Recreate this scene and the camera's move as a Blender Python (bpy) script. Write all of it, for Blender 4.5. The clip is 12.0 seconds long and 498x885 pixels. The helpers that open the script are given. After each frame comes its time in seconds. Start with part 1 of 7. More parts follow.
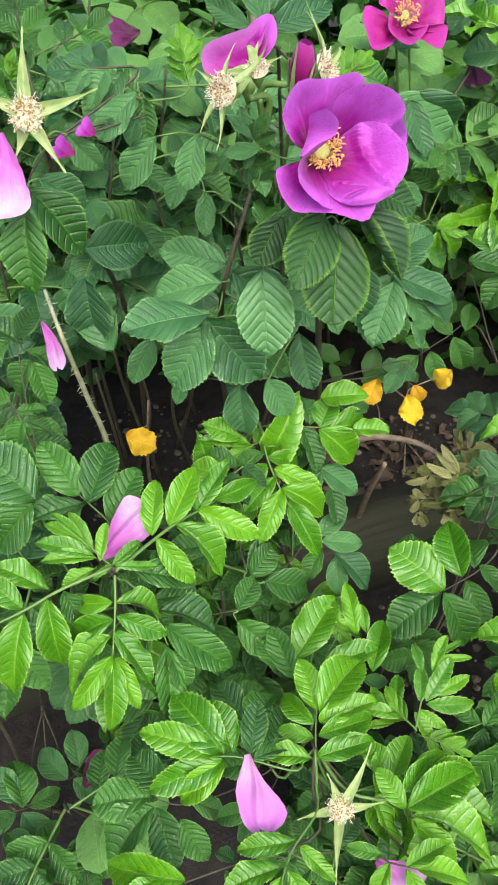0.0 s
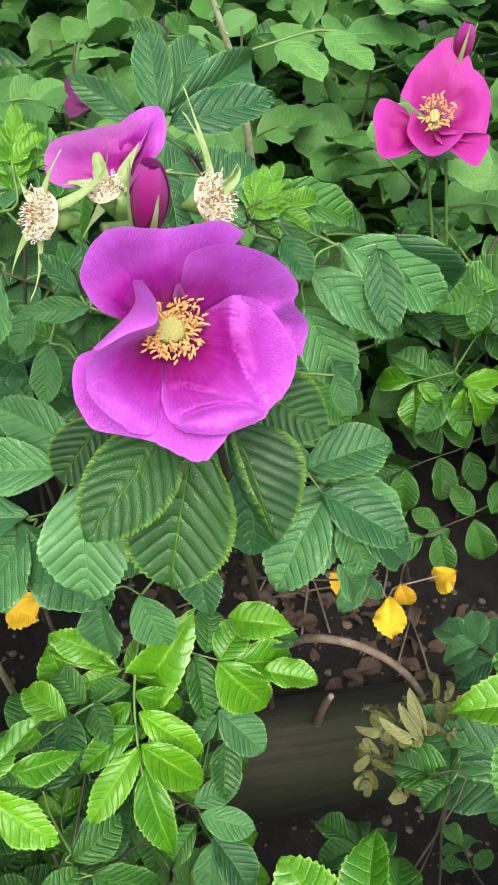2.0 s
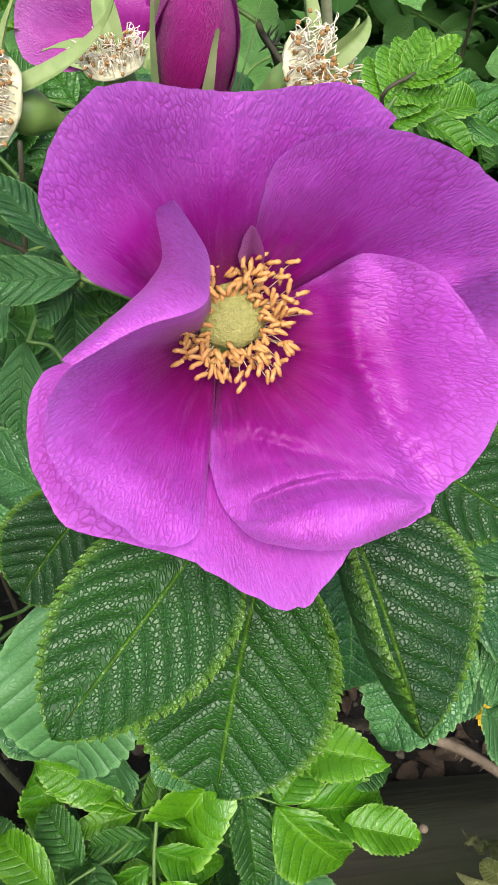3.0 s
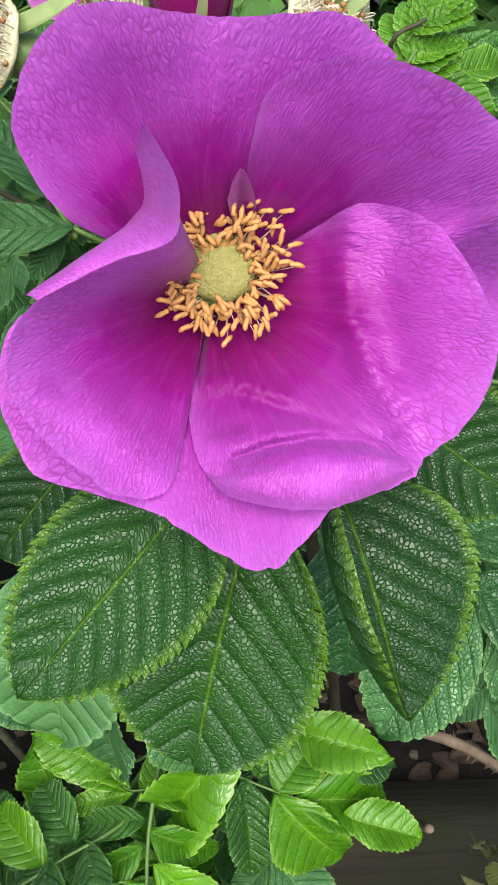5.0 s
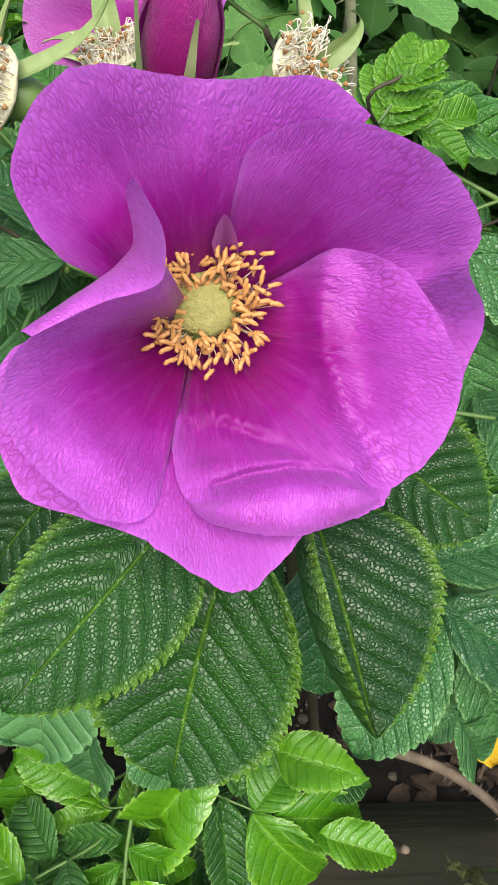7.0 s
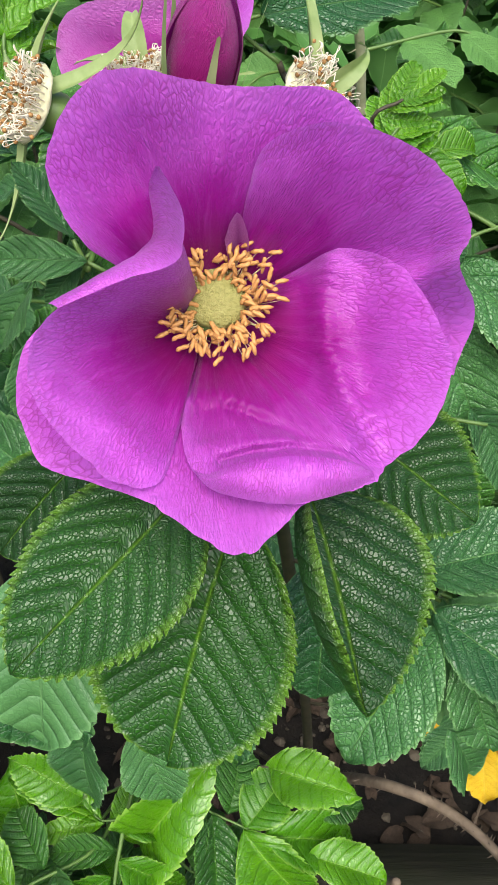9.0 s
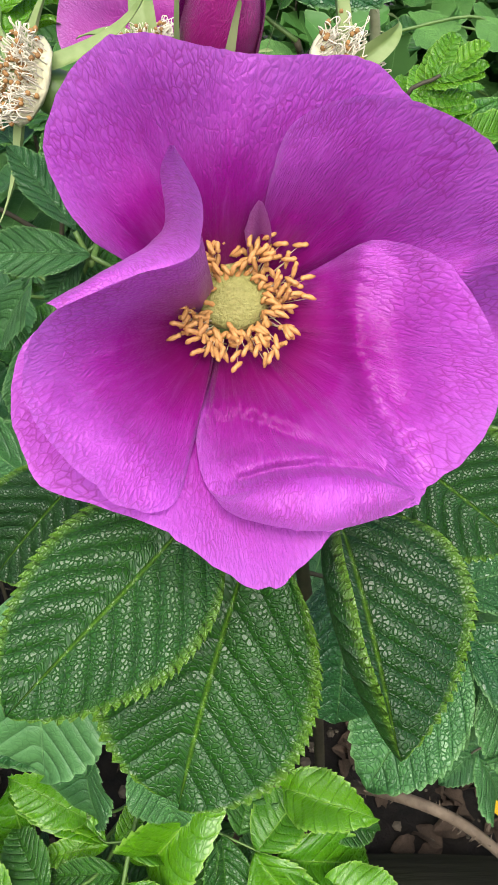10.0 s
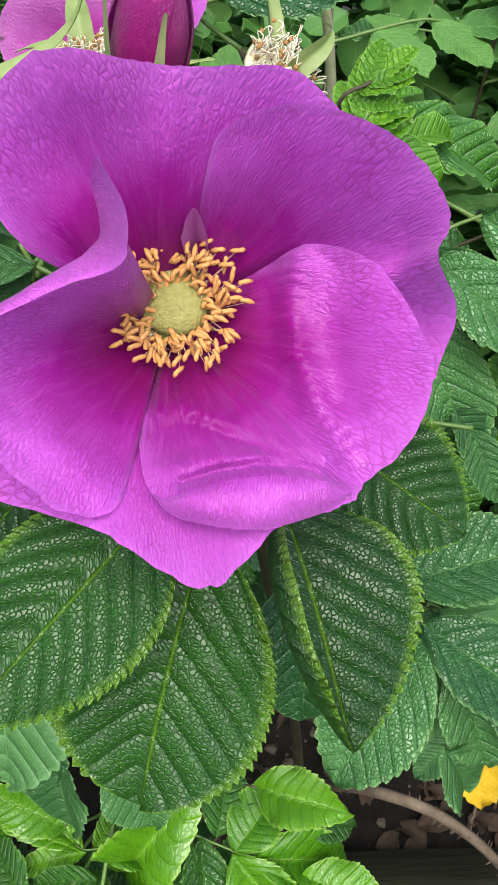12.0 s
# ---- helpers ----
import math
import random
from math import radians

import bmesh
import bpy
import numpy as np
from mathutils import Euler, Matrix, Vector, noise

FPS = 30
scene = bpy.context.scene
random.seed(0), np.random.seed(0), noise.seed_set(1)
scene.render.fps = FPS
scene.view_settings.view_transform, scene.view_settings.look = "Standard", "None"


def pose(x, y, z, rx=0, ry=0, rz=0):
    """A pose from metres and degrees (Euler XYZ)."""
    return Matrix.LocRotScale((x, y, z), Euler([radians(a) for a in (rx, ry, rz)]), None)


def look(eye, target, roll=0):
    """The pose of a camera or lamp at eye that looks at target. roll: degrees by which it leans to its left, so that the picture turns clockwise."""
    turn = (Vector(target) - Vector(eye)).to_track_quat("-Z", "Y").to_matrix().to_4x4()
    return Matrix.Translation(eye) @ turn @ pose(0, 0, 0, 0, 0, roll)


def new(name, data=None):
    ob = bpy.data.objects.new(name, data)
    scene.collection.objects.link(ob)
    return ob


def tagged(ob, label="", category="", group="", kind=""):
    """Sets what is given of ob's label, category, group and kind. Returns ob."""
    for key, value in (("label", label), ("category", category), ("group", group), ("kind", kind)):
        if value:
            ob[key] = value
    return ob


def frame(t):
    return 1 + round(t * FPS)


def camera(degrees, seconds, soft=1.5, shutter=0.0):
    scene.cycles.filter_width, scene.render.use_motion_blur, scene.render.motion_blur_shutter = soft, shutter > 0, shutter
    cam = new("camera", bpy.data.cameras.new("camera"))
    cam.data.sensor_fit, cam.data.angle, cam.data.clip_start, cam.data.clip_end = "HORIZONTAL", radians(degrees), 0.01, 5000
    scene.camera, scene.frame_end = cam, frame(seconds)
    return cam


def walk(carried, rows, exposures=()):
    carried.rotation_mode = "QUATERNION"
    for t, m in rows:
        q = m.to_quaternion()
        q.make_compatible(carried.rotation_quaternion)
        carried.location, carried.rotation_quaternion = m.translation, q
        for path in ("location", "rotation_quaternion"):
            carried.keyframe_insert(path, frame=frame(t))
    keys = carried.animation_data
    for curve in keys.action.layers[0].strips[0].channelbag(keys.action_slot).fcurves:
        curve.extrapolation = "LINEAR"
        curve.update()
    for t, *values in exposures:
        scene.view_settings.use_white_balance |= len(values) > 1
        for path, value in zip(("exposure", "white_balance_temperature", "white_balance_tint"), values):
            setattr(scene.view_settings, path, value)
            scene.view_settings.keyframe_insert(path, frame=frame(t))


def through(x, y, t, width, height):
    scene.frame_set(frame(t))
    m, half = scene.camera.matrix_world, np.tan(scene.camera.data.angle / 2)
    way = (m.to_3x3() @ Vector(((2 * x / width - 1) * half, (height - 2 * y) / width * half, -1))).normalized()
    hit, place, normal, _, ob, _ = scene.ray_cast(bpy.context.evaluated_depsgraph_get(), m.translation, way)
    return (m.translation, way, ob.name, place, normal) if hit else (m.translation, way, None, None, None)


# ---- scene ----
cam = camera(34.9, 12.0, 1.3)
cam.data.dof.use_dof, cam.data.dof.focus_distance, cam.data.dof.aperture_fstop = True, 0.185, 215.0
PATH = [
    (0.0, (0.042, 0.000, 0.853), (0.009, 1.521, -0.446), 0.4),
    (0.3, (0.0552, 0.0024, 0.8512), (0.1019, 1.5330, -0.4353), -0.07),
    (0.5, (0.059, -0.002, 0.854), (0.157, 1.527, -0.432), 0.2),
    (0.8, (0.0849, -0.0119, 0.8628), (0.2140, 1.5216, -0.4146), 0.73),
    (1.0, (0.104, 0.001, 0.875), (0.230, 1.548, -0.386), 1.8),
    (1.3, (0.1328, 0.0575, 0.8840), (0.1374, 1.6351, -0.3455), 3.32),
    (1.5, (0.163, 0.117, 0.869), (0.012, 1.700, -0.343), 3.8),
    (1.7, (0.1736, 0.1662, 0.8618), (-0.0606, 1.7396, -0.3506), 4.23),
    (2.0, (0.164, 0.247, 0.827), (-0.127, 1.798, -0.402), 3.9),
    (2.2, (0.1441, 0.2963, 0.7873), (-0.1657, 1.8589, -0.4222), 3.98),
    (2.5, (0.128, 0.348, 0.762), (-0.195, 1.899, -0.458), 3.5),
    (2.7, (0.1225, 0.3663, 0.7519), (-0.2526, 1.9192, -0.4514), 2.78),
    (3.0, (0.117, 0.381, 0.744), (-0.266, 1.903, -0.495), 3.3),
    (3.2, (0.1211, 0.3848, 0.7446), (-0.2475, 1.8977, -0.5106), 3.33),
    (4.8, (0.126, 0.384, 0.733), (-0.336, 1.879, -0.514), 3.4),
    (5.0, (0.127, 0.385, 0.734), (-0.339, 1.876, -0.515), 3.6),
    (5.3, (0.1265, 0.3814, 0.7384), (-0.3300, 1.8819, -0.5024), 3.89),
    (5.5, (0.126, 0.377, 0.740), (-0.336, 1.880, -0.497), 3.9),
    (5.8, (0.1249, 0.3759, 0.7390), (-0.3293, 1.8736, -0.5062), 4.01),
    (6.0, (0.126, 0.377, 0.739), (-0.336, 1.871, -0.508), 3.8),
    (6.5, (0.131, 0.383, 0.736), (-0.314, 1.891, -0.500), 4.6),
    (6.8, (0.1313, 0.3794, 0.7418), (-0.3231, 1.8962, -0.4801), 4.77),
    (7.0, (0.130, 0.380, 0.741), (-0.317, 1.909, -0.468), 5.2),
    (7.2, (0.1296, 0.3776, 0.7403), (-0.3266, 1.9143, -0.4556), 5.29),
    (8.8, (0.1363, 0.3643, 0.7376), (-0.3542, 1.9400, -0.3923), 6.43),
    (9.0, (0.136, 0.364, 0.736), (-0.350, 1.955, -0.374), 6.6),
    (9.3, (0.1343, 0.3655, 0.7357), (-0.3618, 1.9611, -0.3635), 6.76),
    (9.5, (0.132, 0.369, 0.735), (-0.372, 1.958, -0.370), 6.3),
    (9.8, (0.1257, 0.3744, 0.7311), (-0.3687, 1.9615, -0.3809), 6.39),
    (10.0, (0.127, 0.379, 0.729), (-0.362, 1.960, -0.393), 6.5),
    (10.3, (0.1261, 0.3789, 0.7264), (-0.3478, 1.9624, -0.3994), 6.72),
    (10.5, (0.124, 0.378, 0.727), (-0.358, 1.967, -0.388), 6.6),
    (10.8, (0.1246, 0.3812, 0.7237), (-0.3646, 1.9708, -0.3870), 6.48),
    (11.0, (0.124, 0.380, 0.723), (-0.352, 1.969, -0.393), 6.6),
    (11.3, (0.1237, 0.3747, 0.7224), (-0.3386, 1.9669, -0.3963), 6.72),
    (11.5, (0.126, 0.374, 0.724), (-0.337, 1.972, -0.386), 6.2),
    (11.8, (0.1311, 0.3756, 0.7278), (-0.3142, 1.9907, -0.3645), 6.51),
    (12.0, (0.135, 0.379, 0.731), (-0.314, 1.981, -0.379), 5.5),
]
walk(cam, [(t, look(eye, target, roll)) for t, eye, target, roll in PATH], ((0.0, 0.96), (1.0, 0.98), (1.8, 1.04), (3.0, 0.62), (12.0, 0.62)))

# ---- light: a bright overcast sky ----
world = bpy.data.worlds.new("sky")
scene.world = world
world.use_nodes = True
wn = world.node_tree.nodes
sky = wn.new("ShaderNodeTexSky")
sky.sky_type, sky.sun_disc = "NISHITA", False
sky.sun_elevation, sky.sun_rotation = radians(48), radians(164)
sky.air_density, sky.dust_density, sky.ozone_density = 1.0, 3.0, 1.0
wn["Background"].inputs["Strength"].default_value = 0.15
world.node_tree.links.new(sky.outputs[0], wn["Background"].inputs["Color"])
sun = new("sun", bpy.data.lights.new("sun", "SUN"))
sun.data.energy, sun.data.angle, sun.data.color = 2.75, radians(56), (1.0, 0.97, 0.92)
sun.matrix_world = look((0.40, -1.45, 1.65), (0, 0, 0))


# ---- materials ----
class Nodes:
    """A small wrapper to write node trees in few lines."""

    def __init__(self, name):
        self.mat = bpy.data.materials.new(name)
        self.mat.use_nodes = True
        self.tree = self.mat.node_tree
        self.bsdf = self.tree.nodes["Principled BSDF"]
        self.out = self.tree.nodes["Material Output"]

    def add(self, kind, **props):
        n = self.tree.nodes.new(kind)
        for k, v in props.items():
            setattr(n, k, v)
        return n

    def put(self, value, socket):
        if hasattr(value, "is_output"):
            self.tree.links.new(value, socket)
        elif value is not None:
            socket.default_value = value

    def math(self, op, a, b=None, c=None, clamp=False):
        n = self.add("ShaderNodeMath", operation=op, use_clamp=clamp)
        for v, s in zip((a, b, c), n.inputs):
            self.put(v, s)
        return n.outputs[0]

    def ramp(self, fac, lo, hi):
        n = self.add("ShaderNodeMapRange")
        self.put(fac, n.inputs[0])
        n.inputs[1].default_value, n.inputs[2].default_value = lo, hi
        return n.outputs[0]

    def noise(self, vec, scale, detail=3.0, rough=0.55):
        n = self.add("ShaderNodeTexNoise")
        self.put(vec, n.inputs["Vector"])
        n.inputs["Scale"].default_value, n.inputs["Detail"].default_value, n.inputs["Roughness"].default_value = scale, detail, rough
        return n.outputs[0]

    def cells(self, vec, scale, feature="F1"):
        n = self.add("ShaderNodeTexVoronoi", feature=feature)
        self.put(vec, n.inputs["Vector"])
        n.inputs["Scale"].default_value = scale
        return n.outputs["Distance"]

    def mix(self, fac, a, b, mode="MIX"):
        n = self.add("ShaderNodeMix", data_type="RGBA", blend_type=mode)
        self.put(fac, n.inputs["Factor"])
        self.put(a if hasattr(a, "is_output") else (*a, 1), n.inputs[6])
        self.put(b if hasattr(b, "is_output") else (*b, 1), n.inputs[7])
        return n.outputs[2]

    def scaled(self, vec, size):
        n = self.add("ShaderNodeMapping")
        self.put(vec, n.inputs[0])
        n.inputs["Scale"].default_value = size
        return n.outputs[0]

    def bump(self, height, strength, distance):
        n = self.add("ShaderNodeBump")
        self.put(height, n.inputs["Height"])
        n.inputs["Strength"].default_value, n.inputs["Distance"].default_value = strength, distance
        self.put(n.outputs[0], self.bsdf.inputs["Normal"])
        return n.outputs[0]

    def done(self, colour, rough, through=0.0, through_colour=None, normal=None):
        self.put(colour if hasattr(colour, "is_output") else (*colour, 1), self.bsdf.inputs["Base Color"])
        self.put(rough, self.bsdf.inputs["Roughness"])
        if through:
            t = self.add("ShaderNodeBsdfTranslucent")
            c = colour if through_colour is None else through_colour
            self.put(c if hasattr(c, "is_output") else (*c, 1), t.inputs["Color"])
            if normal is not None:
                self.put(normal, t.inputs["Normal"])
            m = self.add("ShaderNodeMixShader")
            m.inputs[0].default_value = through
            self.tree.links.new(self.bsdf.outputs[0], m.inputs[1])
            self.tree.links.new(t.outputs[0], m.inputs[2])
            self.tree.links.new(m.outputs[0], self.out.inputs[0])
        return self.mat

    def uv(self):
        return self.add("ShaderNodeUVMap").outputs[0]

    def place(self):
        return self.add("ShaderNodeTexCoord").outputs["Object"]

    def chance(self):
        return self.add("ShaderNodeObjectInfo").outputs["Random"]


def leaf_material(name, dark, light, vein, rough, relief, through=0.18, cells=0.5, deep=0.0011, ribs=0.6, gloss=0.5, rim=0.47, grain=3.2, groove_shade=0.6, arch=5.0):
    """A wrinkled rose leaf: sunken side veins, puffed cells between them, a paler midrib and margin."""
    n = Nodes(name)
    uv = n.uv()
    sep = n.add("ShaderNodeSeparateXYZ")
    n.put(uv, sep.inputs[0])
    across = n.math("ABSOLUTE", n.math("SUBTRACT", sep.outputs[0], 0.5))
    lines = n.add("ShaderNodeUVMap", uv_map="veins").outputs[0]
    net = n.add("ShaderNodeSeparateXYZ")
    n.put(lines, net.inputs[0])
    rib = n.math("MULTIPLY", n.math("ABSOLUTE", n.math("SUBTRACT", n.math("FRACT", net.outputs[0]), 0.5)), 2.0)
    jitter = n.add("ShaderNodeVectorMath", operation="MULTIPLY_ADD")
    n.put(n.add("ShaderNodeTexNoise").outputs["Color"], jitter.inputs[0])
    warp = jitter.inputs[0].links[0].from_node
    n.put(n.scaled(lines, (1.6, 12, 1)), warp.inputs["Vector"])
    warp.inputs["Scale"].default_value, warp.inputs["Detail"].default_value = 2.0, 2.0
    jitter.inputs[1].default_value = (0.16, 0.02, 0)
    n.put(lines, jitter.inputs[2])
    pillow = n.math("SUBTRACT", 1.0, n.math("POWER", rib, arch))
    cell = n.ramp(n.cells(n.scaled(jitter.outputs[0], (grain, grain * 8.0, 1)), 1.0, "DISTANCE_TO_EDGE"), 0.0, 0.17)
    small = n.ramp(n.cells(n.scaled(jitter.outputs[0], (grain * 2.4, grain * 18.0, 1)), 1.0, "DISTANCE_TO_EDGE"), 0.0, 0.4)
    mid = n.ramp(across, 0.0, 0.016)
    edge = n.ramp(across, rim, 0.497)
    h = n.math("ADD", n.math("MULTIPLY", n.math("MULTIPLY", pillow, mid), ribs), n.math("ADD", n.math("MULTIPLY", cell, cells), n.math("MULTIPLY", small, cells * 0.12)))
    normal = n.bump(h, relief, deep)
    var = n.noise(n.scaled(uv, (1.5, 2.5, 1)), 2.2, 4)
    base = n.mix(n.ramp(n.math("ADD", n.math("MULTIPLY", var, 0.6), n.math("MULTIPLY", n.chance(), 0.6)), 0.3, 0.95), dark, light)
    # veins and cell grooves get darker colour, standing for shade in the creases
    base = n.mix(n.math("MULTIPLY", n.ramp(rib, 0.90, 1.0), groove_shade * 0.9), base, dark)
    base = n.mix(n.math("MULTIPLY", n.math("SUBTRACT", 1.0, n.ramp(cell, 0.0, 0.8)), groove_shade), base, dark)
    base = n.mix(n.math("MULTIPLY", n.math("SUBTRACT", 1.0, mid), 0.55), base, vein)
    base = n.mix(n.math("MULTIPLY", edge, 0.6), base, vein)
    spots = n.ramp(n.noise(n.place(), 14.0, 2), 0.74, 0.78)
    base = n.mix(n.math("MULTIPLY", spots, 0.30), base, (0.20, 0.17, 0.05))
    n.bsdf.inputs["Specular IOR Level"].default_value = gloss
    shine = n.math("ADD", rough, n.math("MULTIPLY", n.math("SUBTRACT", 1.0, cell), 0.22))
    return n.done(base, shine, through, None, normal)


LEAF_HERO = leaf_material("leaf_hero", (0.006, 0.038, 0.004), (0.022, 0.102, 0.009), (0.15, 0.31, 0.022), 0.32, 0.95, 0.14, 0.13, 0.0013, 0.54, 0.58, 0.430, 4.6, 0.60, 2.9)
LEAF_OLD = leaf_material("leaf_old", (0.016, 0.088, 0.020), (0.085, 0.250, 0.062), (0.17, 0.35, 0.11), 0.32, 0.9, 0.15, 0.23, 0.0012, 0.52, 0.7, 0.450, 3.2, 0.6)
# LEAF_OLD made paler: sky light on leaves tilted upwards is put into the colour
LEAF_OLD_LIT = leaf_material("leaf_old_lit", (0.042, 0.150, 0.040), (0.125, 0.300, 0.095), (0.20, 0.40, 0.15), 0.40, 0.8, 0.22, 0.09, 0.0012, 0.70, 0.6, 0.450, 3.0, 0.35, 2.6)
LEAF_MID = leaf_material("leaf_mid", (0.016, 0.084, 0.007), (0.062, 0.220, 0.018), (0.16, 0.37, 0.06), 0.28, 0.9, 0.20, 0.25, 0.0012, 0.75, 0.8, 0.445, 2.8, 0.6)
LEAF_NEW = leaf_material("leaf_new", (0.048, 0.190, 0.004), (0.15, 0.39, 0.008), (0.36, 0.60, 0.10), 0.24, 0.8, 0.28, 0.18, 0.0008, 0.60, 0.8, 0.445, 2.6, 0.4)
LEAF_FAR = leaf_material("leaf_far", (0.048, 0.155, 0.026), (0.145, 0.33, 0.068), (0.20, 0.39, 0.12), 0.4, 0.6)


def plain(name, lo, hi, rough=0.6, scale=120.0, bump=0.3, depth=0.0005, through=0.0):
    n = Nodes(name)
    p = n.place()
    f = n.ramp(n.math("ADD", n.math("MULTIPLY", n.noise(p, scale, 4), 0.8), n.math("MULTIPLY", n.noise(p, scale * 0.12, 2), 0.4)), 0.35, 0.85)
    normal = n.bump(n.noise(p, scale * 2.2, 3), bump, depth)
    return n.done(n.mix(f, lo, hi), rough, through, None, normal)


STALK = plain("stalk", (0.05, 0.12, 0.02), (0.13, 0.22, 0.05), 0.5)
CANE = plain("cane", (0.020, 0.020, 0.010), (0.075, 0.062, 0.034), 0.7)
CANE_PALE = plain("cane_pale", (0.17, 0.19, 0.09), (0.40, 0.40, 0.25), 0.7)
CANE_DRY = plain("cane_dry", (0.08, 0.055, 0.035), (0.26, 0.20, 0.14), 0.85)
SEPAL = plain("sepal", (0.15, 0.24, 0.055), (0.38, 0.45, 0.20), 0.55, through=0.15)
HIP = plain("hip", (0.10, 0.20, 0.04), (0.20, 0.31, 0.08), 0.45)
FILAMENT = plain("filament", (0.55, 0.45, 0.25), (0.75, 0.66, 0.45), 0.6)
DRY_FILAMENT = plain("dry_filament", (0.58, 0.52, 0.38), (0.82, 0.77, 0.64), 0.7)
DRY_ANTHER = plain("dry_anther", (0.20, 0.10, 0.03), (0.44, 0.24, 0.08), 0.8)
ANTHER = plain("anther", (0.44, 0.20, 0.045), (0.66, 0.37, 0.13), 0.6, 900)
STIGMA = plain("stigma", (0.25, 0.25, 0.06), (0.42, 0.40, 0.14), 0.7, 700, 0.8, 0.001)
DISC_DRY = plain("disc_dry", (0.46, 0.44, 0.26), (0.66, 0.64, 0.44), 0.7, 500, 0.6)
LITTER = plain("litter", (0.035, 0.022, 0.014), (0.12, 0.080, 0.052), 0.85, 60, 0.5, 0.001)
DRY_LEAF = leaf_material("dry_leaf", (0.17, 0.19, 0.05), (0.42, 0.42, 0.18), (0.56, 0.54, 0.30), 0.7, 0.9, 0.15, 0.3, 0.0014, 0.9, 0.3)
YELLOW = leaf_material("yellow_leaf", (0.56, 0.30, 0.01), (0.80, 0.54, 0.02), (0.80, 0.60, 0.08), 0.5, 0.6, 0.15, 0.3, 0.0010, 0.5, 0.4)


def petal_material(name, deep, mid, pale):
    """A rose petal: deep at its base, paler outwards, with a fine net of darker veins that run to the rim."""
    n = Nodes(name)
    uv = n.uv()
    sep = n.add("ShaderNodeSeparateXYZ")
    n.put(uv, sep.inputs[0])
    out = sep.outputs[1]
    p = n.place()
    streak = n.noise(n.scaled(uv, (26, 3.0, 1)), 1.4, 3, 0.55)
    bend = n.add("ShaderNodeVectorMath", operation="MULTIPLY_ADD")
    n.put(n.noise(n.scaled(uv, (9, 9, 1)), 1.0, 3), bend.inputs[0])
    bend.inputs[1].default_value = (0.02, 0.06, 0)
    n.put(uv, bend.inputs[2])
    veins = n.cells(n.scaled(bend.outputs[0], (92, 22, 1)), 1.0, "DISTANCE_TO_EDGE")
    thread = n.cells(n.scaled(bend.outputs[0], (150, 30, 1)), 1.0, "DISTANCE_TO_EDGE")
    soft = n.noise(p, 60.0, 3)
    tone = n.mix(n.ramp(n.math("ADD", out, n.math("MULTIPLY", soft, 0.20)), 0.38, 0.98), deep, mid)
    far_out = n.math("MULTIPLY", n.ramp(n.math("ADD", out, n.math("MULTIPLY", soft, 0.45)), 0.75, 1.35), 0.85)
    tone = n.mix(far_out, tone, pale)
    tone = n.mix(n.math("MULTIPLY", n.ramp(streak, 0.5, 0.85), n.math("MULTIPLY", n.ramp(out, 0.1, 0.7), 0.35)), tone, pale)
    net = n.math("MULTIPLY", n.ramp(veins, 0.12, 0.0), n.math("MULTIPLY", n.ramp(n.noise(p, 90.0, 2), 0.36, 0.60), n.ramp(out, 0.35, 0.8)))
    tone = n.mix(n.math("MULTIPLY", net, 0.52), tone, deep)
    tone = n.mix(n.math("MULTIPLY", n.ramp(thread, 0.10, 0.0), 0.16), tone, deep)
    # a thin pale highlight painted along the rim
    tone = n.mix(n.math("MULTIPLY", n.ramp(out, 0.965, 1.0), 0.35), tone, pale)
    puff = n.math("MULTIPLY", n.ramp(veins, 0.0, 0.40), n.ramp(out, 0.2, 0.7))
    h = n.math("ADD", n.math("ADD", n.math("MULTIPLY", streak, 0.35), n.math("MULTIPLY", n.ramp(thread, 0.0, 0.4), 0.10)), n.math("MULTIPLY", puff, 0.30))
    normal = n.bump(h, 0.75, 0.0008)
    n.bsdf.inputs["Specular IOR Level"].default_value = 0.45
    n.bsdf.inputs["Sheen Weight"].default_value = 0.18
    n.bsdf.inputs["Sheen Roughness"].default_value = 0.4
    n.bsdf.inputs["Sheen Tint"].default_value = (1.0, 0.75, 1.0, 1)
    return n.done(tone, 0.40, 0.36, None, normal)


PETAL = petal_material("petal", (0.250, 0.001, 0.145), (0.455, 0.011, 0.475), (0.73, 0.20, 0.82))
PETAL_PINK = petal_material("petal_pink", (0.30, 0.002, 0.13), (0.44, 0.008, 0.26), (0.62, 0.07, 0.45))
PETAL_FADED = petal_material("petal_faded", (0.56, 0.12, 0.50), (0.66, 0.32, 0.66), (0.86, 0.64, 0.86))
PETAL_FALLEN = petal_material("petal_fallen", (0.70, 0.34, 0.62), (0.70, 0.16, 0.66), (0.74, 0.26, 0.76))
PETAL_WITHER = petal_material("petal_wither", (0.36, 0.01, 0.25), (0.50, 0.07, 0.44), (0.64, 0.22, 0.62))
BUD = petal_material("bud_petal", (0.24, 0.002, 0.10), (0.36, 0.006, 0.21), (0.46, 0.03, 0.33))
# petals inside the bush: the shade there is put into this darker colour
PETAL_SHADED = petal_material("petal_shaded", (0.06, 0.001, 0.03), (0.12, 0.003, 0.08), (0.18, 0.01, 0.13))

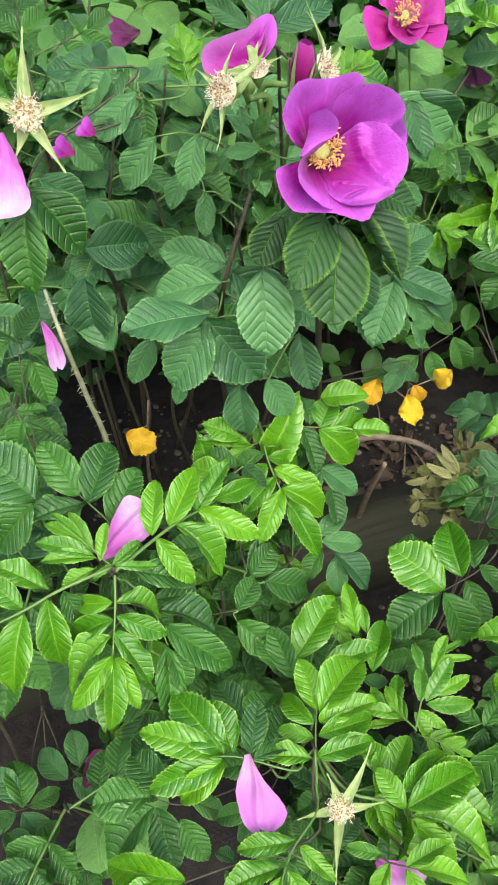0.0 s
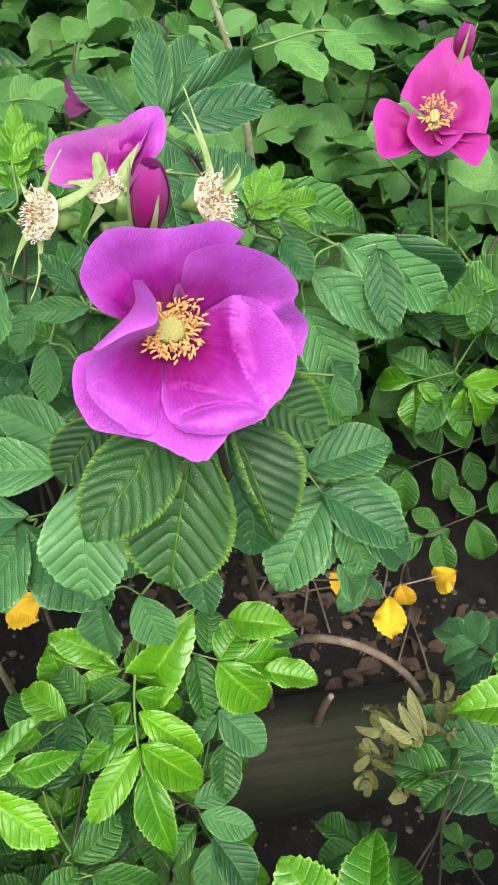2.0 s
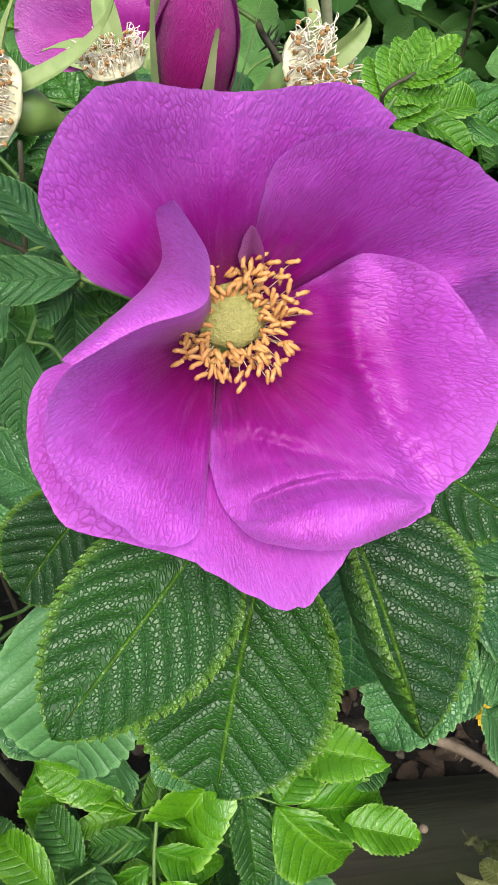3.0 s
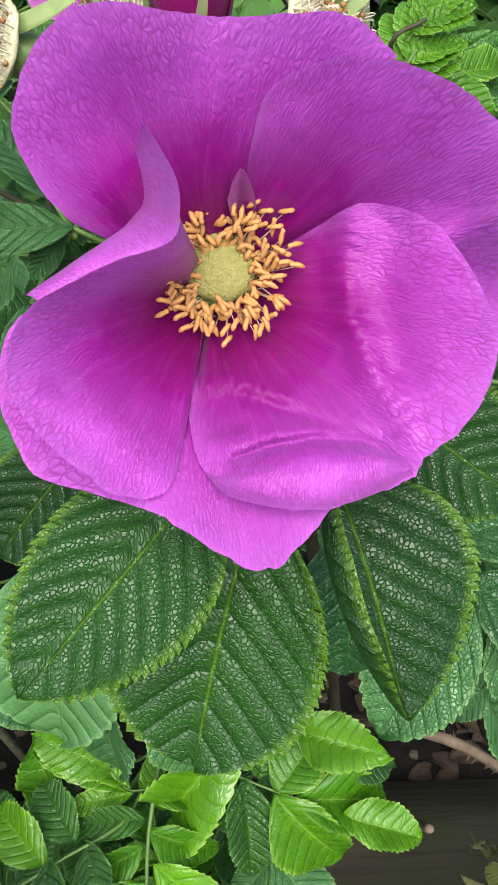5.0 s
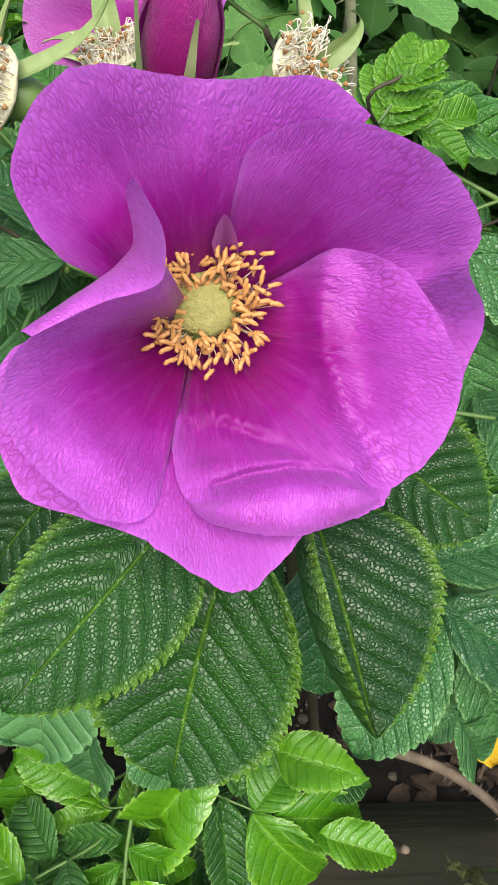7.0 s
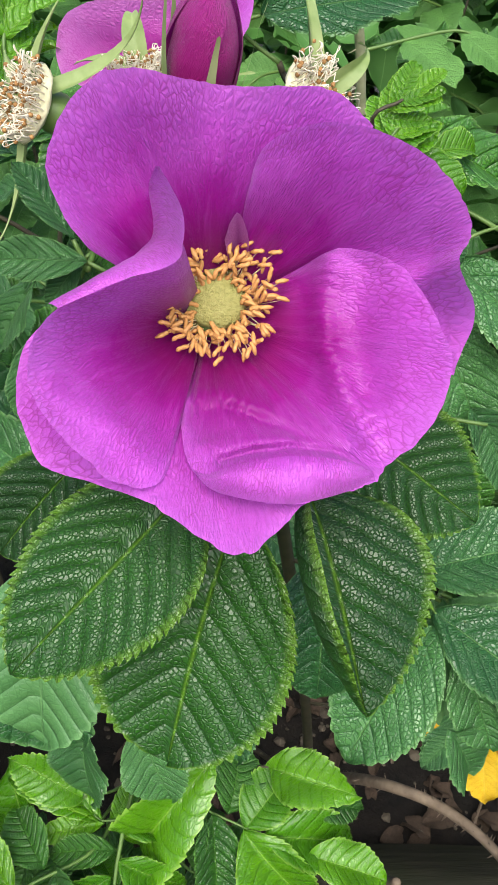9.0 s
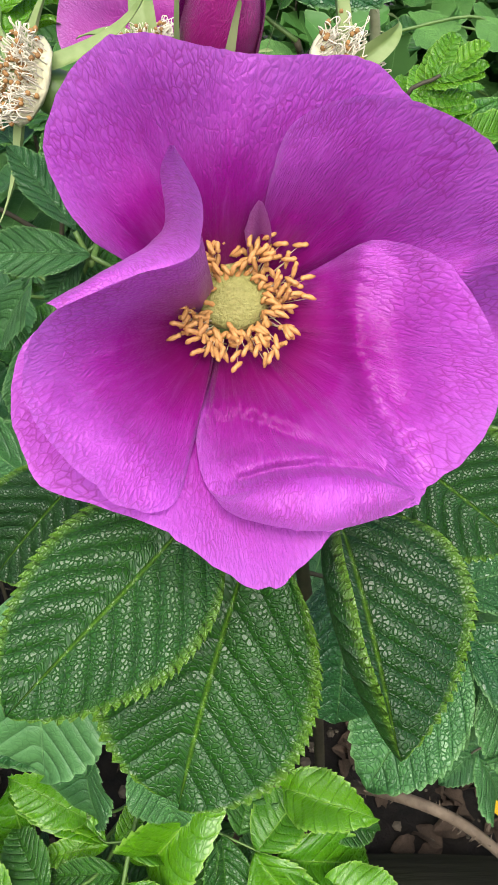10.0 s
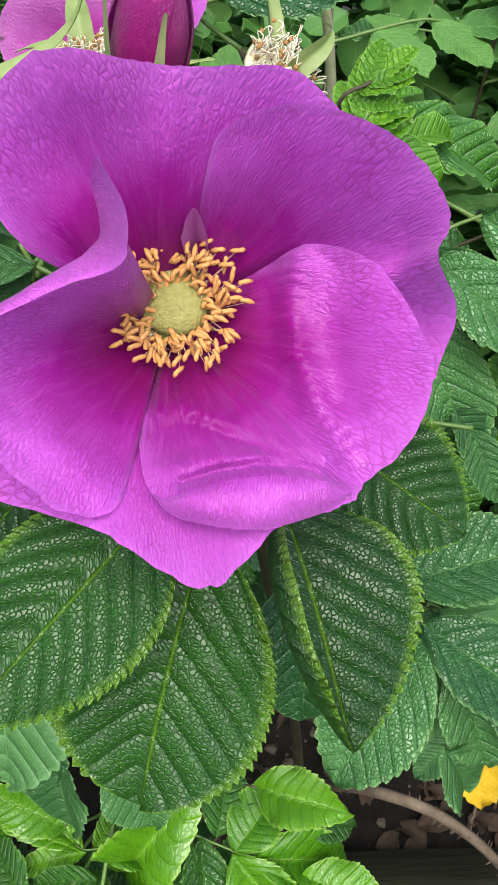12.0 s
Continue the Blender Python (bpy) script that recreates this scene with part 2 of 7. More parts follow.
soil = Nodes("soil")
sp = soil.place()
SOIL = soil.done(soil.mix(soil.ramp(soil.noise(sp, 28, 8, 0.7), 0.35, 0.7), (0.006, 0.005, 0.004), (0.040, 0.030, 0.022)), 0.95,
                 normal=soil.bump(soil.noise(sp, 60, 8, 0.75), 1.0, 0.02))
wood = Nodes("weathered_wood")
wp = wood.scaled(wood.place(), (4, 60, 60))
grain = wood.noise(wp, 1.4, 6, 0.65)
stain = wood.noise(wood.place(), 9.0, 4)
WOOD = wood.done(wood.mix(wood.ramp(stain, 0.38, 0.62), wood.mix(wood.ramp(grain, 0.3, 0.7), (0.016, 0.014, 0.008), (0.055, 0.048, 0.028)), (0.022, 0.028, 0.009)), 0.85,
                 normal=wood.bump(grain, 0.7, 0.004))

# ---- building helpers ----
WORLD = {}
rng = random.Random(7)


def mesh_of(name, bm, material, smooth=True):
    me = bpy.data.meshes.new(name)
    bm.normal_update()
    bm.to_mesh(me)
    bm.free()
    me.materials.append(material)
    me.polygons.foreach_set("use_smooth", [smooth] * len(me.polygons))
    return me


def thing(name, at, label, category, group="", kind="", mesh=None):
    m = at if isinstance(at, Matrix) else Matrix.Translation(at)
    ob = new(name, mesh)
    ob.matrix_basis = m
    WORLD[ob] = m
    return tagged(ob, label, category, group, kind)


def part(name, mesh, parent, m=None, label=""):
    m = WORLD[parent] if m is None else m
    ob = new(name, mesh)
    ob.parent = parent
    ob.matrix_basis = WORLD[parent].inverted() @ m
    WORLD[ob] = m
    return tagged(ob, label) if label else ob


def spline(points, n):
    """n points on a smooth curve through the points given."""
    pts = [Vector(p) for p in points]
    pts = [pts[0] * 2 - pts[1], *pts, pts[-1] * 2 - pts[-2]]
    out, spans = [], len(pts) - 3
    for i in range(n):
        s = i / (n - 1) * spans
        k = min(int(s), spans - 1)
        f = s - k
        a, b, c, d = pts[k:k + 4]
        out.append(0.5 * (2 * b + (c - a) * f + (2 * a - 5 * b + 4 * c - d) * f * f + (3 * b - a - 3 * c + d) * f ** 3))
    return out


def tube(bm, line, radii, sides=6, cap=True):
    """A round tube along a line of points; radii: one at each end, or one for each point."""
    n = len(line)
    if len(radii) == 2:
        radii = [radii[0] + (radii[1] - radii[0]) * i / (n - 1) for i in range(n)]
    rings, ref = [], Vector((0.31, 0.17, 0.93))
    for i, p in enumerate(line):
        d = (line[min(i + 1, n - 1)] - line[max(i - 1, 0)]).normalized()
        a = d.cross(ref)
        if a.length < 0.1:
            a = d.cross(Vector((1, 0, 0)))
        a.normalize()
        b = d.cross(a)
        ref = a.cross(d)
        rings.append([bm.verts.new(p + (a * math.cos(t) + b * math.sin(t)) * radii[i]) for t in (math.tau * k / sides for k in range(sides))])
    for r, s in zip(rings, rings[1:]):
        for k in range(sides):
            bm.faces.new((r[k], r[(k + 1) % sides], s[(k + 1) % sides], s[k]))
    if cap:
        bm.faces.new(rings[0][::-1])
        bm.faces.new(rings[-1])


def prickles(bm, line, radius, count, length, seed):
    r = random.Random(seed)
    for _ in range(count):
        k = r.randrange(1, len(line) - 1)
        p = line[k].lerp(line[k + 1], r.random())
        d = (line[k + 1] - line[k]).normalized()
        o = Vector((r.gauss(0, 1), r.gauss(0, 1), r.gauss(0, 1)))
        o = (o - d * o.dot(d)).normalized()
        s = length * r.uniform(0.4, 1.0)
        tube(bm, [p + o * radius * 0.8, p + o * (radius + s) - d * s * 0.25], (s * 0.10 + 0.0002, 0.00008), 4, False)


def sheet(bm, grid, low=0.0):
    """A smooth sheet through a grid of points, with its own map of the surface."""
    layer = bm.loops.layers.uv.verify()
    rows = [[bm.verts.new(p) for p in row] for row in grid]
    nr, nc = len(rows), len(rows[0])
    for i in range(nr - 1):
        for j in range(nc - 1):
            f = bm.faces.new((rows[i][j], rows[i][j + 1], rows[i + 1][j + 1], rows[i + 1][j]))
            for loop, (a, b) in zip(f.loops, ((i, j), (i, j + 1), (i + 1, j + 1), (i + 1, j))):
                loop[layer].uv = (b / (nc - 1), low + (1 - low) * a / (nr - 1))


def leaflet_mesh(name, material, width, rows=26, cols=8, fold=0.25, droop=0.25, teeth=0.06, quilt=0.012, wave=0.03, seed=0, blunt=0.5, curl=0.0, ribs=7.5, low=0.8):
    """One leaflet of length 1 along +y, its face to +z, with saw teeth that point to its tip; width: its widest part over its length."""
    r = random.Random(seed)
    ph = r.random() * 6
    ends = 0.98 - 0.46 * blunt
    top = low / (low + ends)
    peak = top ** low * (1 - top) ** ends
    saw = (0.0, 0.35, 0.75, 1.0)
    grid, net = [], []
    for i in range(rows + 1):
        v = i / rows
        w = max(0.0, v ** low * (1 - v) ** ends / peak) * width * 0.5
        row = []
        for j in range(cols + 1):
            u = j / cols * 2 - 1
            a = abs(u)
            bite = saw[(i + (2 if u > 0 else 0)) % 4] * teeth * (0.75 + 0.5 * noise.noise((v * 23, u * 3, seed))) * min(1, v * 5, (1 - v) * 6 + 0.25) * max(0, (a - 0.72) / 0.28) ** 1.5
            x = flat = u * w + math.copysign(bite * 0.42, u) * (1 if w > 0 else 0)
            y = v + 0.05 * (a ** 2) * math.sin(math.pi * v) * 0.4 + bite * 0.35
            side = ribs * (y - 1.05 * abs(x) ** 1.12) + 0.35 * noise.noise((x * 2.5, y * 2.0, seed * 1.7)) + (0.4 if u > 0 else 0) * min(1, a * 6)
            rib = abs((side % 1) - 0.5) * 2
            puff = (1 - rib ** 2.5) * min(1, a * 4) * (0.3 + 0.7 * min(1, (1 - v) * 4))
            z = fold * a * w * (1 - 0.35 * a) + quilt * puff * (1 - 0.6 * a ** 6)
            z -= droop * (v - 0.1) ** 2
            z += wave * math.sin(v * 7 + ph + (2 if u > 0 else 0)) * a * a + wave * 0.35 * math.sin(v * 19 + ph * 2 + u) * a ** 3
            z -= 0.25 * bite
            if curl and a > 0.10 and u > 0:
                roll, rad = (a - 0.10) / 0.90 * curl * math.pi, 0.90 * w / (curl * math.pi)
                x = 0.10 * w + rad * math.sin(roll)
                z += rad * (1 - math.cos(roll))
            row.append((x + 0.02 * math.sin(v * 3 + ph) * v, y, z))
            net.append((side + seed * 7.0, abs(flat) + y + seed * 0.37))
        grid.append(row)
    bm = bmesh.new()
    sheet(bm, grid)
    bm.verts.index_update()
    layer_ = bm.loops.layers.uv.new("veins")
    for k, face in enumerate(bm.faces):
        beyond = 3.0 if k % cols >= cols / 2 else 0.0
        for loop in face.loops:
            along, out = net[loop.vert.index]
            loop[layer_].uv = (along, out + beyond)
    return mesh_of(name, bm, material)


def near_family(prefix, material, width, count, **kw):
    return [leaflet_mesh(prefix, material, width * (0.92 + 0.05 * k), seed=k * 3 + 1, fold=kw.get("fold", 0.25) * (0.6 + 0.3 * k), droop=kw.get("droop", 0.2) * (0.5 + 0.4 * k),
                         quilt=kw.get("quilt", 0.012), teeth=kw.get("teeth", 0.06), wave=kw.get("wave", 0.03), blunt=kw.get("blunt", 0.5) * (0.8 + 0.15 * k), ribs=kw.get("ribs", 8.5), rows=kw.get("rows", 28), cols=kw.get("cols", 10)) for k in range(count)]


KINDS = {
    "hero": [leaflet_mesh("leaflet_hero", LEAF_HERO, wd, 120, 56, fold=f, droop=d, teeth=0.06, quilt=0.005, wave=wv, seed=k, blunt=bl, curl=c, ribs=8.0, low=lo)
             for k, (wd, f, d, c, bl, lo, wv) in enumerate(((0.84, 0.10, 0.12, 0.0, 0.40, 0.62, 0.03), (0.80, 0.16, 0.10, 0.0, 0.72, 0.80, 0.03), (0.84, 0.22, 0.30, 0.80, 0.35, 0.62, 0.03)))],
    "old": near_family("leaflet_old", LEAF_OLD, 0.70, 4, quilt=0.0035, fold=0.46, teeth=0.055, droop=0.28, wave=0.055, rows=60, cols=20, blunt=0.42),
    # old leaflets with the sky's light painted in as a paler green
    "pale": near_family("leaflet_old_lit", LEAF_OLD_LIT, 0.74, 3, quilt=0.0045, fold=0.34, teeth=0.055, droop=0.28, wave=0.05, rows=60, cols=20, blunt=0.46),
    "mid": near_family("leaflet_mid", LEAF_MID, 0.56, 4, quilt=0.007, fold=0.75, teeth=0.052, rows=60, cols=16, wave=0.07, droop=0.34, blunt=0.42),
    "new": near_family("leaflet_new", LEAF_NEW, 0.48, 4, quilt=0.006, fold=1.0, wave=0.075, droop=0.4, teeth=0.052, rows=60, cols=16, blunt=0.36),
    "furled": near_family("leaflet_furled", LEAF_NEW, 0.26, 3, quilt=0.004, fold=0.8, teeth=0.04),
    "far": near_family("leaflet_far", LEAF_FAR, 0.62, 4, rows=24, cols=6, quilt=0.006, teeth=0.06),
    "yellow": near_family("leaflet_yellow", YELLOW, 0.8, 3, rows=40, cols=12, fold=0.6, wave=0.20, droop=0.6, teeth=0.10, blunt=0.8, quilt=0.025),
}
STEMS = {}


def shoot(label, points, radius=0.0028, bristle=40, dry=False, pale=False, group="shoots of the rose bush"):
    """A cane from the ground up, that leaves and flowers are set on."""
    ob = thing("rose_shoot", points[0], label, "plant shoot", group)
    line = spline(points, 8 * len(points))
    bm = bmesh.new()
    tube(bm, line, (radius * 1.5, radius * 0.7), 8)
    if bristle:
        prickles(bm, line, radius, bristle, 0.005, len(WORLD))
    bm.transform(Matrix.Translation(-Vector(points[0])))
    part("cane", mesh_of("cane", bm, CANE_DRY if dry else CANE_PALE if pale else CANE), ob)
    STEMS[ob] = line
    return ob


def set_leaflet(parent, b, p, n, kind, width=1.0, k=None):
    """A leaflet from b to its tip p, its face to n."""
    b, p, n = Vector(b), Vector(p), Vector(n)
    y = (p - b)
    size = y.length
    y.normalize()
    z = (n - y * n.dot(y)).normalized()
    x = y.cross(z)
    m = Matrix((x, y, z)).transposed().to_4x4()
    meshes = KINDS[kind]
    me = meshes[rng.randrange(len(meshes)) if k is None else k % len(meshes)]
    return part("leaflet", me, parent, Matrix.Translation(b) @ m @ Matrix.Diagonal((size * width, size, size, 1)))


def stalk_to(owner, b):
    """The cane's point from which a stalk to b would grow."""
    return min(STEMS[owner], key=lambda q: (q - Vector(b)).length + 0.6 * max(0, q.z - b[2]))


def leaf(owner, b, p, n, pairs=3, kind="new", size=0.4, width=1.0, sag=0.06, spread=58):
    """A pinnate leaf: its stalk leaves the cane, passes b and ends at the tip p of the end leaflet."""
    b, p, n = Vector(b), Vector(p), Vector(n).normalized()
    root = stalk_to(owner, b)
    axis = p - b
    length = axis.length
    end = b + axis * (1 - size * 0.92)
    mid = b + axis * 0.4 + n * length * sag
    first = [root] if (root - b).length > 0.006 else []
    line = spline([*first, b, mid, end], 14)
    bm = bmesh.new()
    tube(bm, [q - b for q in line], (length * 0.010 + 0.0004, length * 0.006 + 0.0002), 6)
    stalk = part("leaf_stalk", mesh_of("leaf_stalk", bm, CANE if (root - b).length > 0.05 else STALK), owner, Matrix.Translation(b))
    way = (p - mid).normalized()
    side = way.cross(n).normalized()
    rnd = rng.uniform
    set_leaflet(stalk, end, p, n + side * rnd(-0.2, 0.2), kind, width)
    for i in range(pairs):
        f = 0.16 + (1 - size * 0.92 - 0.20) * i / max(1, pairs - 0.7)
        q = b.lerp(mid, f / 0.4) if f < 0.4 else mid.lerp(end, (f - 0.4) / max(0.05, 0.6 - size * 0.92))
        big = size * length * (0.78 + 0.22 * math.sin(math.pi * (0.25 + 0.6 * (i + 1) / pairs)))
        for s in (-1, 1):
            a = radians(spread - 12 * i / pairs + rnd(-7, 7))
            d = way * math.cos(a) + side * s * math.sin(a) + n * rnd(-0.22, 0.10)
            nn = n - side * s * 0.25 + Vector((rnd(-0.35, 0.35), rnd(-0.35, 0.35), rnd(-0.2, 0.2)))
            set_leaflet(stalk, q, q + d.normalized() * big * rnd(0.9, 1.08), nn, kind, width)
    return stalk


def spray(owner, points, leaflets):
    """A leaf whose stalk runs through a few points; leaflets: where each one starts and ends, its face, kind and width."""
    line = [Vector(q) for q in points]
    root = stalk_to(owner, line[0])
    far_off = (root - line[0]).length > 0.004
    b = line[0]
    bm = bmesh.new()
    size = sum((q - r).length for q, r in zip(line, line[1:]))
    tube(bm, [q - b for q in spline([root, root.lerp(line[0], 0.5) - Vector(leaflets[0][2]).normalized() * (root - line[0]).length * 0.2, *line] if far_off else line, 16)], (size * 0.009 + 0.0006, size * 0.004 + 0.0003), 6)
    stalk = part("leaf_stalk", mesh_of("leaf_stalk", bm, CANE if (root - b).length > 0.05 else STALK), owner, Matrix.Translation(b))
    for start, tip, face, kind, width in leaflets:
        set_leaflet(stalk, start, tip, face, kind, width)
    return stalk


def single(owner, b, p, n, kind="old", width=1.0, k=None):
    """A leaflet that is told apart from the rest of its leaf, on a short stalk of its own."""
    b = Vector(b)
    root = stalk_to(owner, b)
    bm = bmesh.new()
    dirn = (Vector(p) - b).normalized() * 0.01
    tube(bm, [q - b for q in spline([root, b.lerp(root, 0.4) - dirn * 0.4 - Vector(n).normalized() * (root - b).length * 0.22, b], 9)], (0.0009, 0.0006), 6)
    stalk = part("leaf_stalk", mesh_of("leaf_stalk", bm, CANE_DRY if kind == "yellow" else CANE if (root - b).length > 0.05 else STALK), owner, Matrix.Translation(b))
    STEMS[owner].append(b - Vector((0, 0, 0.002)))
    return set_leaflet(stalk, b, p, n, kind, width, k)


# ---- ground and timber edging ----
bm = bmesh.new()
N = 70
layer = bm.loops.layers.uv.verify()
def ground_height(x, y):
    s = (y - 0.62) * 0.91 - x * 0.41
    rise = 0.105 / (1 + math.exp(-max(-3, min(3, (s - 0.035) * 30)) * 5))
    return rise + 0.012 * noise.noise((x * 9, y * 9, 0)) + 0.006 * noise.noise((x * 31, y * 31, 3))
def spaced(k):
    t = k / N * 2 - 1
    return math.copysign(abs(t) ** 5 * 60 + abs(t) * 1.2, t)
rows_ = [[bm.verts.new((spaced(i) + 0.1, spaced(j) + 0.65, ground_height(spaced(i) + 0.1, spaced(j) + 0.65))) for i in range(N + 1)] for j in range(N + 1)]
for a, b in zip(rows_, rows_[1:]):
    for i in range(N):
        bm.faces.new((a[i], a[i + 1], b[i + 1], b[i]))
thing("ground", (0, 0, 0), "dark brown soil with old leaf litter under the roses", "ground", kind="structure", mesh=mesh_of("ground", bm, SOIL))

bm = bmesh.new()
bmesh.ops.create_cube(bm, size=1)
bmesh.ops.scale(bm, vec=(3.0, 0.065, 0.15), verts=bm.verts)
bmesh.ops.subdivide_edges(bm, edges=[e for e in bm.edges if abs((e.verts[0].co - e.verts[1].co).x) > 1], cuts=60)
bmesh.ops.bevel(bm, geom=[e for e in bm.edges if len(e.link_faces) == 2 and e.calc_face_angle(0) > 1], offset=0.008, segments=3, affect="EDGES")
for v in bm.verts:
    v.co += Vector((0, 0.004 * noise.noise(v.co * 7), 0.004 * noise.noise(v.co * 7 + Vector((5, 0, 0)))))
thing("timber_edging", Matrix.Translation((0.135, 0.70, 0.055)) @ pose(0, 0, 0, 0, 0, 24.4), "weathered greenish-brown timber board edging the raised bed", "garden edging", kind="structure", mesh=mesh_of("timber", bm, WOOD))

# ---- the shoots that carry the flowers, and their old leaves ----
main = shoot("upright thorny shoot with dark wrinkled leaves below the open flower", [(0.120, 0.720, 0.100), (0.100, 0.660, 0.350), (0.085, 0.585, 0.550), (0.080, 0.545, 0.625), (0.078, 0.532, 0.648)], radius=0.0024)
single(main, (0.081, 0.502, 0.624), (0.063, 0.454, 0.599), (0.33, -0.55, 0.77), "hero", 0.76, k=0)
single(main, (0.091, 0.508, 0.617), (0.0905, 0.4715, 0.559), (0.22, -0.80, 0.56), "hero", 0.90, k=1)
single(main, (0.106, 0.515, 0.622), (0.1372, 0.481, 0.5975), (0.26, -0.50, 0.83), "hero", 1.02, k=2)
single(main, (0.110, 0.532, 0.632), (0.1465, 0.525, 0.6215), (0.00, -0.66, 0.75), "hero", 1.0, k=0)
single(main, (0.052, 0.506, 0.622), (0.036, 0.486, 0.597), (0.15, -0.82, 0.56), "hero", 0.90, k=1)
single(main, (0.036, 0.533, 0.658), (0.014, 0.519, 0.659), (0.48, -0.68, 0.55), "old", 0.66, k=0)
single(main, (0.032, 0.533, 0.663), (0.015, 0.534, 0.680), (0.55, -0.57, 0.61), "old", 0.57, k=0)
single(main, (0.032, 0.536, 0.656), (0.027, 0.527, 0.646), (0.36, -0.80, 0.48), "old", 0.74, k=0)
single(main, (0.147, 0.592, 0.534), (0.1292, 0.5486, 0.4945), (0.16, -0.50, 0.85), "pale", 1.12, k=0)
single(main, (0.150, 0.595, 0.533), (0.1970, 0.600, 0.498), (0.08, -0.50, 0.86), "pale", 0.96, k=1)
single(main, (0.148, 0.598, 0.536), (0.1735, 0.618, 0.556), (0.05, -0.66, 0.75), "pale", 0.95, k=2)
single(main, (0.106, 0.560, 0.565), (0.118, 0.530, 0.528), (0.15, -0.80, 0.58), "old", 0.95, k=3)
single(main, (0.041, 0.563, 0.593), (0.037, 0.557, 0.559), (0.35, -0.93, 0.12), "old", 0.82)
single(main, (0.062, 0.568, 0.605), (0.050, 0.557, 0.559), (0.30, -0.94, 0.14), "old", 0.82)
single(main, (0.154, 0.653, 0.659), (0.201, 0.659, 0.625), (0.18, -0.98, 0.08), "old", 0.82)
single(main, (0.151, 0.642, 0.656), (0.167, 0.617, 0.624), (0.10, -0.76, 0.64), "old", 0.74)
single(main, (0.143, 0.567, 0.623), (0.155, 0.558, 0.608), (0.21, -0.78, 0.59), "old", 0.82)
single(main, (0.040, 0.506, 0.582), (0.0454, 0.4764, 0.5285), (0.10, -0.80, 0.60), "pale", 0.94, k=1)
side = shoot("thorny side shoot with broad dark-green wrinkled leaves", [(0.020, 0.780, 0.100), (0.000, 0.680, 0.350), (0.005, 0.580, 0.500), (0.012, 0.545, 0.555), (0.030, 0.550, 0.620)], radius=0.0022)
single(side, (0.001, 0.516, 0.539), (-0.062, 0.487, 0.546), (0.18, -0.18, 0.97), "old", 0.90, k=0)
single(side, (0.001, 0.516, 0.530), (-0.031, 0.493, 0.484), (-0.12, -0.86, 0.50), "old", 0.94, k=1)
single(side, (-0.003, 0.514, 0.538), (0.040, 0.512, 0.478), (0.21, -0.96, 0.19), "old", 0.94, k=0)
single(side, (0.021, 0.529, 0.530), (0.060, 0.532, 0.497), (0.48, -0.71, 0.51), "old", 0.90, k=1)
single(side, (0.009, 0.541, 0.552), (-0.047, 0.533, 0.548), (0.04, -0.59, 0.81), "old", 0.74, k=2)
single(side, (0.011, 0.556, 0.558), (-0.042, 0.566, 0.567), (-0.10, -0.88, 0.46), "old", 0.82)
single(side, (0.015, 0.554, 0.555), (0.061, 0.558, 0.520), (0.38, -0.83, 0.41), "old", 0.90)
single(side, (0.022, 0.548, 0.451), (0.025, 0.534, 0.401), (-0.29, -0.93, 0.24), "old", 0.86, k=1)
single(side, (0.046, 0.551, 0.455), (0.066, 0.539, 0.422), (0.22, -0.85, 0.47), "old", 0.98, k=1)
single(side, (0.072, 0.581, 0.482), (0.085, 0.560, 0.435), (-0.16, -0.92, 0.37), "old", 0.82)
single(side, (-0.022, 0.532, 0.467), (-0.031, 0.518, 0.451), (-0.17, -0.72, 0.68), "old", 0.82)
single(side, (-0.050, 0.547, 0.496), (-0.067, 0.532, 0.460), (0.30, -0.92, 0.25), "old", 0.82)
single(side, (-0.005, 0.537, 0.666), (-0.015, 0.527, 0.630), (-0.28, -0.91, 0.32), "old", 0.82, k=0)
single(side, (-0.036, 0.561, 0.655), (-0.065, 0.553, 0.620), (-0.24, -0.89, 0.39), "old", 0.74, k=1)
single(side, (-0.004, 0.569, 0.612), (-0.004, 0.556, 0.582), (0.25, -0.88, 0.40), "old", 0.74)
single(side, (0.028, 0.544, 0.651), (0.031, 0.536, 0.632), (0.49, -0.79, 0.37), "old", 0.74)
single(side, (0.020, 0.554, 0.651), (0.009, 0.541, 0.646), (0.01, -0.36, 0.93), "old", 0.66)
single(side, (0.022, 0.562, 0.675), (0.028, 0.545, 0.655), (0.04, -0.76, 0.65), "old", 0.74)
single(side, (-0.020, 0.593, 0.619), (-0.035, 0.580, 0.593), (-0.23, -0.81, 0.53), "old", 0.74)
leftup = shoot("leafy shoot carrying spent flowers", [(-0.120, 0.850, 0.100), (-0.100, 0.720, 0.400), (-0.110, 0.560, 0.620), (-0.100, 0.500, 0.700)], radius=0.0022)
leaf(leftup, (-0.045, 0.564, 0.668), (-0.078, 0.554, 0.657), (-0.03, -0.68, 0.73), 1, "old", 0.60, 1.00)
leaf(leftup, (-0.051, 0.590, 0.688), (-0.113, 0.579, 0.694), (0.19, -0.64, 0.74), 3, "old", 0.42, 1.10)
single(leftup, (-0.048, 0.568, 0.682), (-0.079, 0.554, 0.656), (-0.26, -0.68, 0.69), "old", 0.90)
single(leftup, (-0.046, 0.577, 0.675), (-0.043, 0.559, 0.653), (-0.09, -0.79, 0.61), "mid", 1.10)
single(leftup, (-0.092, 0.532, 0.665), (-0.072, 0.528, 0.642), (0.06, -0.97, 0.22), "old", 0.82)
single(leftup, (-0.108, 0.478, 0.650), (-0.073, 0.463, 0.621), (0.30, -0.66, 0.69), "mid", 1.00)
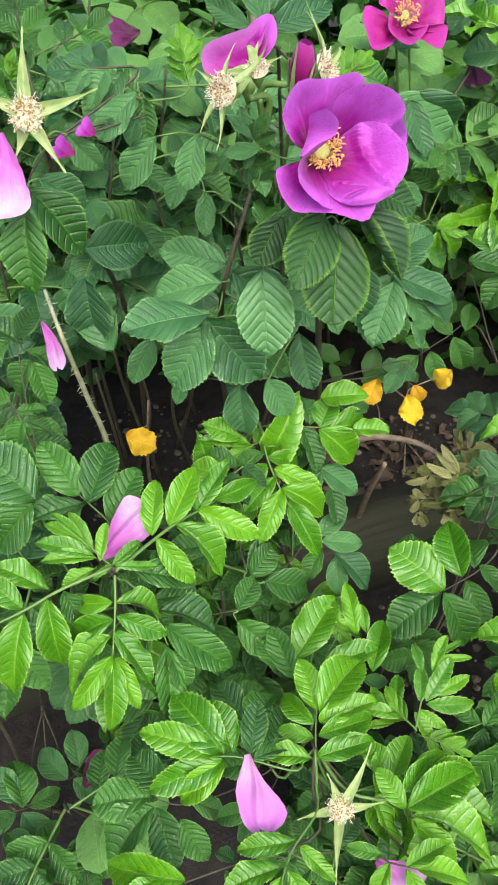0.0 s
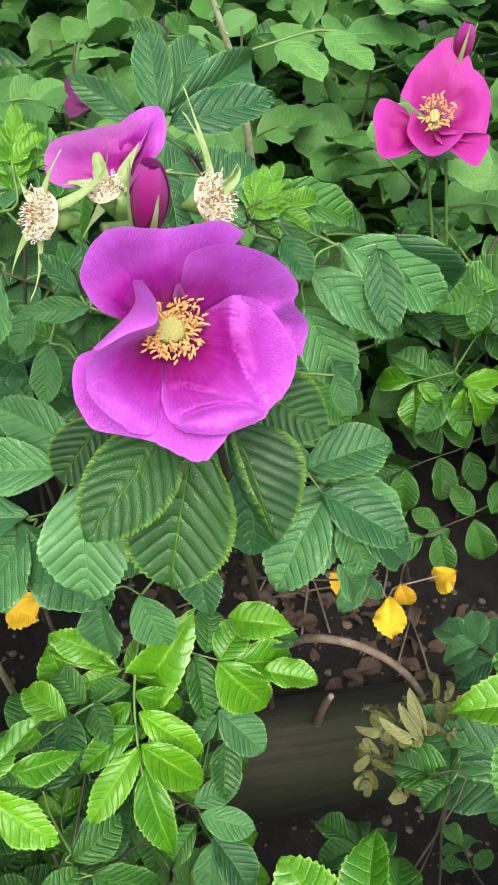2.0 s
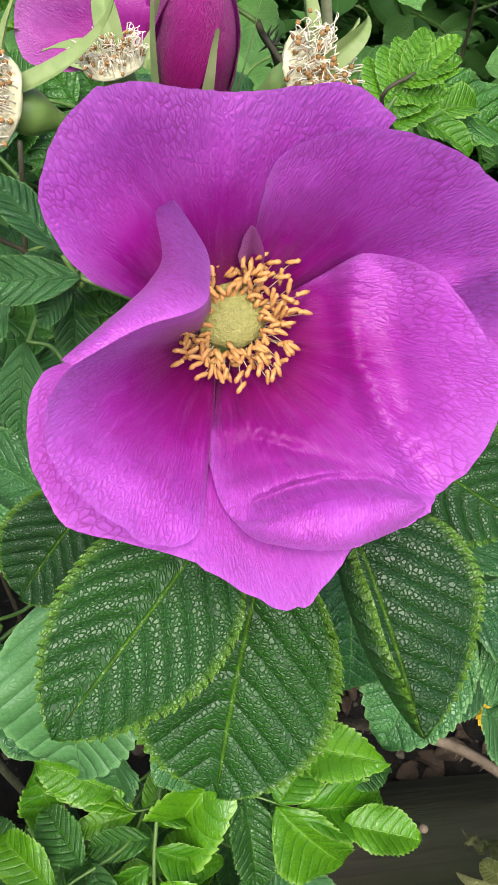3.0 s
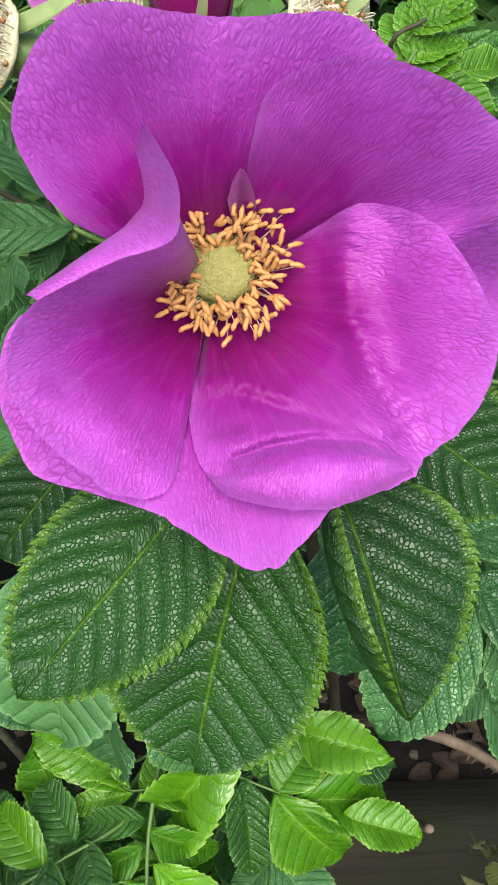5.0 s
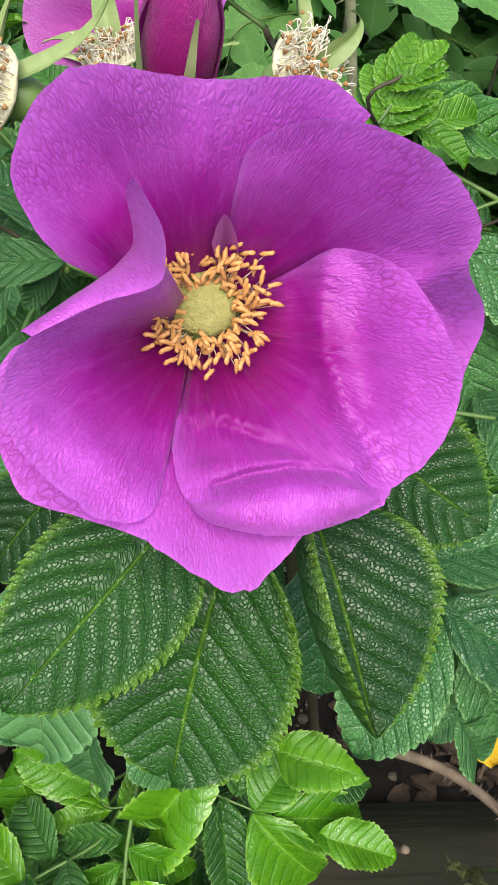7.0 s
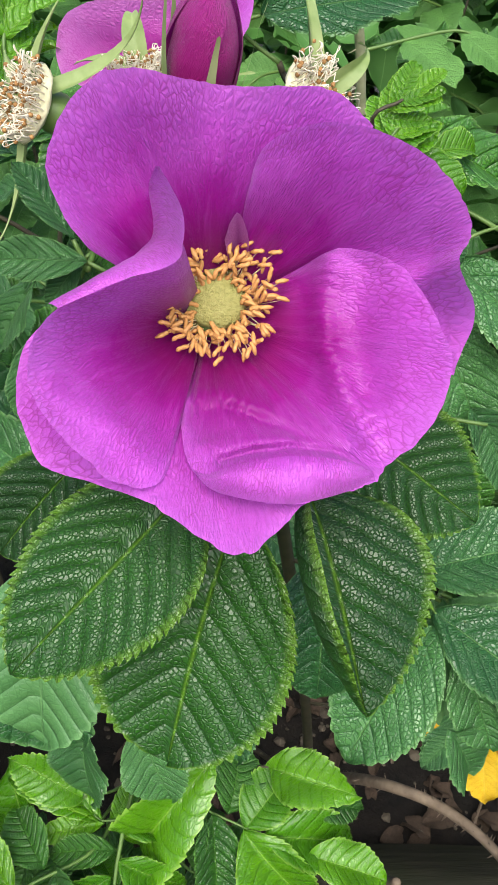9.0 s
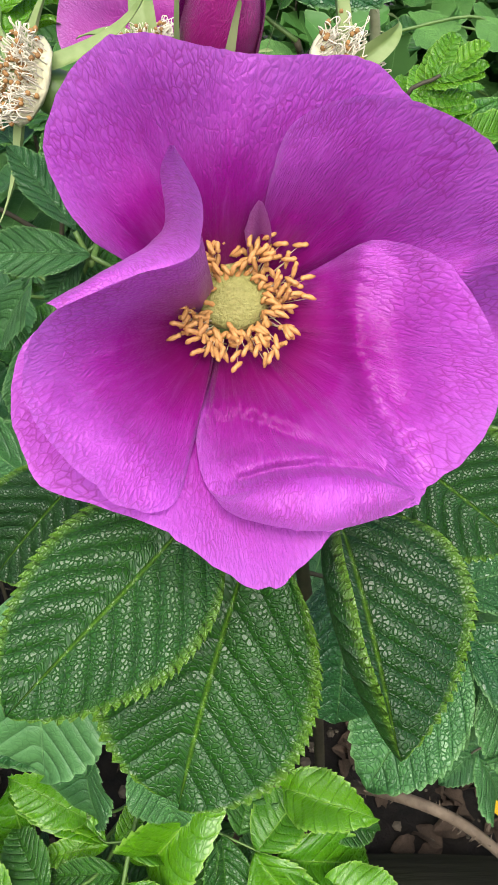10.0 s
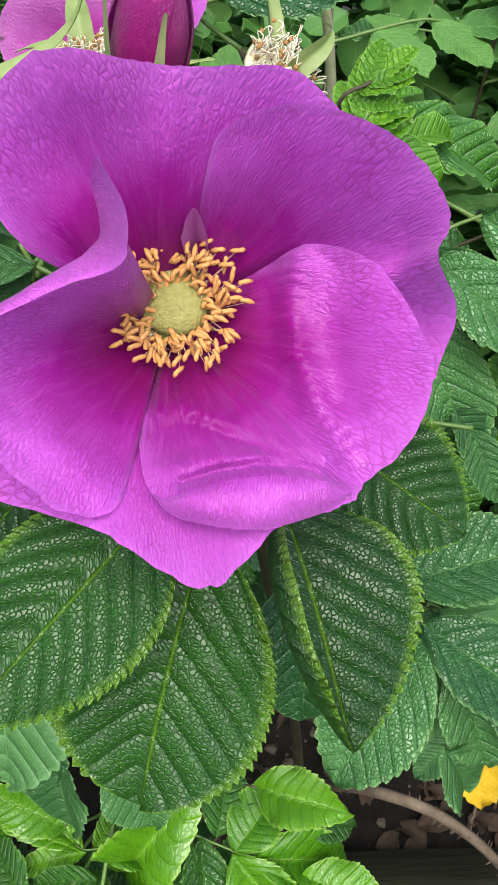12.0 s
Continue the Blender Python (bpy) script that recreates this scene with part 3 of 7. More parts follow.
single(leftup, (-0.110, 0.472, 0.640), (-0.110, 0.440, 0.600), (-0.06, -0.78, 0.62), "mid", 1.00)
single(leftup, (-0.104, 0.491, 0.652), (-0.074, 0.492, 0.636), (0.37, -0.70, 0.62), "old", 0.82)
leaf(leftup, (-0.114, 0.620, 0.691), (-0.076, 0.655, 0.715), (0.14, -0.67, 0.73), 2, "mid", 0.50, 1.00)
leaf(leftup, (-0.137, 0.616, 0.699), (-0.144, 0.645, 0.744), (0.23, -0.80, 0.55), 2, "mid", 0.50, 1.00)
single(leftup, (-0.111, 0.598, 0.523), (-0.109, 0.585, 0.462), (-0.19, -0.96, 0.19), "old", 0.98)
single(leftup, (-0.111, 0.609, 0.544), (-0.057, 0.620, 0.544), (0.19, -0.90, 0.39), "old", 0.98)
single(leftup, (-0.092, 0.586, 0.457), (-0.125, 0.611, 0.511), (-0.03, -0.91, 0.40), "old", 0.82)
topshoot = shoot("shoot with broad veined leaves behind the flower", [(0.060, 0.950, 0.100), (0.060, 0.800, 0.450), (0.050, 0.680, 0.655), (0.047, 0.640, 0.695)], radius=0.0016)
single(topshoot, (0.027, 0.627, 0.710), (-0.004, 0.619, 0.729), (0.34, -0.91, 0.22), "old", 0.61, k=0)
single(topshoot, (0.038, 0.630, 0.710), (0.021, 0.656, 0.749), (-0.01, -0.84, 0.55), "old", 0.59, k=1)
single(topshoot, (0.039, 0.632, 0.714), (0.081, 0.680, 0.735), (0.64, -0.70, 0.31), "old", 0.51, k=2)
single(topshoot, (0.042, 0.631, 0.709), (0.089, 0.657, 0.723), (0.22, -0.73, 0.64), "old", 0.66, k=0)
single(topshoot, (0.032, 0.651, 0.711), (0.044, 0.683, 0.743), (0.38, -0.71, 0.59), "old", 0.66)
leaf(topshoot, (0.083, 0.607, 0.673), (0.119, 0.639, 0.683), (0.22, -0.52, 0.83), 2, "new", 0.45, 1.10)
single(topshoot, (0.119, 0.624, 0.647), (0.170, 0.623, 0.619), (0.38, -0.60, 0.70), "old", 0.70, k=0)
single(topshoot, (0.131, 0.641, 0.657), (0.196, 0.650, 0.629), (0.35, -0.74, 0.58), "old", 0.70, k=1)
single(topshoot, (0.097, 0.635, 0.682), (0.139, 0.656, 0.668), (0.50, -0.56, 0.66), "mid", 0.90, k=1)
single(topshoot, (0.105, 0.610, 0.669), (0.123, 0.596, 0.658), (0.10, -0.56, 0.82), "old", 0.90, k=1)
single(topshoot, (0.118, 0.625, 0.627), (0.149, 0.614, 0.585), (0.26, -0.87, 0.42), "old", 0.82, k=1)
# ---- young bright leaves in front ----
young = shoot("young shoot with bright green toothed leaves", [(-0.100, 0.620, 0.000), (-0.090, 0.480, 0.200), (-0.070, 0.400, 0.360), (-0.060, 0.362, 0.425)], radius=0.002)
single(young, (0.024, 0.414, 0.314), (0.040, 0.443, 0.324), (0.14, -0.39, 0.91), "mid", 1.10)
single(young, (0.024, 0.407, 0.309), (0.060, 0.386, 0.293), (-0.15, -0.73, 0.67), "mid", 1.10)
single(young, (0.047, 0.446, 0.314), (0.090, 0.447, 0.303), (0.19, -0.63, 0.76), "mid", 1.10)
single(young, (0.033, 0.449, 0.316), (0.057, 0.477, 0.327), (0.37, -0.61, 0.70), "mid", 1.10)
fork = shoot("slender forked shoot with bright young leaves", [(0.060, 0.800, 0.100), (0.060, 0.680, 0.280), (0.055, 0.600, 0.365), (0.035, 0.570, 0.385)], radius=0.0016)
low = shoot("low shoot with bright leaves and a spent flower", [(0.100, 0.520, 0.000), (0.090, 0.420, 0.150), (0.085, 0.330, 0.270), (0.084, 0.285, 0.325)], radius=0.0022)
leaf(low, (0.108, 0.262, 0.312), (0.210, 0.263, 0.277), (0.32, -0.26, 0.91), 3, "new", 0.42, 1.10, spread=62)
leaf(low, (0.063, 0.295, 0.263), (0.007, 0.369, 0.283), (-0.01, -0.27, 0.96), 2, "mid", 0.50, 1.00)
right = shoot("shoot with fresh leaves still unfolding", [(0.240, 0.600, 0.000), (0.220, 0.500, 0.140), (0.190, 0.420, 0.220), (0.163, 0.319, 0.294)], radius=0.0022)
leaf(right, (0.162, 0.319, 0.300), (0.130, 0.356, 0.292), (-0.30, -0.07, 0.95), 4, "furled", 0.50, 1.30, spread=35)
leaf(right, (0.166, 0.320, 0.289), (0.206, 0.303, 0.290), (-0.13, -0.27, 0.95), 4, "furled", 0.45, 1.20, spread=40)
farright = shoot("tall shoot with light green leaves", [(0.420, 0.750, 0.100), (0.380, 0.640, 0.300), (0.350, 0.580, 0.420), (0.340, 0.560, 0.500), (0.360, 0.530, 0.560)], radius=0.0024)
leaf(farright, (0.328, 0.618, 0.417), (0.279, 0.524, 0.374), (-0.11, -0.37, 0.92), 1, "mid", 0.55, 1.00, spread=60)
single(farright, (0.317, 0.587, 0.389), (0.252, 0.576, 0.393), (0.09, -0.23, 0.97), "new", 1.05)
single(farright, (0.317, 0.588, 0.391), (0.343, 0.543, 0.367), (-0.59, -0.62, 0.52), "mid", 1.00)
leaf(farright, (0.369, 0.541, 0.444), (0.325, 0.543, 0.438), (-0.14, -0.46, 0.88), 2, "new", 0.55, 1.00)
leaf(farright, (0.355, 0.585, 0.607), (0.372, 0.615, 0.673), (-0.37, -0.81, 0.46), 3, "new", 0.42, 1.10)
rightlow = shoot("low shoot with glossy bright leaves", [(0.340, 0.620, 0.000), (0.320, 0.500, 0.200), (0.300, 0.420, 0.300), (0.310, 0.360, 0.360)], radius=0.0022)
leaf(rightlow, (0.337, 0.489, 0.326), (0.294, 0.444, 0.314), (-0.04, -0.24, 0.97), 1, "new", 0.60, 1.20)
single(rightlow, (0.318, 0.470, 0.317), (0.263, 0.476, 0.344), (0.35, -0.46, 0.82), "new", 1.10)
single(rightlow, (0.328, 0.483, 0.325), (0.296, 0.504, 0.353), (-0.15, -0.87, 0.47), "new", 1.20)
single(rightlow, (0.337, 0.494, 0.332), (0.334, 0.523, 0.373), (0.13, -0.81, 0.57), "new", 1.10)
single(rightlow, (0.331, 0.484, 0.320), (0.366, 0.451, 0.322), (-0.58, -0.59, 0.56), "new", 1.10)
leaf(rightlow, (0.336, 0.343, 0.360), (0.369, 0.399, 0.391), (-0.24, -0.36, 0.90), 3, "new", 0.42, 1.10)
leaf(rightlow, (0.256, 0.328, 0.287), (0.209, 0.295, 0.248), (-0.36, -0.45, 0.82), 2, "mid", 0.50, 1.00)
leaf(rightlow, (0.263, 0.262, 0.312), (0.289, 0.206, 0.342), (-0.43, 0.26, 0.86), 3, "new", 0.42, 1.00)
leaf(rightlow, (0.263, 0.262, 0.312), (0.226, 0.212, 0.327), (0.16, 0.16, 0.97), 2, "mid", 0.42, 1.00)
single(young, (0.031, 0.454, 0.317), (0.061, 0.495, 0.313), (0.59, -0.35, 0.73), "old", 0.90)
leaf(young, (0.002, 0.482, 0.299), (-0.051, 0.546, 0.329), (0.19, -0.27, 0.94), 2, "mid", 0.50, 1.00)
leaf(young, (0.012, 0.531, 0.321), (-0.026, 0.558, 0.325), (-0.00, -0.17, 0.98), 1, "mid", 0.60, 1.00)
leaf(right, (0.236, 0.510, 0.270), (0.176, 0.547, 0.262), (-0.22, -0.14, 0.96), 2, "mid", 0.50, 1.00)
leaf(right, (0.272, 0.565, 0.306), (0.222, 0.588, 0.289), (-0.39, -0.18, 0.90), 1, "mid", 0.60, 1.20)
single(right, (0.266, 0.576, 0.299), (0.222, 0.587, 0.288), (-0.31, -0.27, 0.91), "mid", 1.20)
leaf(rightlow, (0.285, 0.509, 0.301), (0.263, 0.548, 0.294), (-0.27, 0.01, 0.96), 2, "mid", 0.50, 1.00)
leaf(farright, (0.304, 0.673, 0.316), (0.246, 0.710, 0.308), (-0.29, -0.27, 0.92), 2, "old", 0.55, 1.00)
leaf(main, (0.185, 0.666, 0.398), (0.166, 0.642, 0.375), (-0.16, -0.61, 0.78), 1, "old", 0.60, 1.00)
single(main, (0.185, 0.663, 0.395), (0.164, 0.641, 0.375), (-0.28, -0.49, 0.82), "old", 0.82)
leaf(leftup, (-0.015, 0.572, 0.681), (-0.020, 0.593, 0.722), (0.11, -0.88, 0.45), 4, "new", 0.42, 1.00, spread=40)
leaf(leftup, (-0.124, 0.533, 0.696), (-0.119, 0.530, 0.717), (0.01, -0.99, -0.17), 3, "new", 0.50, 1.00, spread=35)
leaf(topshoot, (0.090, 0.603, 0.673), (0.101, 0.622, 0.702), (0.01, -0.85, 0.53), 4, "furled", 0.50, 1.50, spread=40)
leaf(topshoot, (0.096, 0.567, 0.695), (0.110, 0.571, 0.710), (-0.20, -0.86, 0.46), 3, "furled", 0.60, 1.60, spread=35)
leaf(side, (0.025, 0.544, 0.639), (0.040, 0.547, 0.676), (-0.32, -0.92, 0.20), 3, "mid", 0.45, 0.90)
leaf(side, (0.035, 0.540, 0.629), (0.040, 0.545, 0.655), (-0.16, -0.96, 0.21), 2, "mid", 0.50, 0.90)
leaf(fork, (0.019, 0.546, 0.354), (-0.026, 0.511, 0.336), (0.00, -0.46, 0.89), 2, "mid", 0.50, 1.00)
spray(fork, [(0.035, 0.529, 0.385), (0.019, 0.507, 0.385), (0.002, 0.485, 0.382)], [((0.013, 0.501, 0.385), (-0.023, 0.514, 0.389), (0.10, -0.50, 0.86), "new", 1.15),
    ((0.014, 0.503, 0.385), (0.031, 0.470, 0.387), (0.10, -0.35, 0.93), "mid", 0.95),
    ((0.020, 0.514, 0.385), (-0.009, 0.531, 0.389), (0.00, -0.55, 0.83), "mid", 1.10),
    ((0.025, 0.516, 0.385), (0.044, 0.492, 0.388), (-0.10, -0.45, 0.88), "mid", 0.95),
    ((0.004, 0.487, 0.383), (-0.018, 0.478, 0.385), (0.05, -0.50, 0.86), "new", 1.20)])
leaf(fork, (0.062, 0.569, 0.335), (0.117, 0.560, 0.330), (0.01, -0.45, 0.89), 2, "mid", 0.50, 1.00)
spray(young, [(-0.060, 0.364, 0.420), (-0.026, 0.408, 0.419), (-0.007, 0.433, 0.412), (0.005, 0.446, 0.410)], [((-0.038, 0.398, 0.421), (-0.039, 0.434, 0.446), (-0.13, -0.57, 0.81), "new", 0.89),
    ((-0.026, 0.409, 0.420), (-0.008, 0.442, 0.451), (0.01, -0.69, 0.73), "new", 0.89),
    ((-0.008, 0.433, 0.412), (0.014, 0.469, 0.436), (-0.30, -0.39, 0.87), "new", 0.89),
    ((0.005, 0.447, 0.411), (0.039, 0.456, 0.422), (-0.01, -0.78, 0.62), "new", 0.89),
    ((-0.007, 0.434, 0.413), (0.043, 0.422, 0.396), (0.09, -0.67, 0.74), "new", 0.89),
    ((-0.022, 0.414, 0.417), (0.022, 0.395, 0.397), (0.32, -0.27, 0.91), "new", 0.85),
    ((-0.035, 0.399, 0.419), (-0.006, 0.380, 0.387), (0.19, -0.75, 0.63), "new", 0.81)])
spray(young, [(-0.060, 0.362, 0.418), (-0.058, 0.342, 0.405), (-0.058, 0.317, 0.384)], [((-0.060, 0.346, 0.408), (-0.089, 0.343, 0.408), (0.06, -0.68, 0.73), "new", 0.89),
    ((-0.058, 0.346, 0.408), (-0.024, 0.354, 0.400), (0.23, -0.01, 0.97), "new", 0.89),
    ((-0.059, 0.337, 0.401), (-0.095, 0.326, 0.392), (-0.04, -0.55, 0.83), "new", 0.85),
    ((-0.057, 0.339, 0.403), (-0.021, 0.333, 0.388), (0.16, -0.71, 0.69), "new", 0.89),
    ((-0.060, 0.329, 0.394), (-0.092, 0.300, 0.383), (-0.21, -0.15, 0.97), "new", 0.85),
    ((-0.058, 0.330, 0.395), (-0.028, 0.310, 0.371), (0.51, -0.25, 0.82), "new", 0.89),
    ((-0.059, 0.318, 0.385), (-0.080, 0.284, 0.370), (0.36, -0.55, 0.75), "new", 0.81),
    ((-0.056, 0.318, 0.384), (-0.038, 0.293, 0.359), (0.32, -0.54, 0.78), "new", 0.77),
    ((-0.058, 0.316, 0.383), (-0.052, 0.277, 0.362), (0.38, -0.40, 0.83), "new", 0.77)])
spray(young, [(-0.062, 0.366, 0.422), (-0.094, 0.346, 0.421), (-0.117, 0.328, 0.419), (-0.149, 0.306, 0.418)], [((-0.072, 0.363, 0.424), (-0.098, 0.350, 0.420), (-0.03, -0.18, 0.98), "new", 0.74),
    ((-0.102, 0.343, 0.422), (-0.140, 0.357, 0.437), (0.34, -0.08, 0.94), "new", 1.02),
    ((-0.117, 0.329, 0.420), (-0.144, 0.342, 0.438), (0.28, -0.53, 0.80), "new", 1.06),
    ((-0.103, 0.339, 0.420), (-0.093, 0.307, 0.379), (0.26, -0.73, 0.63), "new", 0.85),
    ((-0.116, 0.328, 0.418), (-0.125, 0.284, 0.386), (0.03, -0.60, 0.80), "new", 0.94),
    ((-0.093, 0.346, 0.420), (-0.081, 0.340, 0.387), (0.56, -0.76, 0.33), "mid", 0.89),
    ((-0.133, 0.318, 0.419), (-0.145, 0.283, 0.389), (0.02, -0.66, 0.75), "new", 0.85)])
spray(young, [(-0.063, 0.367, 0.423), (-0.071, 0.369, 0.430), (-0.081, 0.376, 0.440)], [((-0.074, 0.369, 0.430), (-0.114, 0.372, 0.444), (0.25, -0.42, 0.87), "furled", 1.15),
    ((-0.072, 0.368, 0.429), (-0.110, 0.362, 0.437), (0.24, -0.24, 0.94), "furled", 1.00),
    ((-0.079, 0.374, 0.437), (-0.112, 0.387, 0.446), (0.03, -0.53, 0.85), "furled", 0.92),
    ((-0.075, 0.371, 0.433), (-0.093, 0.392, 0.452), (0.25, -0.54, 0.80), "furled", 1.00),
    ((-0.070, 0.367, 0.427), (-0.069, 0.389, 0.444), (-0.25, -0.59, 0.77), "furled", 1.31),
    ((-0.081, 0.375, 0.439), (-0.102, 0.384, 0.459), (0.47, -0.53, 0.71), "furled", 0.77),
    ((-0.073, 0.370, 0.431), (-0.097, 0.382, 0.443), (0.24, -0.37, 0.90), "furled", 0.85),
    ((-0.065, 0.367, 0.424), (-0.069, 0.363, 0.416), (0.17, -0.92, 0.35), "furled", 1.54),
    ((-0.062, 0.367, 0.423), (-0.044, 0.387, 0.429), (0.11, -0.38, 0.92), "furled", 1.15),
    ((-0.060, 0.367, 0.422), (-0.031, 0.375, 0.415), (0.29, -0.26, 0.92), "furled", 1.00),
    ((-0.063, 0.367, 0.423), (-0.074, 0.356, 0.421), (0.08, -0.21, 0.98), "furled", 1.15)])
spray(young, [(-0.073, 0.424, 0.401), (-0.092, 0.437, 0.413), (-0.102, 0.445, 0.416)], [((-0.101, 0.444, 0.415), (-0.134, 0.470, 0.448), (0.03, -0.76, 0.65), "mid", 1.04),
    ((-0.095, 0.438, 0.413), (-0.142, 0.422, 0.415), (0.08, -0.11, 0.99), "mid", 0.71),
    ((-0.093, 0.438, 0.413), (-0.080, 0.478, 0.445), (0.05, -0.64, 0.76), "mid", 1.00),
    ((-0.075, 0.427, 0.404), (-0.057, 0.461, 0.432), (-0.11, -0.60, 0.79), "mid", 1.11),
    ((-0.096, 0.437, 0.412), (-0.123, 0.433, 0.389), (-0.36, -0.75, 0.55), "mid", 0.89)])
spray(young, [(-0.122, 0.436, 0.415), (-0.133, 0.432, 0.422)], [((-0.132, 0.432, 0.421), (-0.179, 0.452, 0.458), (0.31, -0.61, 0.73), "mid", 1.34),
    ((-0.133, 0.430, 0.420), (-0.169, 0.408, 0.386), (-0.05, -0.81, 0.59), "mid", 1.07)])
spray(young, [(-0.055, 0.375, 0.395), (-0.037, 0.366, 0.378), (-0.024, 0.348, 0.351)], [((-0.050, 0.382, 0.399), (-0.002, 0.387, 0.388), (0.25, -0.30, 0.92), "mid", 0.89),
    ((-0.032, 0.366, 0.375), (0.014, 0.367, 0.367), (0.18, -0.03, 0.98), "mid", 0.89),
    ((-0.028, 0.359, 0.365), (0.024, 0.337, 0.345), (0.09, -0.56, 0.83), "mid", 0.75),
    ((-0.027, 0.349, 0.353), (-0.017, 0.307, 0.316), (0.34, -0.57, 0.75), "mid", 0.75),
    ((-0.024, 0.348, 0.351), (-0.007, 0.324, 0.334), (0.32, -0.37, 0.87), "mid", 0.89),
    ((-0.055, 0.374, 0.394), (-0.040, 0.368, 0.378), (0.48, -0.54, 0.69), "mid", 0.89),
    ((-0.037, 0.354, 0.363), (-0.055, 0.347, 0.336), (-0.22, -0.90, 0.39), "mid", 0.89),
    ((-0.040, 0.384, 0.398), (-0.019, 0.415, 0.395), (0.19, -0.04, 0.98), "mid", 0.89)])
spray(low, [(0.085, 0.266, 0.317), (0.085, 0.299, 0.323), (0.087, 0.324, 0.326)], [((0.086, 0.317, 0.325), (0.074, 0.353, 0.338), (-0.15, -0.38, 0.91), "new", 1.06),
    ((0.088, 0.315, 0.325), (0.120, 0.355, 0.346), (-0.14, -0.36, 0.92), "new", 1.06),
    ((0.088, 0.308, 0.324), (0.128, 0.323, 0.337), (-0.27, -0.13, 0.95), "new", 0.89),
    ((0.087, 0.298, 0.323), (0.130, 0.312, 0.327), (0.05, -0.39, 0.92), "new", 0.89),
    ((0.086, 0.283, 0.320), (0.125, 0.293, 0.331), (-0.19, -0.29, 0.94), "new", 0.89),
    ((0.084, 0.306, 0.324), (0.058, 0.326, 0.330), (-0.19, -0.53, 0.83), "new", 0.89),
    ((0.084, 0.296, 0.322), (0.057, 0.305, 0.318), (-0.30, -0.45, 0.84), "new", 0.96),
    ((0.083, 0.282, 0.319), (0.048, 0.286, 0.322), (0.07, -0.05, 1.00), "new", 0.96)])
spray(low, [(0.089, 0.348, 0.288), (0.095, 0.375, 0.294), (0.110, 0.405, 0.299)], [((0.074, 0.381, 0.297), (0.105, 0.427, 0.324), (-0.25, -0.37, 0.89), "new", 1.17),
    ((0.103, 0.411, 0.302), (0.122, 0.402, 0.289), (0.20, -0.64, 0.74), "new", 1.06),
    ((0.096, 0.423, 0.310), (0.121, 0.405, 0.303), (0.05, -0.32, 0.95), "new", 0.85),
    ((0.125, 0.403, 0.299), (0.116, 0.443, 0.320), (-0.21, -0.49, 0.85), "new", 0.74),
    ((0.133, 0.404, 0.301), (0.129, 0.424, 0.314), (-0.21, -0.57, 0.79), "new", 0.85),
    ((0.097, 0.375, 0.294), (0.141, 0.389, 0.308), (-0.18, -0.33, 0.93), "new", 0.96),
    ((0.136, 0.374, 0.290), (0.148, 0.415, 0.310), (-0.17, -0.40, 0.90), "new", 0.85),
    ((0.072, 0.365, 0.292), (0.052, 0.396, 0.317), (-0.12, -0.68, 0.73), "mid", 0.89),
    ((0.091, 0.428, 0.314), (0.082, 0.403, 0.284), (-0.47, -0.61, 0.64), "mid", 0.89),
    ((0.062, 0.369, 0.293), (0.043, 0.392, 0.306), (0.36, -0.22, 0.91), "mid", 1.07),
    ((0.127, 0.368, 0.290), (0.150, 0.368, 0.283), (0.21, -0.66, 0.73), "mid", 0.89)])
spray(low, [(0.069, 0.273, 0.319), (0.033, 0.280, 0.322), (0.011, 0.280, 0.323)], [((0.020, 0.281, 0.324), (-0.020, 0.319, 0.341), (-0.07, -0.48, 0.87), "new", 1.17),
    ((0.026, 0.282, 0.323), (0.011, 0.317, 0.338), (0.29, -0.27, 0.92), "new", 1.17),
    ((0.038, 0.282, 0.323), (0.043, 0.314, 0.342), (-0.01, -0.49, 0.87), "mid", 0.98),
    ((0.017, 0.282, 0.324), (-0.041, 0.291, 0.336), (0.12, -0.42, 0.90), "new", 0.85),
    ((0.020, 0.278, 0.322), (-0.032, 0.258, 0.312), (0.07, -0.59, 0.81), "new", 0.89),
    ((0.021, 0.277, 0.321), (-0.013, 0.254, 0.304), (-0.06, -0.53, 0.84), "new", 0.89),
    ((0.041, 0.279, 0.322), (0.069, 0.295, 0.321), (-0.03, 0.09, 1.00), "mid", 0.80)])
spray(low, [(-0.006, 0.260, 0.292), (-0.031, 0.264, 0.291)], [((-0.032, 0.264, 0.292), (-0.076, 0.261, 0.288), (-0.08, -0.13, 0.99), "mid", 1.29),
    ((-0.030, 0.259, 0.289), (-0.067, 0.228, 0.272), (-0.29, -0.17, 0.94), "mid", 1.11),
    ((-0.027, 0.258, 0.289), (-0.011, 0.221, 0.276), (0.03, -0.32, 0.95), "mid", 1.11),
    ((-0.010, 0.251, 0.288), (0.010, 0.227, 0.278), (-0.05, -0.41, 0.91), "mid", 1.11),
    ((-0.023, 0.268, 0.294), (-0.054, 0.299, 0.291), (-0.25, -0.17, 0.95), "mid", 1.07),
    ((-0.002, 0.262, 0.293), (0.021, 0.264, 0.271), (0.65, -0.38, 0.65), "mid", 0.89)])
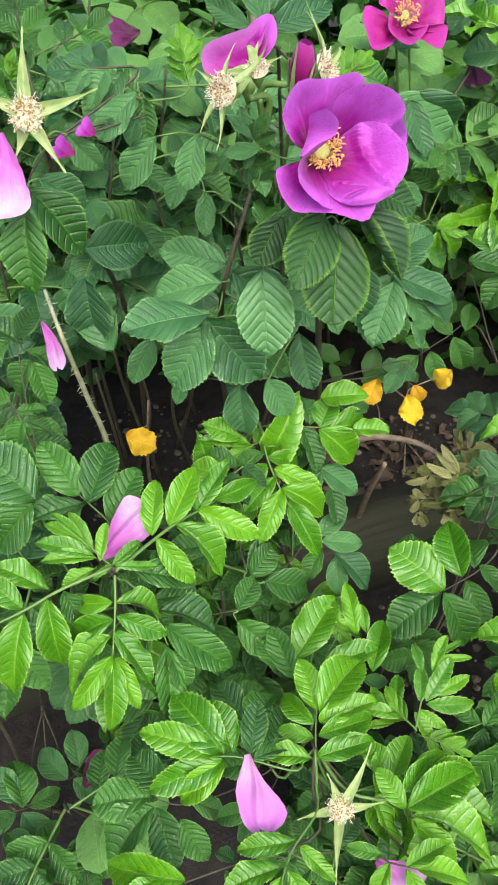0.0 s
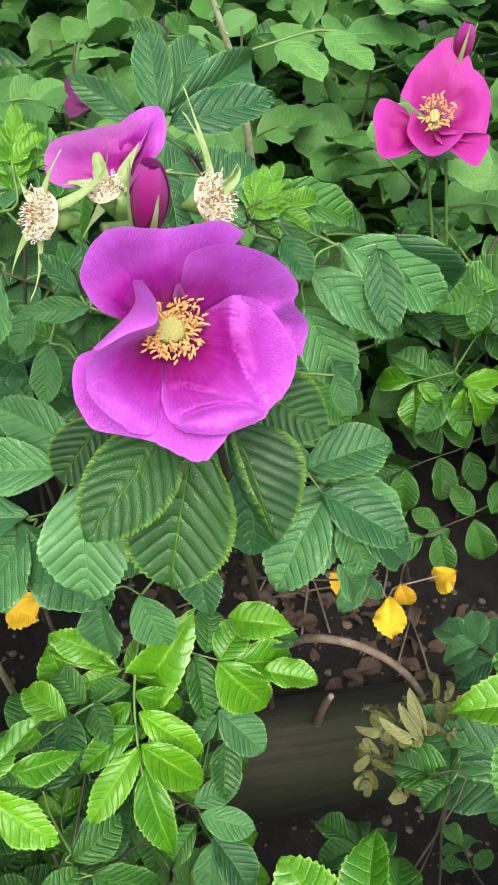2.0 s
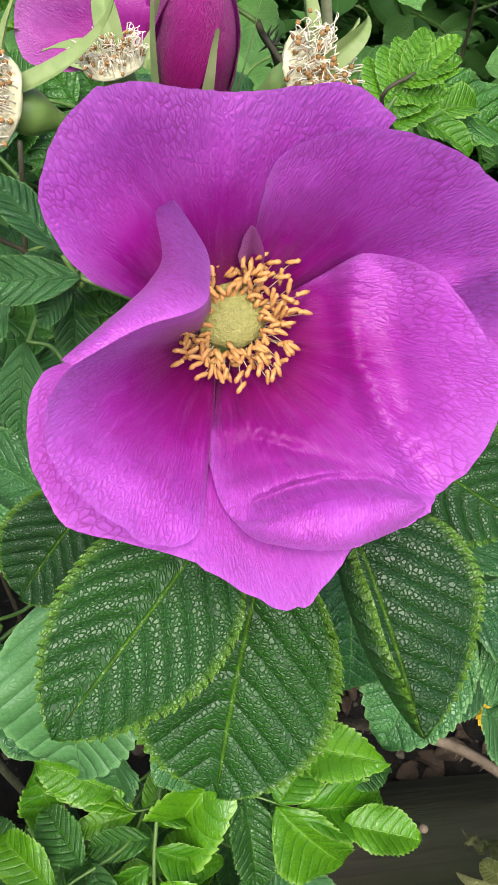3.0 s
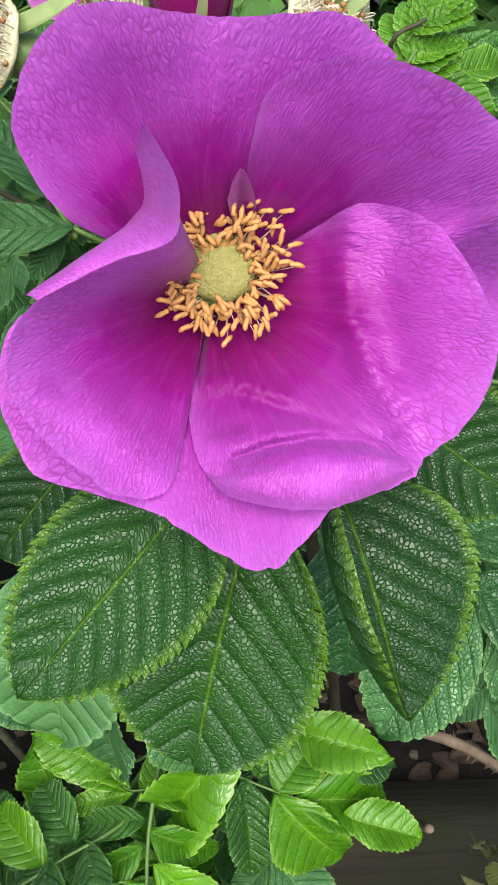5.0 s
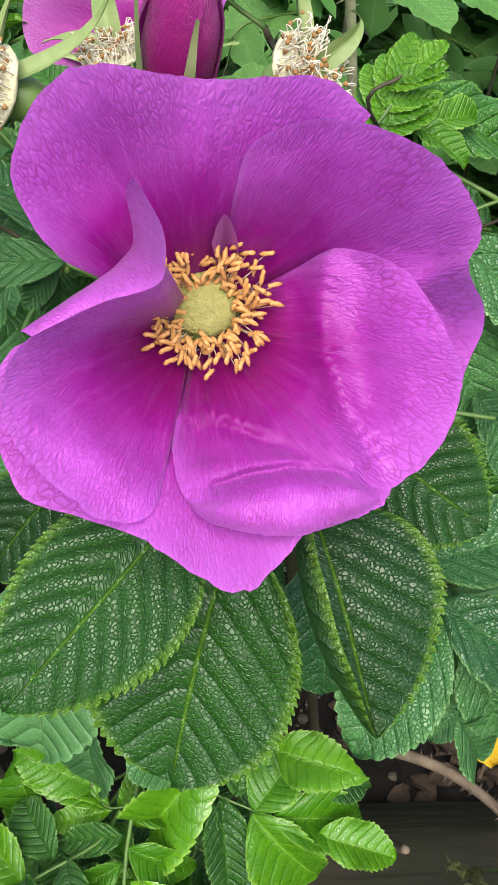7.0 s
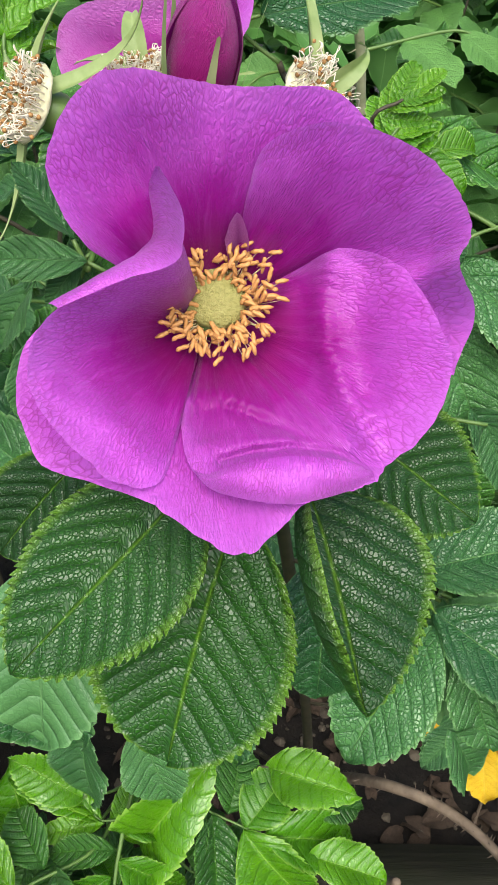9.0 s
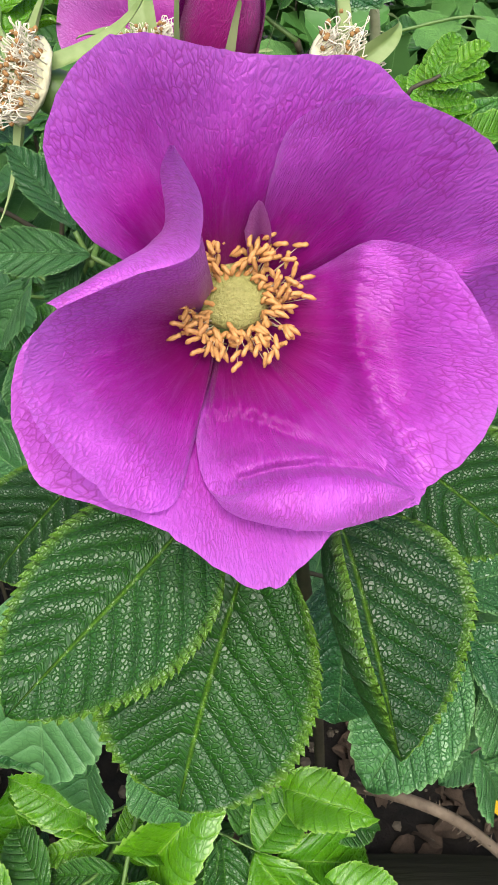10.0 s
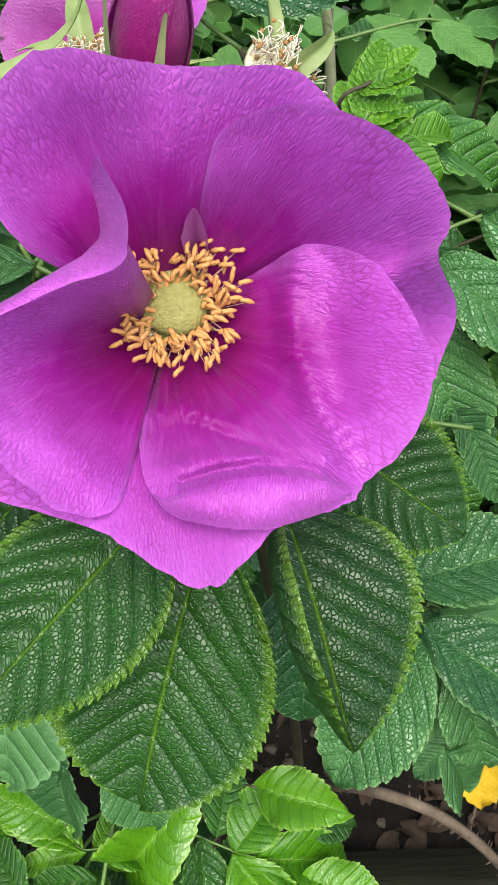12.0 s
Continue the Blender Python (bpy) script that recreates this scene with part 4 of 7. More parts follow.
spray(low, [(0.084, 0.245, 0.318), (0.068, 0.220, 0.322), (0.060, 0.199, 0.324)], [((0.070, 0.224, 0.321), (0.030, 0.220, 0.317), (-0.08, -0.22, 0.97), "new", 0.81),
    ((0.064, 0.208, 0.324), (0.021, 0.198, 0.315), (-0.21, 0.08, 0.97), "new", 0.89),
    ((0.072, 0.221, 0.321), (0.095, 0.203, 0.316), (0.08, -0.17, 0.98), "new", 0.85),
    ((0.064, 0.206, 0.323), (0.082, 0.184, 0.313), (-0.14, -0.50, 0.85), "new", 0.96),
    ((0.060, 0.202, 0.324), (0.050, 0.177, 0.313), (-0.27, -0.27, 0.93), "new", 0.85)])
spray(low, [(0.084, 0.236, 0.303), (0.031, 0.216, 0.304), (-0.004, 0.202, 0.306)], [((-0.001, 0.204, 0.306), (-0.056, 0.208, 0.311), (0.05, -0.43, 0.90), "new", 0.89),
    ((-0.001, 0.202, 0.305), (-0.046, 0.189, 0.308), (0.04, 0.04, 1.00), "new", 0.89),
    ((0.031, 0.216, 0.304), (0.016, 0.228, 0.300), (-0.14, 0.16, 0.98), "mid", 0.89),
    ((0.024, 0.212, 0.304), (0.039, 0.197, 0.290), (0.09, -0.62, 0.78), "mid", 0.89),
    ((-0.004, 0.201, 0.305), (-0.024, 0.181, 0.295), (0.18, -0.58, 0.80), "new", 0.89)])
spray(low, [(0.101, 0.264, 0.306), (0.142, 0.276, 0.301), (0.180, 0.275, 0.292)], [((0.138, 0.275, 0.302), (0.119, 0.303, 0.317), (0.27, -0.32, 0.91), "new", 0.96),
    ((0.138, 0.274, 0.301), (0.151, 0.303, 0.319), (-0.34, -0.38, 0.86), "new", 1.06),
    ((0.151, 0.276, 0.299), (0.179, 0.294, 0.313), (-0.21, -0.36, 0.91), "new", 0.89),
    ((0.159, 0.276, 0.298), (0.207, 0.285, 0.307), (-0.13, -0.25, 0.96), "new", 0.89),
    ((0.167, 0.276, 0.294), (0.209, 0.260, 0.301), (-0.11, 0.13, 0.99), "new", 0.96),
    ((0.155, 0.274, 0.298), (0.179, 0.247, 0.293), (0.10, -0.08, 0.99), "new", 0.89),
    ((0.138, 0.273, 0.301), (0.157, 0.244, 0.280), (0.35, -0.38, 0.86), "new", 0.89),
    ((0.125, 0.269, 0.302), (0.131, 0.238, 0.292), (-0.33, -0.35, 0.88), "new", 0.89),
    ((0.117, 0.268, 0.303), (0.147, 0.251, 0.300), (-0.05, -0.29, 0.96), "mid", 0.80)])
spray(low, [(0.115, 0.239, 0.307), (0.126, 0.217, 0.316), (0.146, 0.209, 0.322)], [((0.127, 0.219, 0.316), (0.102, 0.225, 0.314), (-0.15, -0.35, 0.92), "new", 0.85),
    ((0.130, 0.215, 0.317), (0.118, 0.195, 0.303), (-0.32, -0.41, 0.85), "new", 0.89),
    ((0.140, 0.211, 0.320), (0.165, 0.223, 0.332), (-0.32, -0.21, 0.92), "new", 0.89),
    ((0.146, 0.209, 0.322), (0.176, 0.204, 0.329), (-0.24, -0.07, 0.97), "new", 0.89),
    ((0.140, 0.210, 0.319), (0.153, 0.188, 0.307), (-0.00, -0.49, 0.87), "new", 0.89)])
spray(right, [(0.252, 0.476, 0.334), (0.235, 0.460, 0.320), (0.202, 0.444, 0.309)], [((0.203, 0.444, 0.310), (0.158, 0.477, 0.330), (-0.05, -0.57, 0.82), "new", 1.57),
    ((0.219, 0.454, 0.316), (0.205, 0.493, 0.346), (-0.32, -0.64, 0.70), "new", 1.17),
    ((0.201, 0.443, 0.308), (0.154, 0.424, 0.273), (-0.42, -0.43, 0.80), "mid", 1.11),
    ((0.203, 0.443, 0.308), (0.227, 0.408, 0.280), (0.08, -0.60, 0.80), "mid", 0.98),
    ((0.223, 0.452, 0.314), (0.240, 0.421, 0.293), (-0.15, -0.62, 0.77), "mid", 0.98),
    ((0.235, 0.463, 0.322), (0.258, 0.443, 0.310), (0.04, -0.49, 0.87), "mid", 0.89),
    ((0.230, 0.461, 0.321), (0.233, 0.509, 0.324), (0.01, -0.06, 1.00), "mid", 0.89)])
spray(right, [(0.163, 0.319, 0.294), (0.170, 0.341, 0.303), (0.177, 0.357, 0.309)], [((0.169, 0.339, 0.302), (0.172, 0.366, 0.313), (-0.19, -0.36, 0.92), "furled", 1.38),
    ((0.173, 0.340, 0.303), (0.194, 0.365, 0.325), (-0.30, -0.49, 0.82), "furled", 1.38),
    ((0.172, 0.361, 0.310), (0.168, 0.384, 0.317), (-0.10, -0.33, 0.94), "furled", 1.23),
    ((0.180, 0.361, 0.312), (0.191, 0.384, 0.329), (-0.49, -0.34, 0.80), "furled", 1.23),
    ((0.179, 0.344, 0.305), (0.209, 0.358, 0.312), (-0.11, -0.25, 0.96), "furled", 1.38),
    ((0.173, 0.338, 0.302), (0.209, 0.334, 0.308), (-0.20, -0.61, 0.77), "furled", 1.31),
    ((0.167, 0.335, 0.300), (0.189, 0.324, 0.290), (-0.02, -0.68, 0.73), "furled", 1.38),
    ((0.164, 0.333, 0.299), (0.178, 0.313, 0.287), (0.15, -0.40, 0.90), "furled", 1.38),
    ((0.149, 0.334, 0.297), (0.156, 0.370, 0.297), (-0.33, 0.05, 0.94), "furled", 1.31),
    ((0.141, 0.330, 0.295), (0.135, 0.362, 0.290), (0.06, 0.15, 0.99), "furled", 1.15),
    ((0.145, 0.330, 0.295), (0.149, 0.361, 0.291), (0.08, 0.14, 0.99), "furled", 1.15),
    ((0.149, 0.326, 0.294), (0.126, 0.329, 0.284), (-0.42, 0.01, 0.91), "furled", 1.15),
    ((0.184, 0.371, 0.320), (0.205, 0.381, 0.325), (-0.02, -0.43, 0.90), "furled", 0.77),
    ((0.184, 0.369, 0.318), (0.209, 0.365, 0.326), (-0.33, -0.37, 0.87), "furled", 0.96),
    ((0.158, 0.330, 0.297), (0.123, 0.337, 0.299), (0.02, -0.28, 0.96), "furled", 1.15)])
spray(right, [(0.193, 0.323, 0.286), (0.219, 0.330, 0.292)], [((0.215, 0.329, 0.291), (0.193, 0.350, 0.289), (-0.43, -0.39, 0.81), "mid", 0.89),
    ((0.219, 0.328, 0.290), (0.236, 0.348, 0.311), (-0.60, -0.28, 0.75), "mid", 0.89),
    ((0.219, 0.326, 0.290), (0.207, 0.307, 0.266), (-0.09, -0.75, 0.65), "mid", 0.89),
    ((0.223, 0.326, 0.290), (0.240, 0.305, 0.289), (-0.02, -0.10, 0.99), "mid", 0.89)])
shade = shoot("low shaded shoot with small dull leaves", [(-0.220, 0.600, 0.000), (-0.200, 0.500, 0.080), (-0.170, 0.420, 0.140)], radius=0.0016)
spray(shade, [(-0.155, 0.325, 0.149), (-0.170, 0.310, 0.158)], [((-0.163, 0.320, 0.153), (-0.194, 0.341, 0.176), (0.50, -0.17, 0.85), "old", 0.86),
    ((-0.162, 0.317, 0.153), (-0.174, 0.356, 0.169), (0.42, -0.23, 0.87), "mid", 1.07),
    ((-0.158, 0.319, 0.151), (-0.133, 0.339, 0.143), (0.49, -0.29, 0.82), "mid", 0.89),
    ((-0.162, 0.313, 0.152), (-0.136, 0.294, 0.129), (0.37, -0.48, 0.80), "old", 0.86),
    ((-0.166, 0.311, 0.155), (-0.193, 0.298, 0.150), (0.15, -0.60, 0.78), "mid", 1.07)])
spray(shade, [(-0.131, 0.287, 0.149), (-0.150, 0.269, 0.157)], [((-0.143, 0.275, 0.153), (-0.170, 0.294, 0.162), (0.16, -0.22, 0.96), "mid", 1.07),
    ((-0.142, 0.273, 0.154), (-0.130, 0.307, 0.157), (-0.12, -0.06, 0.99), "mid", 1.07),
    ((-0.142, 0.271, 0.153), (-0.108, 0.265, 0.146), (0.08, -0.52, 0.85), "mid", 0.89),
    ((-0.145, 0.268, 0.155), (-0.137, 0.241, 0.139), (0.35, -0.40, 0.85), "mid", 1.07),
    ((-0.150, 0.267, 0.157), (-0.174, 0.254, 0.160), (0.10, 0.04, 0.99), "mid", 1.07)])
spray(shade, [(-0.137, 0.362, 0.116), (-0.118, 0.387, 0.125)], [((-0.137, 0.362, 0.116), (-0.165, 0.380, 0.134), (0.14, -0.56, 0.82), "old", 0.86),
    ((-0.127, 0.372, 0.119), (-0.138, 0.406, 0.132), (0.22, -0.29, 0.93), "old", 0.86),
    ((-0.123, 0.377, 0.121), (-0.091, 0.381, 0.115), (0.20, -0.19, 0.96), "old", 0.86),
    ((-0.132, 0.363, 0.115), (-0.104, 0.348, 0.102), (0.31, -0.28, 0.91), "old", 0.86)])
spray(farright, [(0.295, 0.894, 0.375), (0.245, 0.879, 0.360), (0.205, 0.859, 0.346)], [((0.260, 0.884, 0.364), (0.233, 0.901, 0.390), (0.10, -0.76, 0.64), "mid", 1.07),
    ((0.261, 0.882, 0.362), (0.279, 0.866, 0.329), (0.17, -0.85, 0.50), "mid", 1.07),
    ((0.235, 0.876, 0.357), (0.208, 0.899, 0.376), (-0.03, -0.64, 0.77), "mid", 1.07),
    ((0.235, 0.873, 0.356), (0.248, 0.851, 0.320), (0.32, -0.74, 0.59), "mid", 1.07),
    ((0.205, 0.859, 0.346), (0.171, 0.850, 0.323), (-0.39, -0.46, 0.80), "mid", 1.07),
    ((0.205, 0.859, 0.345), (0.208, 0.833, 0.310), (-0.03, -0.81, 0.59), "mid", 1.07),
    ((0.275, 0.888, 0.368), (0.286, 0.913, 0.393), (-0.04, -0.69, 0.72), "mid", 1.07)])
spray(farright, [(0.306, 0.854, 0.325), (0.266, 0.839, 0.313), (0.232, 0.818, 0.301)], [((0.276, 0.843, 0.316), (0.251, 0.860, 0.335), (-0.07, -0.79, 0.60), "mid", 1.07),
    ((0.277, 0.840, 0.315), (0.295, 0.818, 0.281), (-0.07, -0.85, 0.53), "mid", 1.07),
    ((0.247, 0.826, 0.305), (0.218, 0.840, 0.314), (0.01, -0.51, 0.86), "mid", 1.07),
    ((0.247, 0.824, 0.303), (0.259, 0.796, 0.277), (-0.16, -0.70, 0.70), "mid", 1.07),
    ((0.232, 0.818, 0.301), (0.199, 0.799, 0.279), (-0.08, -0.68, 0.73), "mid", 1.07),
    ((0.292, 0.847, 0.320), (0.301, 0.868, 0.348), (-0.15, -0.77, 0.63), "mid", 1.07)])
shoot("pale bristly cane holding a withered petal", [(-0.124, 0.658, 0.100), (-0.110, 0.593, 0.325), (-0.114, 0.558, 0.425), (-0.115, 0.521, 0.506), (-0.133, 0.552, 0.536)], radius=0.0021, bristle=90, pale=True)
spray(fork, [(0.039, 0.563, 0.397), (0.047, 0.530, 0.382), (0.060, 0.500, 0.370), (0.069, 0.485, 0.363)], [((0.045, 0.542, 0.387), (0.065, 0.554, 0.383), (0.23, -0.07, 0.97), "new", 1.06),
    ((0.047, 0.531, 0.383), (0.079, 0.532, 0.376), (0.18, -0.63, 0.76), "new", 1.02),
    ((0.053, 0.521, 0.378), (0.099, 0.512, 0.362), (0.21, -0.48, 0.85), "new", 0.89),
    ((0.060, 0.504, 0.371), (0.105, 0.495, 0.353), (0.20, -0.57, 0.80), "new", 0.94),
    ((0.044, 0.534, 0.385), (0.018, 0.521, 0.385), (0.25, -0.46, 0.85), "mid", 0.89),
    ((0.047, 0.525, 0.380), (0.024, 0.502, 0.370), (0.30, -0.62, 0.73), "new", 1.02),
    ((0.054, 0.514, 0.375), (0.028, 0.481, 0.366), (0.17, -0.39, 0.90), "new", 0.89),
    ((0.060, 0.502, 0.371), (0.043, 0.457, 0.352), (0.18, -0.44, 0.88), "new", 0.89),
    ((0.066, 0.493, 0.366), (0.093, 0.454, 0.345), (-0.00, -0.48, 0.88), "new", 0.85)])
spray(fork, [(0.043, 0.550, 0.387), (0.034, 0.543, 0.387), (0.029, 0.542, 0.389)], [((0.034, 0.542, 0.386), (-0.013, 0.550, 0.405), (0.37, -0.00, 0.93), "furled", 1.08),
    ((0.032, 0.542, 0.387), (-0.014, 0.540, 0.399), (0.25, -0.27, 0.93), "furled", 1.15),
    ((0.029, 0.542, 0.389), (-0.004, 0.545, 0.393), (0.10, -0.09, 0.99), "furled", 1.08),
    ((0.034, 0.542, 0.386), (0.006, 0.526, 0.381), (0.04, -0.36, 0.93), "furled", 1.38),
    ((0.036, 0.544, 0.386), (0.040, 0.568, 0.392), (0.32, -0.27, 0.91), "furled", 1.62),
    ((0.031, 0.541, 0.388), (0.011, 0.537, 0.383), (-0.08, -0.47, 0.88), "furled", 1.15)])
spray(fork, [(0.041, 0.560, 0.394), (0.060, 0.564, 0.395), (0.078, 0.563, 0.393), (0.096, 0.563, 0.392)], [((0.085, 0.565, 0.393), (0.083, 0.591, 0.411), (0.45, -0.47, 0.76), "mid", 1.34),
    ((0.095, 0.563, 0.392), (0.105, 0.588, 0.410), (-0.20, -0.53, 0.83), "new", 1.70),
    ((0.103, 0.563, 0.391), (0.147, 0.578, 0.391), (0.16, -0.49, 0.86), "new", 1.11),
    ((0.094, 0.562, 0.391), (0.133, 0.547, 0.367), (0.14, -0.73, 0.67), "new", 1.28),
    ((0.078, 0.563, 0.392), (0.097, 0.533, 0.371), (0.35, -0.40, 0.85), "mid", 0.98),
    ((0.125, 0.564, 0.389), (0.160, 0.568, 0.392), (-0.06, -0.20, 0.98), "new", 1.32),
    ((0.112, 0.581, 0.403), (0.144, 0.590, 0.397), (0.29, -0.48, 0.83), "mid", 0.89),
    ((0.064, 0.563, 0.394), (0.061, 0.545, 0.382), (-0.21, -0.51, 0.83), "mid", 0.89),
    ((0.074, 0.562, 0.392), (0.077, 0.542, 0.377), (-0.15, -0.60, 0.79), "mid", 0.89)])
spray(fork, [(0.081, 0.561, 0.371), (0.099, 0.556, 0.352), (0.107, 0.536, 0.339)], [((0.098, 0.553, 0.351), (0.135, 0.542, 0.333), (0.32, -0.36, 0.88), "old", 1.00),
    ((0.107, 0.538, 0.341), (0.116, 0.508, 0.326), (0.39, -0.31, 0.87), "mid", 1.21),
    ((0.098, 0.551, 0.349), (0.086, 0.531, 0.339), (-0.23, -0.35, 0.91), "old", 0.86)])
spray(main, [(0.135, 0.577, 0.553), (0.147, 0.575, 0.540), (0.155, 0.574, 0.532)], [((0.135, 0.578, 0.554), (0.174, 0.591, 0.576), (-0.22, -0.62, 0.75), "old", 0.89),
    ((0.145, 0.575, 0.542), (0.195, 0.564, 0.531), (0.08, -0.51, 0.86), "old", 0.86),
    ((0.146, 0.573, 0.538), (0.129, 0.532, 0.506), (-0.02, -0.60, 0.80), "old", 0.94),
    ((0.158, 0.573, 0.532), (0.179, 0.558, 0.502), (0.29, -0.75, 0.59), "old", 0.89),
    ((0.167, 0.571, 0.529), (0.203, 0.573, 0.505), (0.50, -0.54, 0.68), "old", 0.86),
    ((0.129, 0.604, 0.589), (0.154, 0.596, 0.577), (0.21, -0.62, 0.76), "mid", 1.00),
    ((0.138, 0.613, 0.602), (0.156, 0.622, 0.578), (0.75, -0.56, 0.34), "old", 0.86),
    ((0.161, 0.554, 0.512), (0.180, 0.563, 0.480), (0.82, -0.46, 0.35), "old", 0.86)])
backright = shoot("slender shoot with small light green leaves", [(0.300, 1.080, 0.100), (0.270, 1.000, 0.300), (0.230, 0.900, 0.420), (0.240, 0.920, 0.560), (0.330, 1.000, 0.660)], radius=0.0016)
spray(backright, [(0.227, 0.867, 0.457), (0.243, 0.883, 0.496), (0.261, 0.905, 0.531)], [((0.263, 0.909, 0.543), (0.299, 0.915, 0.568), (-0.36, -0.64, 0.67), "mid", 1.34),
    ((0.260, 0.905, 0.530), (0.308, 0.886, 0.517), (-0.13, -0.76, 0.63), "mid", 1.07),
    ((0.255, 0.897, 0.517), (0.292, 0.879, 0.488), (0.19, -0.72, 0.67), "mid", 1.25),
    ((0.247, 0.881, 0.492), (0.276, 0.867, 0.476), (0.04, -0.71, 0.70), "mid", 1.25),
    ((0.248, 0.903, 0.525), (0.237, 0.928, 0.563), (0.02, -0.83, 0.56), "mid", 0.89),
    ((0.242, 0.879, 0.485), (0.209, 0.896, 0.506), (-0.01, -0.77, 0.63), "mid", 1.34),
    ((0.257, 0.908, 0.536), (0.223, 0.933, 0.534), (-0.53, -0.65, 0.55), "mid", 1.07)])
spray(backright, [(0.227, 0.863, 0.459), (0.200, 0.856, 0.449), (0.186, 0.854, 0.442)], [((0.194, 0.856, 0.448), (0.157, 0.860, 0.438), (-0.24, -0.74, 0.63), "new", 1.06),
    ((0.198, 0.854, 0.446), (0.227, 0.850, 0.427), (0.42, -0.50, 0.75), "new", 1.06),
    ((0.196, 0.853, 0.442), (0.201, 0.831, 0.409), (-0.33, -0.82, 0.47), "new", 1.28),
    ((0.207, 0.858, 0.452), (0.173, 0.871, 0.469), (0.26, -0.45, 0.85), "mid", 1.25)])
spray(backright, [(0.227, 0.863, 0.459), (0.246, 0.850, 0.450)], [((0.236, 0.855, 0.452), (0.268, 0.862, 0.463), (-0.04, -0.77, 0.64), "new", 1.06),
    ((0.241, 0.852, 0.451), (0.266, 0.840, 0.424), (0.30, -0.74, 0.61), "new", 1.06),
    ((0.238, 0.853, 0.450), (0.238, 0.846, 0.419), (-0.26, -0.94, 0.24), "new", 0.85),
    ((0.246, 0.850, 0.450), (0.280, 0.848, 0.444), (0.13, -0.50, 0.86), "new", 0.85)])
spray(backright, [(0.297, 0.812, 0.419), (0.310, 0.824, 0.438), (0.305, 0.838, 0.449)], [((0.276, 0.840, 0.441), (0.306, 0.850, 0.463), (-0.06, -0.87, 0.49), "new", 1.28),
    ((0.307, 0.829, 0.441), (0.338, 0.828, 0.461), (-0.42, -0.65, 0.63), "mid", 1.61),
    ((0.271, 0.823, 0.429), (0.324, 0.811, 0.428), (-0.12, -0.60, 0.79), "mid", 0.89),
    ((0.318, 0.811, 0.422), (0.291, 0.800, 0.380), (-0.54, -0.66, 0.52), "mid", 1.07),
    ((0.323, 0.809, 0.420), (0.348, 0.782, 0.390), (-0.07, -0.77, 0.63), "mid", 1.07),
    ((0.298, 0.830, 0.438), (0.272, 0.851, 0.457), (0.05, -0.64, 0.77), "mid", 1.25),
    ((0.336, 0.814, 0.432), (0.397, 0.817, 0.430), (0.05, -0.38, 0.92), "mid", 1.07)])
spray(backright, [(0.330, 0.897, 0.547), (0.343, 0.873, 0.523), (0.351, 0.856, 0.502)], [((0.339, 0.878, 0.527), (0.306, 0.889, 0.520), (-0.30, -0.36, 0.88), "old", 0.79),
    ((0.346, 0.879, 0.534), (0.369, 0.887, 0.546), (-0.29, -0.42, 0.86), "old", 0.86),
    ((0.350, 0.858, 0.504), (0.327, 0.862, 0.497), (-0.29, -0.80, 0.52), "old", 1.14),
    ((0.352, 0.855, 0.500), (0.352, 0.844, 0.466), (-0.37, -0.88, 0.28), "old", 1.14),
    ((0.354, 0.857, 0.504), (0.390, 0.840, 0.480), (0.03, -0.80, 0.59), "old", 0.89)])
spray(backright, [(0.356, 0.944, 0.658), (0.331, 0.935, 0.638), (0.297, 0.928, 0.621)], [((0.299, 0.928, 0.622), (0.253, 0.937, 0.622), (-0.14, -0.73, 0.67), "old", 1.21),
    ((0.319, 0.931, 0.627), (0.325, 0.909, 0.571), (0.11, -0.92, 0.37), "old", 0.86),
    ((0.331, 0.935, 0.638), (0.295, 0.952, 0.647), (-0.09, -0.61, 0.79), "old", 1.00),
    ((0.343, 0.938, 0.644), (0.366, 0.926, 0.599), (0.03, -0.96, 0.27), "old", 0.71),
    ((0.353, 0.944, 0.657), (0.375, 0.932, 0.635), (0.10, -0.83, 0.55), "old", 1.29),
    ((0.300, 0.927, 0.619), (0.306, 0.928, 0.598), (0.16, -0.99, -0.01), "old", 1.14),
    ((0.331, 0.939, 0.646), (0.342, 0.943, 0.663), (-0.59, -0.58, 0.56), "old", 0.86)])
spray(backright, [(0.306, 1.000, 0.624), (0.279, 1.001, 0.652), (0.266, 1.007, 0.665)], [((0.264, 1.007, 0.664), (0.220, 1.026, 0.699), (-0.07, -0.91, 0.42), "old", 0.79),
    ((0.271, 1.005, 0.660), (0.289, 1.009, 0.692), (-0.46, -0.81, 0.36), "old", 1.00),
    ((0.277, 1.002, 0.654), (0.322, 1.000, 0.669), (-0.25, -0.68, 0.69), "old", 1.14),
    ((0.271, 1.004, 0.655), (0.244, 1.001, 0.622), (-0.53, -0.69, 0.49), "old", 1.00),
    ((0.285, 1.001, 0.646), (0.250, 1.005, 0.648), (-0.01, -0.54, 0.84), "old", 0.71),
    ((0.291, 1.001, 0.637), (0.343, 1.005, 0.611), (0.37, -0.66, 0.65), "old", 0.86)])
